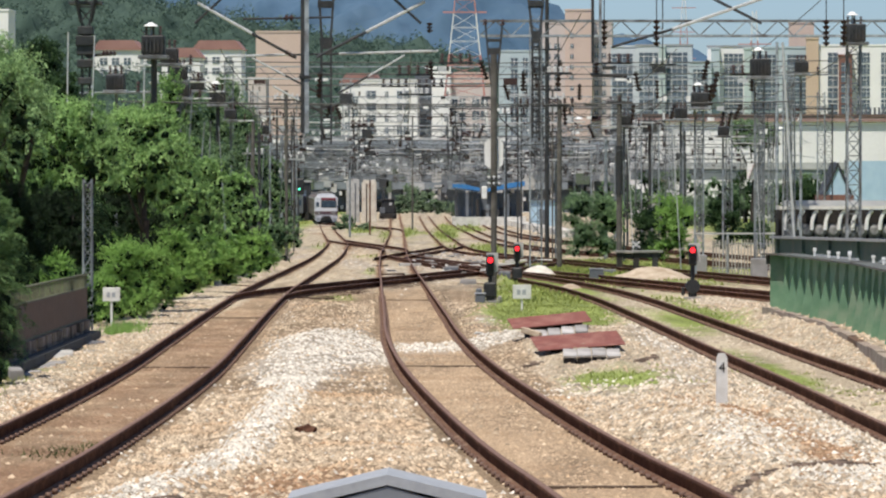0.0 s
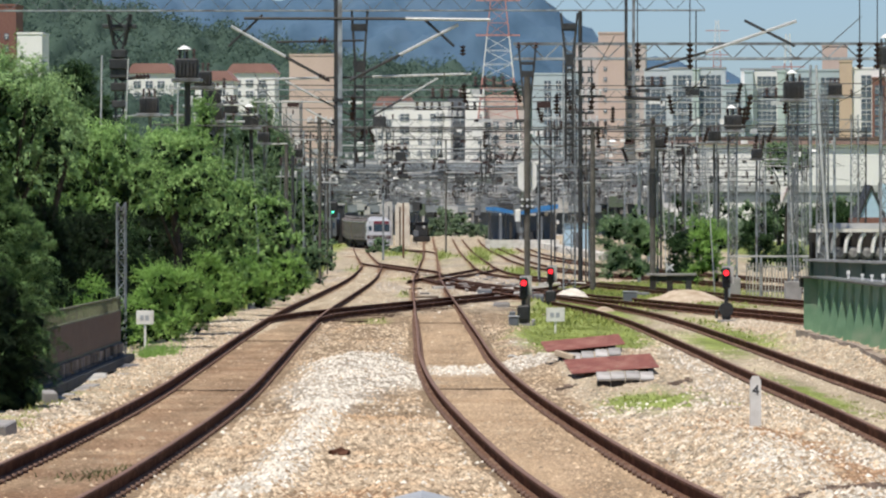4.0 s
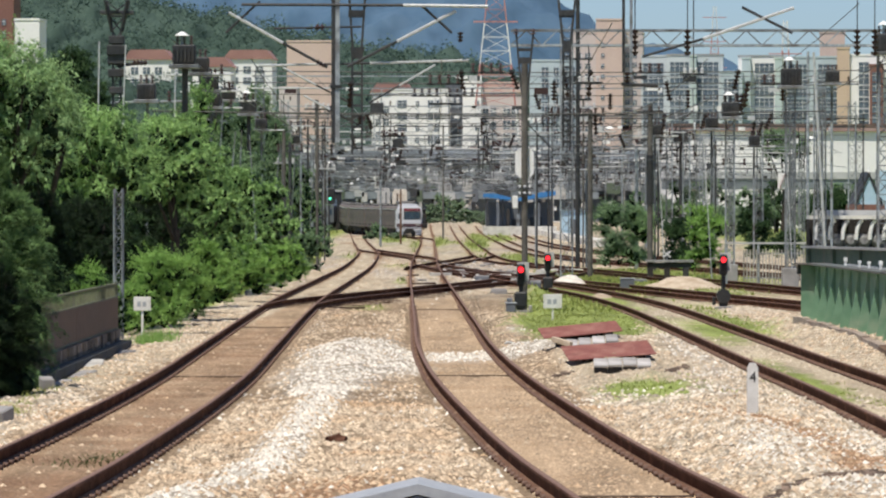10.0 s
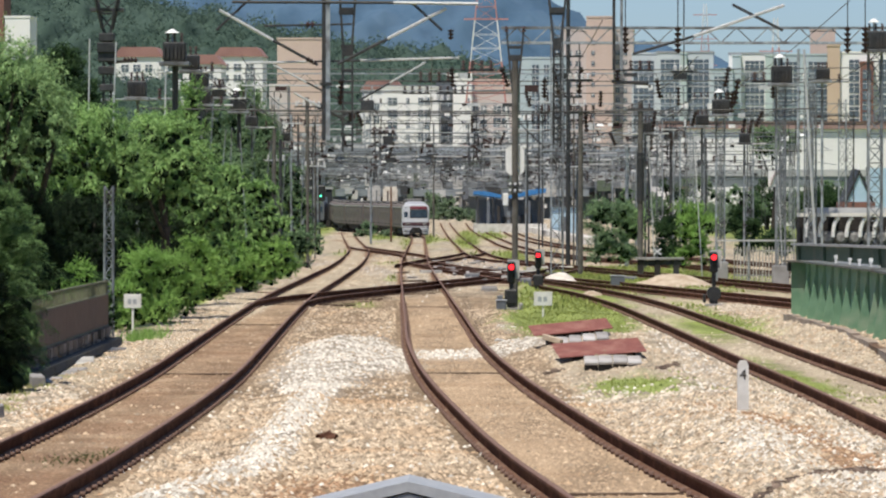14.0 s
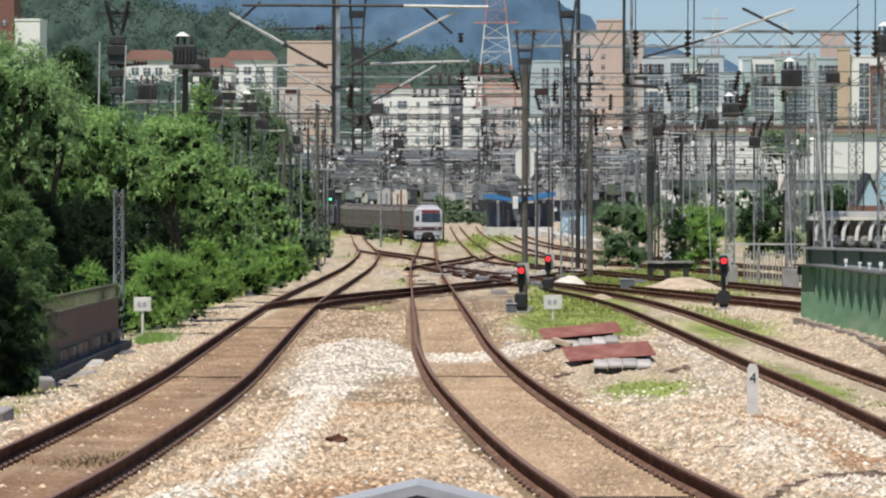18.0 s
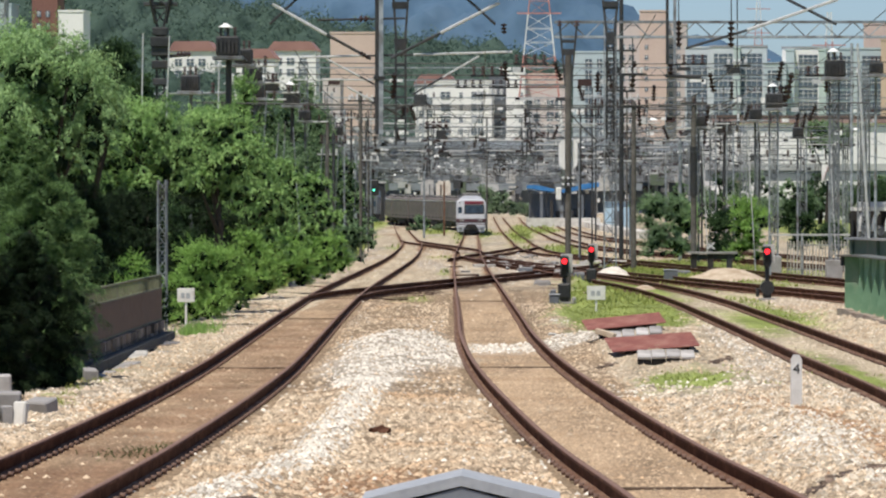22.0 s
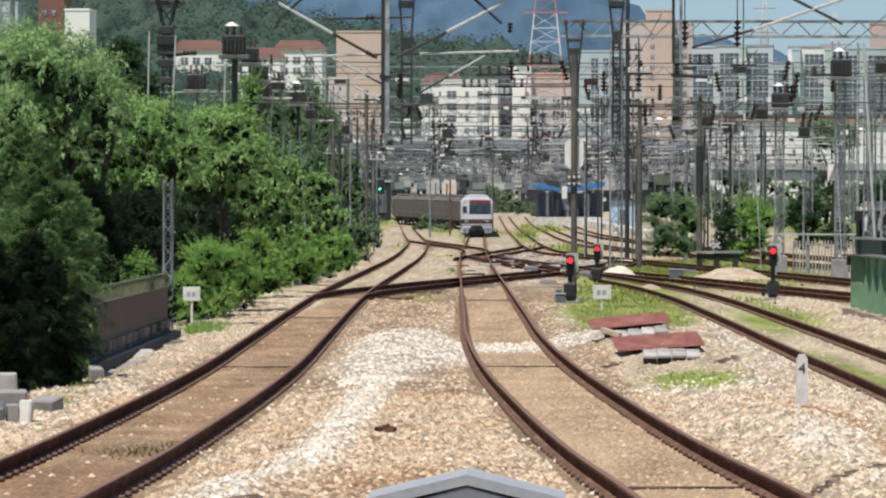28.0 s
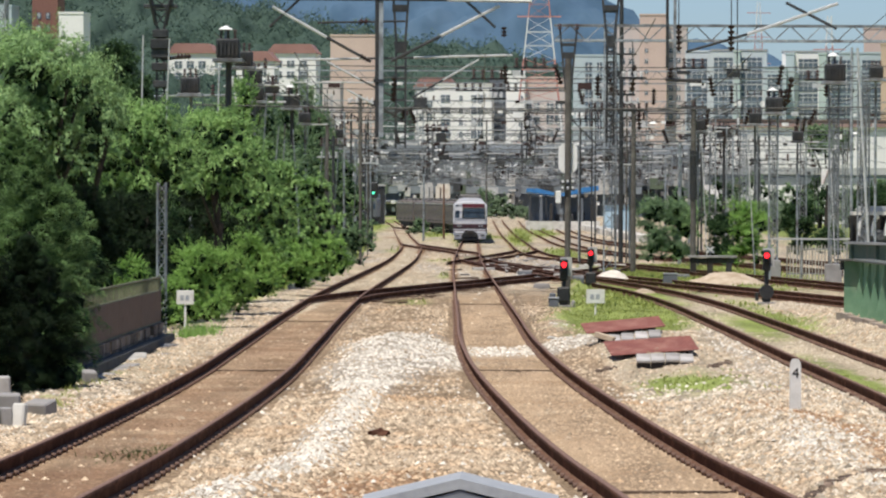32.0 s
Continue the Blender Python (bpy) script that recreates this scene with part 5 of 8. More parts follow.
def side_fence():
    """Brown panel fence with mesh top, beside the west track."""
    p0, p1 = Vector((-7.29, 79.59, 0)), Vector((-7.54, 101.67, 0))
    e = thing("panel_fence", 0, 0, 0, "brown sheet panel fence with a green mesh top rail", "fence")
    d = p1 - p0
    p0 = p0 - d * 0.12
    d = p1 - p0
    n = 4
    z0 = -0.3
    for i in range(n + 1):
        p = p0 + d * i / n
        part("post", R((p.x, p.y, z0), (p.x - 0.05, p.y, 1.17), 0.025, 8), M_STEEL, e)
    for i in range(n):
        a, b_ = p0 + d * (i + 0.002) / n, p0 + d * (i + 0.998) / n
        bb = bmesh.new()
        flat(bb, a + Vector((0, 0, 0.55)), b_ + Vector((0, 0, 0.55)), 0.02, 0.62)
        part("panel", bb, M_BROWNPANEL, e)
        for zz in (0.88, 1.16, 0.22):
            part("rail", R(a + Vector((0, 0, zz)), b_ + Vector((0, 0, zz)), 0.022, 6), M_OLIVE, e)
        bb = bmesh.new()
        for k in range(22):
            c = a + (b_ - a) * (k + 0.5) / 22
            rod(bb, c + Vector((0, 0, 0.88)), c + Vector((0, 0, 1.16)), 0.009, 4)
        tagged(part("mesh_infill", bb, M_OLIVE, e), kind="stuff")
    sw = thing("stone_footing", 0, 0, 0, "low brown stone footing under the fence", "footing")
    L_, y_, i = d.length, 0.1, 0
    while y_ < L_ - 0.6:
        ln = (0.62, 0.45, 0.78, 0.53, 0.36)[i % 5]
        a, b_ = p0 + d * (y_ / L_), p0 + d * ((y_ + ln - 0.03) / L_)
        for zz, hh in ((-0.12, 0.22), (0.10, 0.18)):
            if (i + int(zz > 0)) % 7 != 3:
                part("stone", flat(bmesh.new(), a + Vector((0.03 * ((i * 3) % 4) / 4, 0, zz)), b_ + Vector((0.03 * ((i * 5) % 4) / 4, 0, zz + 0.01)), 0.14, hh), (M_FOOTSTONE, M_TIMBERP, M_FOOTSTONE)[i % 3], sw)
        y_, i = y_ + ln, i + 1
    k = thing("cable_trough", 0, 0, 0, "dark precast cable trough at the fence foot", "cable trough")
    for i in range(9):
        a, b_ = p0 + d * (i + 0.015) / 9, p0 + d * (i + 0.985) / 9
        bb = bmesh.new()
        flat(bb, a + Vector((0.18, 0, -0.12)), b_ + Vector((0.18, 0, -0.12)), 0.24, 0.16)
        part("trough_unit", bb, M_TROUGH, k)


side_fence()


def lattice_post():
    x, y = -7.99, 108
    e = thing("lattice_mast", x, y, 0, "slim galvanised lattice mast standing among trees", "mast", "lattice masts")
    lattice(e, 0, 0, -0.3, 3.2, 0.19, 0.18, M_STEEL, 0.035, 0.25, split=True)


lattice_post()


def ballast_bits():
    """Loose clods and stones that stand out."""
    for x, y, s, m, lab in ((-1.64, 57.28, 0.115, M_RAIL, "dark rusty lump lying on the ballast"), (0.77, 105.2, 0.10, M_CONC, "grey stone lying beside the rail"), (1.75, 72.03, 0.06, M_STONE_W, "pale stone on the ballast")):
        b = bmesh.new()
        bmesh.ops.create_icosphere(b, subdivisions=2, radius=1)
        for v in b.verts:
            v.co *= 0.75 + 0.5 * noise.noise(v.co * 1.3 + Vector((x, y, 0)))
        bmesh.ops.transform(b, matrix=Matrix.Diagonal((s * 1.5, s * 1.2, s * 0.8, 1)), verts=b.verts[:])
        o = part("lump", b, m)
        o.matrix_basis = pose(x, y, gz(x, y) + s * 0.3)
        tagged(o, lab, "stone")


def rubble():
    """Broken concrete units heaped beside the west track."""
    for i, (x, y, z, sx, sy, sz, rx, rz, m, lab) in enumerate((
            (-6.74, 62.6, 0.17, 0.28, 0.5, 0.2, 0, 8, M_SLABP, "weathered brown concrete block on a heap"),
            (-6.62, 61.2, 0.05, 0.46, 0.4, 0.14, 0, -4, M_GREYD, "dark broken concrete unit"),
            (-6.56, 61.0, 0.15, 0.50, 0.3, 0.05, 4, 3, M_SLAB, "thin grey concrete slab on a heap"),
            (-6.59, 60.0, -0.13, 0.22, 0.4, 0.20, 10, 5, M_GREYD, "dark broken concrete unit"),
            (-6.38, 60.0, -0.1, 0.14, 0.2, 0.17, 0, 15, M_SLAB, "grey broken concrete block"),
            (-6.22, 60.0, -0.08, 0.16, 0.12, 0.20, -14, -20, M_CONCPALE, "pale wedge of broken concrete"),
            (-6.27, 63.0, -0.01, 0.34, 0.4, 0.04, 12, -15, M_SLAB, "flat grey stone slab on the ballast"),
            (-6.58, 74.0, -0.03, 0.22, 0.4, 0.10, 3, 12, M_SLAB, "pale grey concrete block by the conifer"))):
        b = box(bmesh.new(), -sx / 2, sx / 2, -sy / 2, sy / 2, -0.25, sz, 0.02)
        for v in b.verts:
            v.co += Vector((noise.noise(v.co * 3 + Vector((i, 0, 0))), noise.noise(v.co * 3 + Vector((0, i, 5))), noise.noise(v.co * 3 + Vector((3, i, 0))))) * 0.03
        o = part("concrete_rubble", b, m)
        o.matrix_basis = pose(x, y, z, rx, 0, rz)
        tagged(o, lab, "rubble", "broken concrete heap")


def heap(x, y, rx, ry, h, material, label, seed):
    """A low mound of loose material on the ground."""
    rng = np.random.default_rng(seed)
    r, a = np.meshgrid(np.linspace(0, 1, 14), np.linspace(0, 2 * math.pi, 40, endpoint=False), indexing="ij")
    X = x + r * np.cos(a) * rx * (1 + 0.12 * np.sin(3 * a + seed))
    Y = y + r * np.sin(a) * ry
    Z = ground_z(X, Y) + h * (0.5 + 0.5 * np.cos(math.pi * r)) ** 0.8 * (1 + 0.12 * np.sin(2 * a + 1) * r) - 0.03 * r + rng.normal(0, 0.012, r.shape) * (r > 0)
    idx = np.arange(r.size).reshape(r.shape)
    F = np.stack([idx[:-1], idx[1:], np.roll(idx[1:], -1, 1), np.roll(idx[:-1], -1, 1)], -1).reshape(-1, 4)
    return tagged(from_arrays("mound", np.stack([X, Y, Z], -1).reshape(-1, 3), F, material, smooth=True), label, "heap", "loose heaps")


heap(8.15, 187, 1.9, 3.0, 0.54, M_SAND, "low heap of tan sand beside the yard track", 3)
heap(4.0, 199, 1.0, 2.2, 0.42, M_STONE_W, "small heap of pale gravel in the grass", 5)
heap(4.45, 167.32, 0.5, 2.0, 0.14, M_SAND, "small spill of tan sand in the grass", 6)


def cable_bench():
    """Low bench of grey boards beside the concrete pole, with a small white cross fixture."""
    x, y = 8.83, 217.0
    z = gz(x, y)
    e = thing("low_bench", x, y, z, "low dark bench topped with grey boards by a pole", "bench")
    t = 0.70 - z
    for i in range(3):
        part("board", B(-1.1, 1.1, -0.3 + 0.21 * i, -0.1 + 0.21 * i, t - 0.10, t, 0.01), M_GREY if i else M_SLAB, e)
    for xx in (-0.85, -0.1, 0.75):
        part("leg", B(xx - 0.13, xx + 0.13, -0.2, 0.25, -0.2, t - 0.10, 0.01), M_UNDER if xx < 0.5 else M_STEELD, e)
    part("skirt", B(-1.0, 1.0, -0.05, 0.0, t - 0.35, t - 0.12), M_STEELD, e)
    f = thing("cross_fixture", x - 0.1, y, z + t, "small white cross-shaped insulator fixture on a bench", "insulator")
    part("stem", R((0, 0, 0), (0, 0, 0.42), 0.03, 8), M_STEEL, f)
    for s in (-1, 1):
        part("arm", R((-0.17, 0, 0.26 - s * 0.14), (0.17, 0, 0.26 + s * 0.14), 0.035, 8), M_INSULW, f)


cable_bench()


def lineside_box(x, y, w, h, material, label):
    e = thing("lineside_box", x, y, gz(x, y), label, "box", "lineside boxes")
    part("case", B(-w / 2, w / 2, -0.2, 0.2, -0.1, h, 0.03), material, e)
    part("lid", B(-w / 2 - 0.02, w / 2 + 0.02, -0.22, 0.22, h, h + 0.04, 0.01), M_GREY, e)


lineside_box(5.96, 186.4, 0.55, 0.42, M_GREYD, "small grey lineside box in the grass")
lineside_box(12.2, 157.41, 0.40, 1.15, M_STEELD, "dark lineside box at the girder end")
lineside_box(1.09, 140.73, 0.30, 0.24, M_GREYD, "small grey lineside box at the signal foot")


def weeds(name, spots, label, material, seed, n=60, h=0.10, r=0.10):
    """Small tufts of dark weed rooted in the ballast."""
    rng = np.random.default_rng(seed)
    C = np.repeat(np.array(spots, float), n, axis=0)
    x = C[:, 0] + rng.normal(0, r * 0.6, len(C))
    y = C[:, 1] + rng.normal(0, r, len(C))
    z = ground_z(x, y)
    a = rng.uniform(0, 6.283, len(C))
    hh = h * rng.uniform(0.3, 1.4, len(C))
    dx, dy = np.cos(a) * 0.011, np.sin(a) * 0.011
    P = np.stack([np.stack([x - dx, y - dy, z - 0.01], -1), np.stack([x + dx, y + dy, z - 0.01], -1), np.stack([x + dx + rng.normal(0, 0.04, len(C)), y - dy + rng.normal(0, 0.04, len(C)), z + hh], -1)], 1)
    tagged(from_arrays(name, P.reshape(-1, 3), np.arange(len(C) * 3).reshape(-1, 3), material), label, "weeds", kind="stuff")


weeds("weeds", [(-4.35, 53.26), (-4.3, 54.07), (-4.11, 52.99), (-4.08, 53.8), (-3.98, 54.21), (-3.89, 54.63), (-3.8, 54.91), (-4.41, 52.47)], "dark weed tufts between the west rails", L_WEED, 61, 34, 0.055, 0.34)
weeds("weeds", [(float(a), float(b)) for a, b in np.random.default_rng(62).uniform((3.0, 66), (6.6, 82), (26, 2))], "scattered green weeds between the main and siding tracks", L_GRASS, 62, 26, 0.05, 0.12)
for i, (x, y, w, l, rz, m) in enumerate(((-6.92, 80.5, 0.34, 1.5, 3, M_SLAB), (-6.86, 84.2, 0.30, 2.0, -2, M_SLAB), (-6.98, 88.2, 0.36, 2.2, 4, M_CONC), (-6.9, 92.6, 0.28, 1.8, -3, M_SLAB), (-7.05, 97.0, 0.40, 2.4, 2, M_SLAB), (-6.7, 76.6, 0.36, 1.2, 12, M_CONC))):
    o = part("flat_slab", B(-w / 2, w / 2, -l / 2, l / 2, -0.06, 0.05, 0.02), m)
    o.matrix_basis = pose(x, y, gz(x, y) - 0.02, 1.5, -3 + i, rz)
    tagged(o, "flat pale concrete slab lying beside the cable trough", "slab", "slabs along the trough")
weeds("weeds", [(float(a), float(b)) for a, b in np.random.default_rng(63).uniform((-6.9, 60), (-6.2, 74), (22, 2))], "yellowish grass tufts on the west shoulder", L_GRASS, 63, 36, 0.08, 0.16)
weeds("weeds", [(-7.15, 104.5), (-7.2, 106.2), (-7.0, 107.0), (-7.3, 108.4), (-7.1, 109.6), (-7.25, 105.3)], "bright weeds at the end of the fence", L_BRIGHT, 64, 120, 0.22, 0.34)


def dark_chips(name, runs, label, seed):
    """Dark chips in broken lines showing in stretches through the stones."""
    rng = np.random.default_rng(seed)
    V, F = [], []
    for run in runs:
        for (xa, ya), (xb, yb) in zip(run[:-1], run[1:]):
            n = max(4, int(abs(xb - xa) / 0.014))
            for i in range(n):
                u = (i + rng.uniform(-0.4, 0.4)) / n
                x, y = xa + (xb - xa) * u + rng.normal(0, 0.025), ya + (yb - ya) * u + rng.normal(0, 0.10)
                z, l, w, h, a = gz(x, y), rng.uniform(0.02, 0.09), rng.uniform(0.012, 0.035), rng.uniform(0.012, 0.05), math.atan2(yb - ya, xb - xa) * 0.3 + rng.normal(0, 0.4)
                c, q, k = math.cos(a), math.sin(a), len(V)
                for dx, dy, dz in ((-l, -w, -0.02), (l, -w, -0.02), (l, w, -0.02), (-l, w, -0.02), (-l, -w * 0.6, h), (l, -w, h * 0.7), (l * 0.9, w, h), (-l, w * 0.7, h * 0.8)):
                    V.append((x + dx * c - dy * q, y + dx * q + dy * c, z + dz))
                F += [(k, k + 1, k + 5, k + 4), (k + 1, k + 2, k + 6, k + 5), (k + 2, k + 3, k + 7, k + 6), (k + 3, k, k + 4, k + 7), (k + 4, k + 5, k + 6, k + 7)]
    tagged(from_arrays(name, V, F, M_CHIP), label, "debris", kind="stuff")


dark_chips("timber_chips", (
    [(2.72, 45.0), (2.98, 46.0), (3.2, 46.9), (3.5, 47.4), (3.8, 47.0), (4.15, 47.3), (4.55, 47.8), (5.1, 48.2)],
    [(3.3, 81.5), (3.75, 84.5)],
    [(1.4, 82.0), (1.7, 83.2)],
    [(-2.6, 43.3), (-2.2, 43.6), (-1.7, 43.2), (-1.2, 43.5)]), "broken lines of dark chips half buried in the ballast", 71)
rubble()
ballast_bits()


# ---- overhead line ----
def tube(parent, name, p, q, r, material, seg=6):
    return part(name, R(p, q, r, seg), material, parent)


def truss(parent, x0, x1, y, z, depth, material, chord=0.055, bay=1.3, split=False):
    """A flat lattice beam: two chords and a zigzag web, front and back."""
    for yy in (y - 0.25, y + 0.25):
        part("upper_chord", flat(bmesh.new(), (x0, yy, z + depth / 2), (x1, yy, z + depth / 2), chord, chord), material, parent)
        part("lower_chord", flat(bmesh.new(), (x0, yy, z - depth / 2), (x1, yy, z - depth / 2), chord, chord), material, parent)
    n = max(3, int(abs(x1 - x0) / bay))
    if split:
        for i in range(n):
            a, c = x0 + (x1 - x0) * i / n, x0 + (x1 - x0) * (i + 1) / n
            m = (a + c) / 2
            part("diagonal", flat(bmesh.new(), (a, y - 0.25, z - depth / 2), (m, y - 0.25, z + depth / 2), chord * 0.75, chord * 0.5), material, parent)
            part("diagonal", flat(bmesh.new(), (m, y - 0.25, z + depth / 2), (c, y - 0.25, z - depth / 2), chord * 0.75, chord * 0.5), material, parent)
        return
    b = bmesh.new()
    for i in range(n):
        a, c = x0 + (x1 - x0) * i / n, x0 + (x1 - x0) * (i + 1) / n
        m = (a + c) / 2
        flat(b, (a, y - 0.25, z - depth / 2), (m, y - 0.25, z + depth / 2), chord * 0.75, chord * 0.5)
        flat(b, (m, y - 0.25, z + depth / 2), (c, y - 0.25, z - depth / 2), chord * 0.75, chord * 0.5)
    tagged(part("web_bracing", b, material, parent), kind="stuff")


def drop_post(parent, x, y, z0, z1, wt, wb, material):
    """A tapering two-legged drop post hanging from a beam."""
    for s in (-1, 1):
        part("drop_leg", flat(bmesh.new(), (x + s * wb / 2, y, z0), (x + s * wt / 2, y, z1), 0.10, 0.06), material, parent)
    b = bmesh.new()
    n = max(3, int((z1 - z0) / 0.8))
    for i in range(1, n):
        u = i / n
        w = wb + (wt - wb) * u
        box(b, x - w / 2, x + w / 2, y - 0.02, y + 0.02, z0 + (z1 - z0) * u - 0.03, z0 + (z1 - z0) * u + 0.03)
    tagged(part("cleat", b, material, parent), kind="stuff")


def v_post(parent, x, y, z_top, z_neck, z_low, w_top, w_mast, material):
    """A mast that forks into a V under its beam: two stout legs with a tie and a gusset, and a boxed shaft below."""
    for s in (-1, 1):
        part("fork_leg", flat(bmesh.new(), (x + s * w_mast * 0.4, y, z_neck), (x + s * w_top / 2, y, z_top), 0.13, 0.10), material, parent)
        part("shaft_channel", B(x + s * w_mast * 0.5 - 0.045, x + s * w_mast * 0.5 + 0.045, y - 0.06, y + 0.06, z_low, z_neck + 0.1), material, parent)
    part("fork_tie", B(x - w_top * 0.42, x + w_top * 0.42, y - 0.05, y + 0.05, z_top - (z_top - z_neck) * 0.35, z_top - (z_top - z_neck) * 0.35 + 0.12), material, parent)
    part("fork_gusset", prism(bmesh.new(), [(x - w_mast * 0.75, z_neck + 0.45), (x + w_mast * 0.75, z_neck + 0.45), (x + w_mast * 0.5, z_neck - 0.05), (x - w_mast * 0.5, z_neck - 0.05)], y - 0.03, y + 0.03), material, parent)
    n = max(3, int((z_neck - z_low) / 0.45))
    for i in range(n):
        zz = z_low + (z_neck - z_low) * (i + 0.5) / n
        part("batten", B(x - w_mast / 2, x + w_mast / 2, y - 0.075, y - 0.062, zz - 0.05, zz + 0.05), material, parent)


def cantilever(parent, x, y, z, side, reach, pale=True):
    """Stay, bracket tube, insulators and steady arm that carry the wires over one track."""
    m = M_PALE if pale else M_STEEL
    ms_ = M_PALE if y < 230 else M_STEEL
    xe = x + side * reach
    tube(parent, "bracket_tube", (x, y, z), (xe, y, z + 0.06), 0.032, m)
    tube(parent, "stay_tube", (x, y, z + 1.25), (x + side * reach * 0.9, y, z + 0.1), 0.022, ms_)
    insulator(parent, (x + side * 0.12, y, z), (x + side * 0.5, y, z), 0.085 if y < 300 else 0.13, 5)
    insulator(parent, (x + side * 0.12, y, z + 1.18), (x + side * 0.45, y, z + 0.86), 0.075, 5)
    tube(parent, "steady_arm", (x + side * reach * 0.55, y, z - 0.75), (xe + side * 0.25, y, z - 0.95), 0.02, ms_)
    tube(parent, "drop_rod", (x + side * reach * 0.55, y, z), (x + side * reach * 0.55, y, z - 0.8), 0.018, ms_)


def wire(name, pts, r, label, sag=0.0, seg=10):
    """A wire through support points, sagging between them."""
    P = []
    for a, b in zip(pts[:-1], pts[1:]):
        a, b = Vector(a), Vector(b)
        for i in range(seg):
            u = i / seg
            p = a.lerp(b, u)
            p.z -= sag * 4 * u * (1 - u)
            P.append(p)
    P.append(Vector(pts[-1]))
    V, F = [], []
    for i, p in enumerate(P):
        d = (P[min(i + 1, len(P) - 1)] - P[max(i - 1, 0)]).normalized()
        s = d.cross(Vector((0, 0, 1)))
        s = s.normalized() if s.length > 1e-4 else Vector((1, 0, 0))
        u = s.cross(d)
        for k in range(4):
            a = math.pi / 2 * k + 0.785
            V.append(p + (s * math.cos(a) + u * math.sin(a)) * r)
    for i in range(len(P) - 1):
        for k in range(4):
            F.append((i * 4 + k, i * 4 + (k + 1) % 4, i * 4 + 4 + (k + 1) % 4, i * 4 + 4 + k))
    o = from_arrays(name, [tuple(v) for v in V], F, M_WIRE)
    return tagged(o, label, "wire", "overhead wires")


def lattice_column(parent, x, y, top, w=0.5, material=None):
    z0 = gz(x, y) - 0.3
    lattice(parent, x, y, z0, top, w, w, material or M_STEEL, 0.055, w * 1.25, "column_leg")


def portal(y, x0, x1, z, label, depth=0.65, drops=(), posts=None, material=None, wcol=0.5, chord=0.055):
    """Lattice beam on two lattice columns, with drop posts and cantilevers over the tracks."""
    e = thing("catenary_portal", 0, 0, 0, label, "catenary portal", "catenary portals")
    m = material or M_STEEL
    zr = rz_(y)
    z = z + zr
    truss(e, x0 - 0.4, x1 + 0.4, y, z, depth, m, chord, split=y < 206)
    for x in (posts or (x0, x1)):
        lattice_column(e, x, y, z + depth / 2 + 0.3, wcol, m)
    # blocks added as clutter, white ones standing for bright highlights
    if y > 250:
        rg = np.random.default_rng(int(y))
        for i in range(14):
            xf, zf = float(rg.uniform(x0, x1)), z + float(rg.choice((-1, 1))) * depth / 2
            wf, hf = float(rg.uniform(0.15, 0.8)), float(rg.uniform(0.12, 0.4))
            part("beam_fitting", B(xf, xf + wf, y - 0.34, y - 0.28, zf - hf, zf + 0.03), (M_WHITE, M_STEELD, M_PALE, M_WHITE, M_INSUL)[i % 5], e)
    for x, zb, sides in drops:
        drop_post(e, x, y, zb + zr, z - depth / 2, 0.5, 0.22, m if int(x * 10) % 4 == 0 else M_STEELD)
        for s in sides:
            cantilever(e, x + s * 0.12, y, zb + zr + 1.0, s, 2.6, y < 320 or int(abs(x) * 13) % 3 == 0)
        q = int(abs(x) * 37 + y) % 5
        if q == 0:
            part("switch_box", B(x - 0.35, x + 0.35, y - 0.3, y + 0.1, z - 1.7, z - 1.1, 0.04), M_STEELD, e)
        elif q == 1:
            part("lamp_shade", R((x + 0.6, y - 0.3, z - 1.1), (x + 0.6, y - 0.3, z - 0.95), 0.34, 10, 0.12), M_WHITE, e)
        elif q == 2:
            insulator(e, (x - 0.5, y - 0.2, z - 0.4), (x - 0.5, y - 0.2, z - 1.4), 0.13, 5)
        elif q == 3:
            for k in range(4):
                insulator(e, (x - 0.6 + 0.4 * k, y, z + depth / 2), (x - 0.6 + 0.4 * k, y, z + depth / 2 + 0.35), 0.09, 3, M_INSULW if k % 2 else M_INSUL)
    return e


# nearest portal: its beam is above the view, its posts and arms hang into it
P1Y = 164.0
e1 = thing("catenary_portal", 0, 0, 0, "galvanised portal with heavy drop posts and bracket arms", "catenary portal", "catenary portals")
truss(e1, -18, 18.5, P1Y, 11.6, 0.8, M_STEEL, 0.07)
for cx_ in (-17.8, 18.3):
    lattice_column(e1, cx_, P1Y, 12.2, 0.6)
xp = -4.71
# post in two tones: dark half paints its shaded side, light half its lit side
part("drop_post", B(xp - 0.15, xp - 0.02, P1Y - 0.12, P1Y + 0.12, 5.14, 11.2), M_STEELD, e1, "left half of the drop post, coloured dark for its shaded side")
part("drop_post", B(xp - 0.02, xp + 0.13, P1Y - 0.10, P1Y + 0.10, 5.14, 11.2), M_STEEL, e1)
part("post_clamp", B(xp - 0.2, xp + 0.2, P1Y - 0.15, P1Y + 0.15, 7, 7.11), M_STEELD, e1)
tube(e1, "stay_tube", (-8.37, P1Y, 9.58), (-6.52, P1Y, 8.54), 0.055, M_PALE)
tube(e1, "stay_tube", (-6.52, P1Y, 8.54), (-5, P1Y, 7.71), 0.05, M_STEELD)
tube(e1, "stay_tube", (-4.32, P1Y, 7.73), (-2.62, P1Y, 8.6), 0.05, M_STEELD)
tube(e1, "stay_tube", (-2.62, P1Y, 8.6), (-0.62, P1Y, 9.64), 0.055, M_PALE)
tube(e1, "bracket_tube", (-7.37, P1Y + 0.2, 7.77), (-5.09, P1Y + 0.2, 7.83), 0.042, M_PALE)
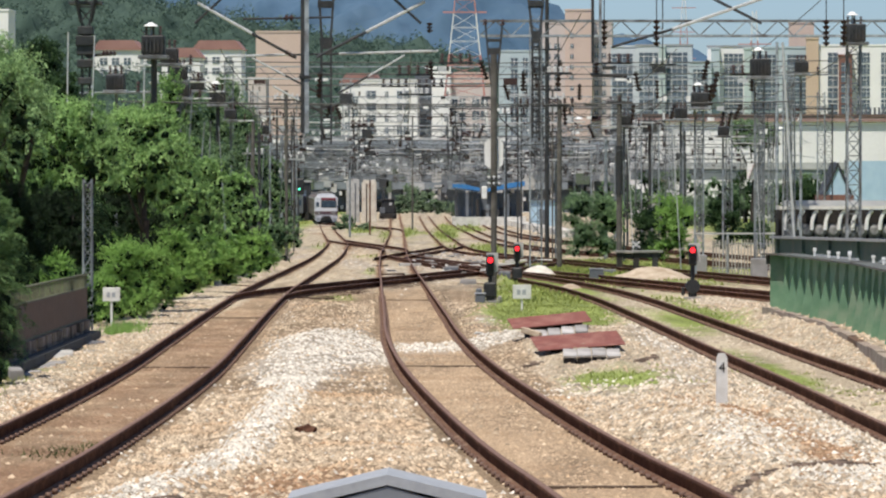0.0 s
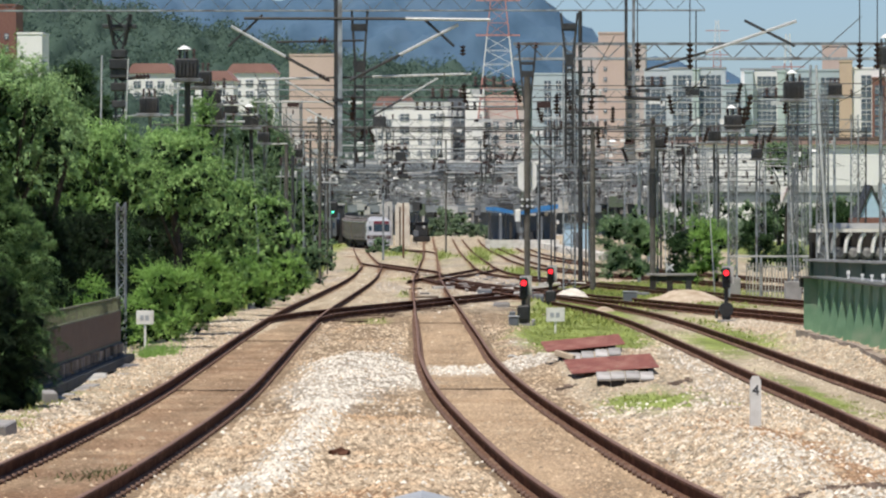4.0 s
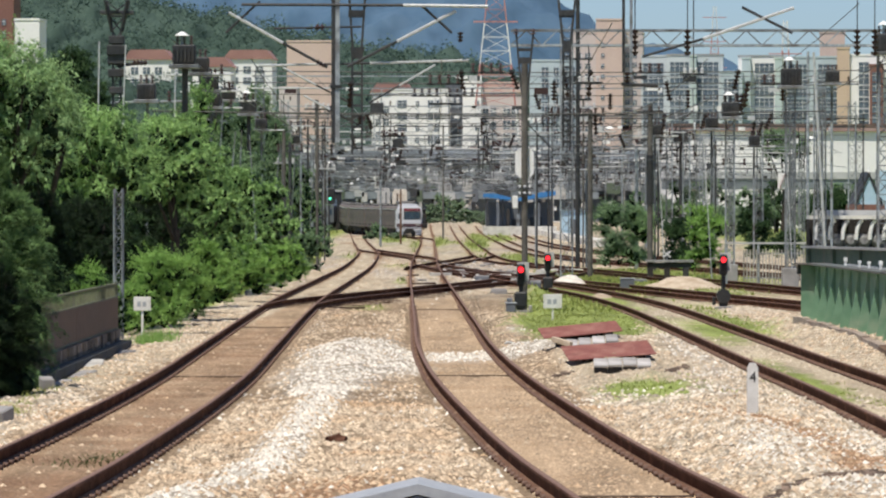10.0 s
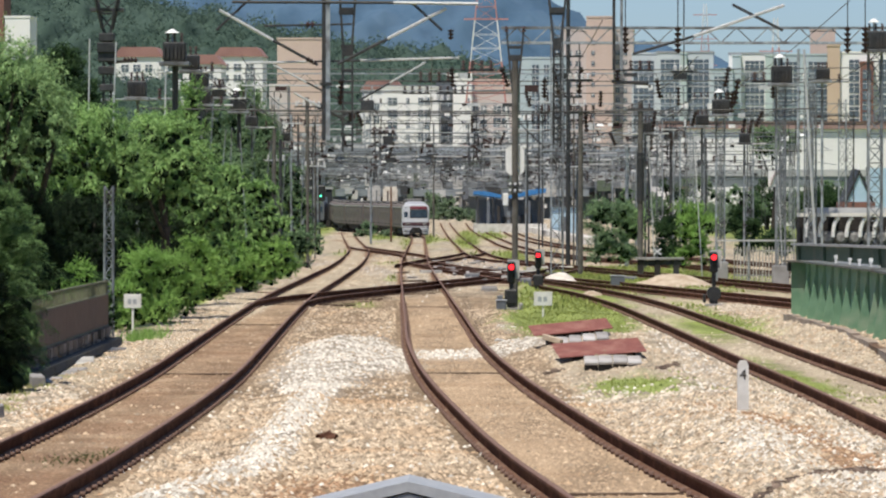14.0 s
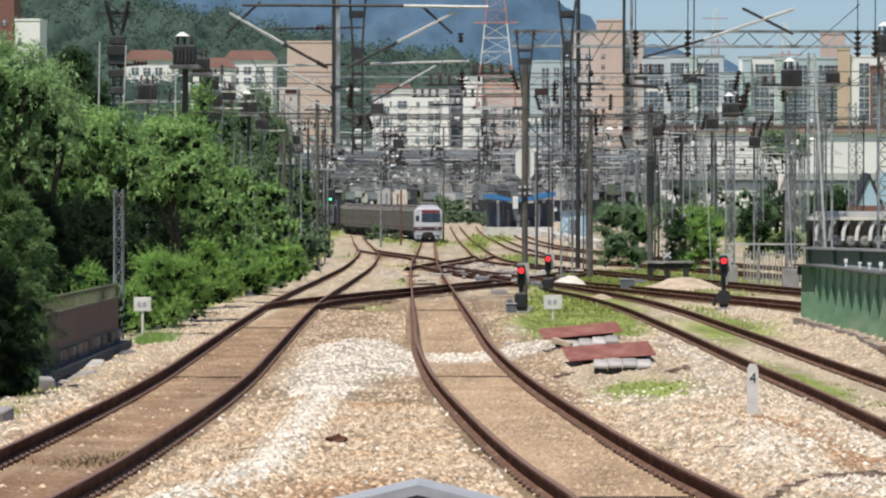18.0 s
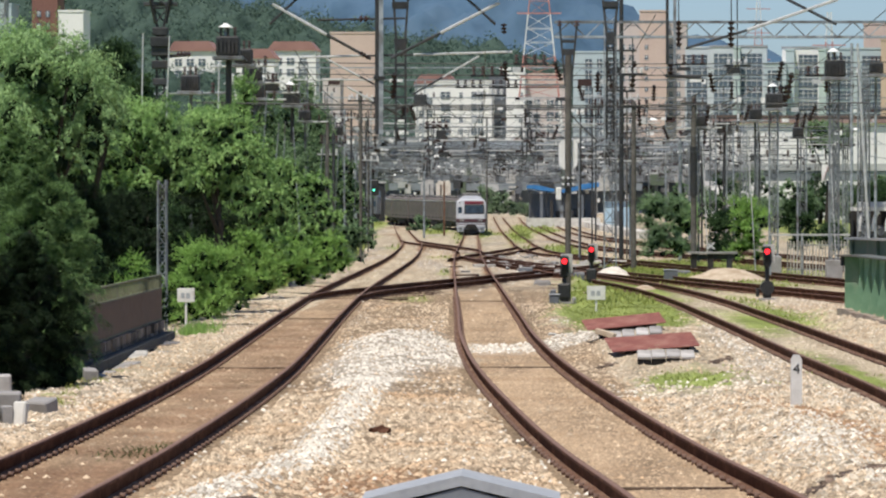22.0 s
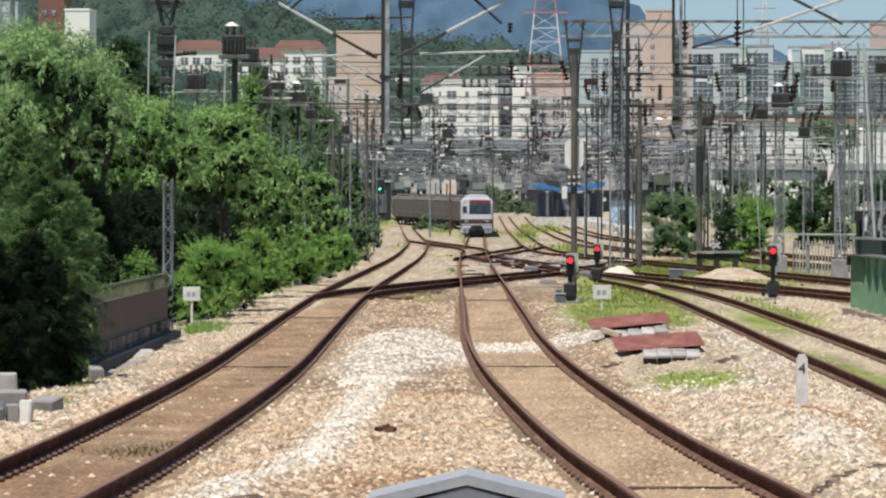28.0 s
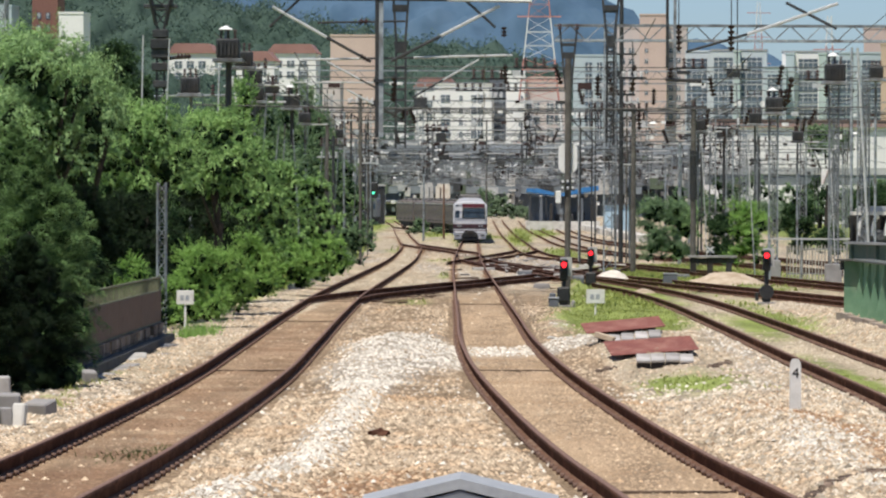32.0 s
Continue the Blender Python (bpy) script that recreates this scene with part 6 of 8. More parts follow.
tube(e1, "bracket_tube", (-5.09, P1Y + 0.2, 7.83), (-3.55, P1Y + 0.2, 7.86), 0.035, M_STEELD)
tube(e1, "bracket_tube", (-3.55, P1Y + 0.2, 7.86), (-0.17, P1Y + 0.2, 7.96), 0.042, M_PALE)
tube(e1, "spacer_tube", (-6.83, P1Y, 9.04), (-3.84, P1Y, 9.1), 0.035, M_STEELD)
insulator(e1, (-5.42, P1Y, 9.08), (-5.09, P1Y, 9.08), 0.12, 2)
insulator(e1, (-5.38, P1Y, 7.92), (-5.06, P1Y, 7.75), 0.10, 3)
tube(e1, "brace_tube", (-1.81, P1Y, 9.85), (-0.75, P1Y, 8.89), 0.045, M_STEELD)
tube(e1, "brace_tube", (-8.47, P1Y, 8.89), (-7.31, P1Y, 9.97), 0.04, M_STEELD)
for pa, pb in ((-0.46, 8.92), (5.23, 7.54)):
    insulator(e1, (pa, P1Y, pb), (pa, P1Y, pb - 0.35), 0.12, 3)
for dx_ in (-0.12, 0.14):
    part("drop_post", B(5.23 + dx_ - 0.05, 5.23 + dx_ + 0.05, P1Y - 0.06, P1Y + 0.06, 7.54, 11.2), M_STEELD if dx_ < 0 else M_STEEL, e1)
tube(e1, "stay_tube", (5.75, P1Y, 8.08), (7.83, P1Y, 8.69), 0.045, M_STEELD)
tube(e1, "stay_tube", (7.83, P1Y, 8.69), (10.92, P1Y, 9.75), 0.055, M_PALE)
tube(e1, "brace_tube", (9.15, P1Y, 9.77), (10.88, P1Y, 8.89), 0.05, M_STEELD)
tube(e1, "bracket_tube", (5.04, P1Y, 7.15), (6.29, P1Y, 7.07), 0.06, M_STEELD)
for px_ in (5.5, 7.29, 13.08, 13.68):
    insulator(e1, (px_, P1Y, 9.02), (px_, P1Y, 8.11), 0.13, 5)
    tube(e1, "hanger", (px_, P1Y, 9), (px_, P1Y, 11.3), 0.02, M_STEELD, 5)

part("top_bar", R((-7.93, P1Y - 0.1, 9.85), (-2.41, P1Y - 0.1, 9.83), 0.05, 8), M_STEELD, e1)
part("top_bar", R((-2.41, P1Y - 0.1, 9.83), (0.48, P1Y - 0.1, 9.79), 0.055, 8), M_PALE, e1)
# second row
P2Y = 205.0
e2 = portal(P2Y, 1.97, 19.9, 10.27, "galvanised lattice portal spanning the yard", 0.64, drops=(), posts=(19.6, 3.96), chord=0.10)
v_post(e2, 3.96, P2Y - 0.3, 11.9, 9.7, 5.6, 0.72, 0.30, M_STEELD)
part("head_plate", B(3.62, 4.29, P2Y - 0.4, P2Y - 0.25, 11.21, 11.45), M_STEELD, e2)
e3 = thing("catenary_portal", 0, 0, 0, "dark tapering drop post with crossed bracket arms", "catenary portal", "catenary portals")
truss(e3, -23, 10, 210, 12.6, 0.7, M_STEEL)
lattice_column(e3, -22.6, 210, 13.0, 0.55)
v_post(e3, -5.1, 210, 12.3, 9.6, 5.4, 0.70, 0.42, M_STEELD)
part("head_plate", B(-5.48, -4.84, 209.9, 210.1, 11.37, 11.67), M_STEELD, e3)
for (ax, az, bx, bz, mm) in ((-8.35, 9.17, -6.89, 8.4, M_PALE), (-6.89, 8.4, -5.34, 7.59, M_STEELD), (-4.6, 7.61, -3.26, 8.38, M_STEELD), (-3.26, 8.38, -1.68, 9.29, M_PALE), (-7.44, 7.94, -6.28, 7.32, M_PALE), (-6.28, 7.32, -4.99, 6.63, M_STEELD)):
    tube(e3, "stay_tube", (ax, 210, az), (bx, 210, bz), 0.045, mm)
tube(e3, "bracket_tube", (-9.73, 210, 8.26), (-5.9, 210, 8.26), 0.035, M_PALE)
tube(e3, "bracket_tube", (-4.55, 210, 8.01), (1.88, 210, 8.06), 0.035, M_STEEL)
insulator(e3, (-4.99, 210, 7.07), (-4.99, 210, 6.68), 0.12, 4)

for x_, y_, z_, n_, top_ in ((4.9, 204.75, 8.38, 4, 9.95), (-1.2, 210.0, 7.6, 5, 8.05), (9.6, 210.0, 8.9, 4, 12.25)):
    e = thing("insulator_rack", x_, y_, z_, "dark bar carrying a row of white insulators", "insulator", "insulator racks")
    part("bar", B(-0.25 * n_ / 2 - 0.1, 0.25 * n_ / 2 + 0.1, -0.05, 0.05, -0.07, 0.02), M_STEELD, e)
    part("hanger", R((0, 0, 0), (0, 0, top_ - z_ + 0.04), 0.03, 6), M_STEELD, e)
    for q in range(n_):
        xx = 0.25 * (q - (n_ - 1) / 2)
        insulator(e, (xx, 0, 0.02), (xx, 0, 0.26), 0.10, 3, M_INSULW)

# rows farther off, each with its own span and height
portal(258, -11.5, 18.5, 9.9, "lattice portal over the junction", drops=((-5.2, 6.2, (-1, 1)), (4.9, 6.2, (-1, 1)), (12.0, 6.2, (-1,))), wcol=0.45)
portal(305, -12.0, 24.0, 9.4, "lattice portal over the junction", drops=((-5.5, 6.0, (-1, 1)), (1.0, 6.0, (-1, 1)), (8.0, 6.0, (1,))), wcol=0.45)
portal(350, -13.5, 23.0, 9.0, "lattice portal over the yard", drops=((-6.0, 5.9, (-1, 1)), (0.5, 5.9, (-1, 1)), (7.5, 5.9, (-1, 1))))
portal(392, -14.5, 27.0, 8.8, "lattice portal over the yard", drops=((-7.0, 5.8, (-1, 1)), (1.5, 5.8, (1,)), (9.0, 5.8, (-1, 1)), (16.0, 5.8, (-1, 1))))
portal(440, -16.0, 30.0, 8.6, "far lattice portal over the yard", drops=((-8.0, 5.8, (-1, 1)), (-1.5, 5.8, (-1, 1)), (5.5, 5.8, (-1, 1)), (14.0, 5.8, (1,))))
portal(490, -18.0, 33.0, 8.5, "far lattice portal over the yard", drops=((-9.0, 5.8, (-1, 1)), (-1.0, 5.8, (-1, 1)), (8.0, 5.8, (-1, 1)), (18.0, 5.8, (1,))))
portal(545, -19.5, 36.0, 8.4, "far lattice portal over the yard", drops=((-9.5, 5.8, (-1, 1)), (0.5, 5.8, (-1, 1)), (11.0, 5.8, (-1, 1)), (21.0, 5.8, (-1,))))
portal(605, -22.0, 40.0, 8.2, "far lattice portal near the station", drops=((-11.5, 5.8, (-1, 1)), (-2.5, 5.8, (-1, 1)), (6.0, 5.8, (-1, 1)), (16.0, 5.8, (1,))))
portal(670, -25.0, 44.0, 8.1, "far lattice portal near the station", drops=((-13.0, 5.8, (-1, 1)), (-3.5, 5.8, (-1, 1)), (7.0, 5.8, (-1, 1)), (20.0, 5.8, (1,))))
portal(740, -28.0, 48.0, 8.0, "distant lattice portal by the station", drops=((-14.0, 5.8, (-1, 1)), (-3.0, 5.8, (-1, 1)), (10.0, 5.8, (-1, 1)), (24.0, 5.8, (1,))))
portal(820, -32.0, 52.0, 7.9, "distant lattice portal by the station", drops=((-16.0, 5.8, (-1, 1)), (-4.0, 5.8, (-1, 1)), (12.0, 5.8, (-1, 1))))


for k, y_ in enumerate((325, 372, 415, 463, 518, 575, 640, 705, 780, 860, 900, 945, 990, 1040)):
    rng_ = np.random.default_rng(900 + k)
    xa, xb = -10 - 0.017 * y_ - rng_.uniform(0, 4), 12 + 0.045 * y_ - rng_.uniform(0, 12)
    nd = 6
    dr = [(xa + (xb - xa) * (q + rng_.uniform(0.2, 0.8)) / nd, 5.7 + rng_.uniform(0, 0.6), ((-1, 1), (1,), (-1,))[int(rng_.integers(3))]) for q in range(nd)]
    portal(y_, xa, xb, rng_.uniform(7.6, 9.8), "weathered lattice portal far over the yard", 0.55, dr, material=M_STEEL if k % 3 else M_STEELD, chord=0.07)


def single_pole(px, y, top, r, material, label, arms=(), r2=None, name="catenary_pole"):
    z0 = gz(px, y) - 0.3
    e = thing(name, px, y, 0, label, "pole", "trackside poles")
    part("shaft", R((0, 0, z0), (0, 0, top), r, 12, r2 or r * 0.8), material, e)
    for k, (z, w, t) in enumerate(arms):
        part("crossarm", B(-w / 2, w / 2, -0.16, -0.08, z - t / 2, z + t / 2), M_STEELD, e)
        n = max(2, int(w / 0.35))
        for i in range(n):
            xx = -w / 2 + w * (i + 0.5) / n
            insulator(e, (xx, -0.12, z + t / 2), (xx, -0.12, z + t / 2 + 0.22), 0.06, 3, M_INSULW if k % 2 else M_INSUL)
    return e


# the pole with the oblong white disc
PX, PY = 1.51, 142.62
pole = single_pole(PX, PY, 7.14, 0.085, M_CONCPOLE, "stained concrete pole with a white oblong plate and forked head", r2=0.10)
pole.matrix_basis = pose(PX, PY, 0)
for s in (-1, 1):
    part("fork_leg", flat(bmesh.new(), (s * 0.08, 0, 6.23), (s * 0.26, 0, 8.1), 0.06, 0.06), M_STEELD, pole)
    insulator(pole, (s * 0.26, 0, 8), (s * 0.26, 0, 8.18), 0.09, 2)
part("fork_bar", B(-0.22, 0.22, -0.05, 0.05, 7.51, 7.6), M_STEELD, pole)
part("fork_plate", B(-0.18, 0.18, -0.04, 0.04, 7.14, 7.33), M_STEELD, pole)
b = bmesh.new()
c = [(0.28 * max(-1, min(1, 1.35 * math.cos(a))), 4.2 + 0.47 * math.sin(a)) for a in [2 * math.pi * k / 24 for k in range(24)]]
prism(b, c, 0.10, 0.13)
part("oblong_plate", b, M_WHITE, pole, "white oblong plate")
part("plate_bracket", B(-0.02, 0.02, 0.085, 0.105, 3.72, 4.64), M_STEELD, pole)
for zz, ww in ((3.44, 0.5), (3.25, 0.42)):
    part("crossarm", B(-ww / 2, ww / 2, -0.16, -0.09, zz - 0.03, zz + 0.03), M_STEELD, pole)
    for i in range(3):
        insulator(pole, (-0.15 + 0.15 * i, -0.12, zz), (-0.15 + 0.15 * i, -0.12, zz + 0.10), 0.05, 2, M_INSULW)
part("junction_box", B(-0.36, -0.20, -0.1, 0.1, 2.85, 3.22, 0.02), M_WHITE, pole)
tube(pole, "guy_wire", (0.05, 0, 5.39), (0.9, 0.3, 4.55), 0.02, M_STEELD)

single_pole(5.54, 256.02, 14.34, 0.13, M_STEELD, "tall dark steel catenary pole", ((8.92, 1.5, 0.1), (11.08, 1.6, 0.1)))
single_pole(5.42, 223.68, 7.64, 0.13, M_CONCPOLE, "dark stained concrete pole", ((7.43, 0.9, 0.1),))
p95 = single_pole(8.04, 219.07, 7.78, 0.14, M_CONCPOLE, "stained concrete pole with a dark upper casing", ((7.42, 1.2, 0.12),))
part("dark_casing", R((0, 0, 3.22), (0, 0, 5.46), 0.165, 12), M_STEELD, p95, "dark casing")
for px_, y_, top_, m_, lab_ in ((20.86, 300, 13.02, M_STEEL, "grey galvanised tubular steel pole"), (8.81, 260, 6.42, M_STEEL, "grey galvanised tubular steel pole"), (-9.49, 240, 6.96, M_CONCPOLE, "weathered slim grey concrete pole"), (-11.1, 330, 7.66, M_STEEL, "grey galvanised tubular steel pole"), (-3.56, 560, 13.57, M_CONCPOLE, "concrete pole behind the junction"), (-7.6, 500, 5.7, M_FOOT, "thin rusty pole between the tracks"), (-9.12, 470, 9.3, M_STEEL, "galvanised pole before the train line")):
    single_pole(px_, y_, top_, 0.11, m_, lab_)
# lattice masts of the yard
for px_, y_, top_, w_ in ((11.59, 262, 7.37, 0.4), (12.21, 300, 8.61, 0.4), (19.64, 330, 9.6, 0.45), (18.84, 260, 9.93, 0.42)):
    e = thing("lattice_mast", px_, y_, 0, "galvanised lattice mast in the yard", "mast", "lattice masts")
    lattice(e, 0, 0, gz(px_, y_) - 0.3, top_, w_, w_ * 0.85, M_STEEL, 0.05, w_ * 1.2)


def transformer(x, y, z, w, label, lamp=True, pole=True):
    """A dark transformer tank on a platform, with bushings and a white lamp cap."""
    e = thing("pole_transformer", x, y, z, label, "transformer", "pole transformers")
    zb = gz(x, y) - z - 0.3
    if pole:
        part("pole", R((0, 0.3, zb), (0, 0.3, 0.2), 0.10 if w > 0.65 else 0.06, 10), M_STEELD if w > 0.65 else M_STEEL, e)
    else:
        wm = 0.52 if w > 0.8 else 0.36
        part("plinth", B(-0.32, 0.32, 0.05, 0.65, zb, zb + 1.15, 0.03), M_SLAB, e)
        lattice(e, 0, 0.35, zb, 0.1, wm, wm, M_STEEL, 0.05 if w < 0.8 else 0.075, wm * 1.1)
    part("platform", B(-w * 0.65, w * 0.65, -0.4, 0.4, -0.12, 0, 0.01), M_STEEL, e)
    t = part("tank", B(-w / 2, w / 2, -0.35, 0.3, 0, w * 0.85, 0.04), M_STEELD, e, "dark tank")
    for i in range(6):
        xx = -w / 2 + w * (i + 0.5) / 6
        part("cooling_fin", B(xx - 0.02, xx + 0.02, -0.42, -0.34, 0.1, w * 0.7), M_STEELD, t)
    for i in range(3):
        xx = -w * 0.3 + i * w * 0.3
        insulator(e, (xx, 0, w * 0.85), (xx, 0, w * 0.85 + 0.3), 0.07, 4)
    if lamp:
        part("lamp_post", R((-w * 0.1, -0.1, w * 0.8), (-w * 0.1, -0.1, w * 1.25), 0.04, 8), M_STEEL, e)
        part("lamp_cap", R((-w * 0.1, -0.1, w * 1.25), (-w * 0.1, -0.1, w * 1.42), 0.24, 12, 0.05), M_WHITE, e, "white lamp cap")
    return e


transformer(-9.04, 150, 7.35, 0.72, "dark pole-mounted transformer with a white lamp cap")
transformer(-10.73, 200, 6.69, 0.72, "dark pole-mounted transformer above the trees")
transformer(-10.8, 230, 7.59, 0.78, "dark pole-mounted transformer above the trees")
transformer(-12.67, 300, 7.72, 0.78, "dark pole-mounted transformer above the trees", False)
transformer(10.68, 200, 6.81, 0.72, "dark pole-mounted transformer in the yard", pole=False)
transformer(12.21, 185, 7.68, 0.78, "dark pole-mounted transformer in the yard", pole=False)
transformer(16.27, 190, 9.16, 0.85, "grey pole-mounted transformer on a lattice mast", pole=False)
transformer(14.21, 330, 7.86, 1.0, "dark pole-mounted transformer in the yard", False)
# dark tapering lattice head on the west side
ew = thing("lattice_mast", -11.15, 150, 0, "dark lattice mast with a flared head and insulators", "mast", "lattice masts")
lattice(ew, 0, 0, 3.0, 8.38, 0.24, 0.24, M_STEELD, 0.05, 0.4)
lattice(ew, 0, 0, 8.38, 9.35, 0.30, 0.70, M_STEELD, 0.07, 0.5)
part("head_box", B(-0.28, 0.28, -0.2, 0.2, 7.35, 7.71, 0.03), M_STEELD, ew)
tube(ew, "arm", (0, 0, 7.32), (0.9, 0, 7.41), 0.05, M_STEELD)
insulator(ew, (0.5, 0, 7.41), (0.95, 0, 7.41), 0.10, 4)
part("foot", R((0, 0, -0.5), (0, 0, 3.05), 0.15, 10), M_CONCPOLE, ew)
part("head_plate", B(-0.52, 0.52, -0.25, 0.25, 8.92, 9.03, 0.01), M_STEELD, ew)
for z0_, z1_, w_ in ((7.99, 8.24, 0.24), (7.64, 7.95, 0.30), (6.96, 7.21, 0.26), (6.44, 6.65, 0.22)):
    part("switch_box", B(-w_, w_, -0.28, 0.2, z0_, z1_, 0.02), M_STEELD, ew)
for px_, y_, z_ in ((-10.42, 190, 7.66), (-10.6, 195, 7.11), (-9.68, 170, 7.72), (-10.98, 215, 7.89), (-11.06, 250, 7.24), (-10.94, 280, 6.39), (-11.08, 300, 7.26), (-10.9, 160, 6.51), (11.89, 240, 7.1), (9.44, 250, 6.94), (16.41, 220, 8.79), (15.76, 270, 6.72)):
    t_ = transformer(px_, y_, z_, 0.62, "dark switchgear box on a pole above the trees", False)
    tube(t_, "arm", (-1.2, 0, -0.1), (1.2, 0, -0.06), 0.04, M_PALE if int(y_) % 4 else M_STEEL)
    insulator(t_, (0.75, 0, -0.06), (0.75, 0, 0.3), 0.08, 3)
    insulator(t_, (-0.85, 0, -0.06), (-0.85, 0, 0.3), 0.08, 3, M_INSULW)
# slim pale poles leaning among the western trees
for a, b_, y_ in ((-10.92, -11.04, 140), (-10.51, -10.82, 145), (-8.39, -8.51, 135), (-9.45, -9.62, 176), (-9.2, -9.3, 187), (-9.05, -8.9, 199), (-9.75, -9.95, 190), (-9.0, -9.25, 214), (-9.3, -9.15, 238), (-9.7, -9.85, 255), (-9.55, -9.4, 268), (-9.95, -10.1, 292), (14.14, 14.73, 200), (9.2, 9.54, 240), (10.27, 10.67, 215), (12.32, 12.65, 190)):
    e = thing("slim_pole", 0, 0, 0, "slim grey leaning pole or guy tube", "pole", "slim leaning poles")
    top = 2.5 + {140: 5.2, 145: 5.3, 135: 4.1, 200: 7.0}.get(y_, (3.9, 3.5, 4.4)[int(y_) % 3] if a < 0 else 3.9 if y_ > 200 else 3.4)
    part("shaft", R((b_, y_, gz(b_, y_) - 0.2), (a + (0 if y_ < 160 or a > 0 else 1.6 * (a - b_)), y_, top), 0.055 if y_ == 200 else 0.022, 8), M_PALE if y_ < 160 or a > 0 else M_STEEL, e)

# contact and messenger wires along each track
for key, y0, y1 in (("west", 100, 880), ("main", 100, 880), ("east", 100, 270), ("yard_a", 150, 790), ("yard_b", 170, 790), ("yard_c", 220, 690)):
    sup = [y for y in (110, 164, 210, 258, 305, 350, 392, 440, 490, 545, 605, 670, 740, 820) if y0 - 1 <= y <= y1]
    for zc, r, nm, lab, sag in ((5.25, 0.012, "contact_wire", "taut copper contact wire over a track", 0.02), (6.2, 0.010, "messenger_wire", "sagging messenger wire over a track", 0.45)):
        wire(nm, [(float(track_x(key, y)) + (0.15 if i % 2 else -0.15), y, zc + rz_(y)) for i, y in enumerate(sup)], r, lab, sag)
# feeder wires along the poles, high over both sides
for x0, x1, z0, z1 in ((-9.8, -16, 8.6, 9.2), (-9.0, -15, 7.8, 8.5), (4.6, 6.0, 9.2, 9.6), (12.2, 24, 9.9, 10), (13.4, 27, 8.2, 9.0)):
    ys_ = [164, 258, 350, 440, 545, 670]
    wire("feeder_wire", [(x0 + (x1 - x0) * (y - 120) / 550, y, z0 + (z1 - z0) * (y - 120) / 550 + rz_(y)) for y in ys_], 0.016, "weathered feeder wire along the poles", 0.2, 16)
# span wires across
for y_, z_, xa, xb in ((164, 6.22, -11, 12), (210, 9.05, -13, 17), (210, 8.55, -13, 17), (258, 9.27, -11.5, 18.5), (258, 8.21, -11.5, 18.5), (305, 8.71, -12, 24), (305, 7.92, -12, 24), (350, 7.98, -13.5, 23), (392, 7.94, -14.5, 27)):
    wire("span_wire", [(xa, y_, z_), (xb, y_, z_)], 0.03, "steel span wire across the tracks", 0.1)

rng_ = np.random.default_rng(77)
for k in range(70):
    y_ = float(rng_.uniform(240, 520))
    u_ = float(rng_.uniform(0, 1))
    x_ = y_ * (-0.041 + 0.011 * u_ / 0.35 if u_ < 0.35 else 0.012 + 0.061 * (u_ - 0.35) / 0.65)
    z_ = 2.5 + (373 - float(rng_.uniform(150, 300))) * y_ / 8500
    if x_ > 0.034 * y_ and k % 5 < 3:
        continue
    e = thing("line_mast", x_, y_, 0, "slim line mast with insulators on a short arm", "mast", "slim line masts")
    zb = gz(x_, y_)
    part("arm", B(-0.7, 0.7, -0.04, 0.04, z_ - 0.04, z_ + 0.04), M_PALE if k % 3 else M_STEELD, e)
    part("mast", R((0, 0.06, zb - 0.3), (0, 0.06, z_ + 0.5), 0.05 + 0.03 * (k % 3 == 0), 8), (M_STEEL, M_STEELD, M_CONCPOLE, M_STEELD)[k % 4], e)
    if k % 2:
        insulator(e, (-0.6, 0, z_), (-0.6, 0, z_ + 0.4), 0.11, 4)
        insulator(e, (0.6, 0, z_), (0.6, 0, z_ + 0.4), 0.11, 4)
    else:
        for q in range(4):
            insulator(e, (-0.6 + 0.4 * q, 0, z_ + 0.04), (-0.6 + 0.4 * q, 0, z_ + 0.3), 0.08, 3, M_INSULW if k % 4 else M_INSUL)

# dark insulator strings and racks on the span wires
rng_ = np.random.default_rng(78)
for y_, z_, xa, xb in ((210, 9.05, -8, 15), (210, 8.55, -8, 15), (258, 9.27, -9, 17), (258, 8.21, -9, 17), (305, 8.71, -10, 22), (305, 7.92, -10, 22), (350, 7.98, -11, 20)):
    for k in range(7):
        x_ = float(rng_.uniform(xa, xb))
        zz = z_ - 0.09
        if k % 3 == 2:
            e = thing("insulator_rack", x_, y_, zz, "dark bar with four insulators on a span wire", "insulator", "insulator racks")
            part("bar", B(-0.75, 0.75, -0.04, 0.04, -0.06, 0.02), M_STEELD, e)
            for q in range(4):
                insulator(e, (-0.6 + 0.4 * q, 0, 0.0), (-0.6 + 0.4 * q, 0, 0.42), 0.11, 3)
        else:
            e = thing("line_insulator", x_, y_, zz, "dark porcelain insulator string below a span wire", "insulator", "line insulators")
            tilt = float(rng_.uniform(-0.35, 0.35))
            insulator(e, (0, 0, 0.05), (tilt, 0, -0.75 - 0.3 * (k % 2)), 0.15, 5)
            part("clamp", B(-0.08, 0.08, -0.08, 0.08, -0.02, 0.12), M_STEELD, e)


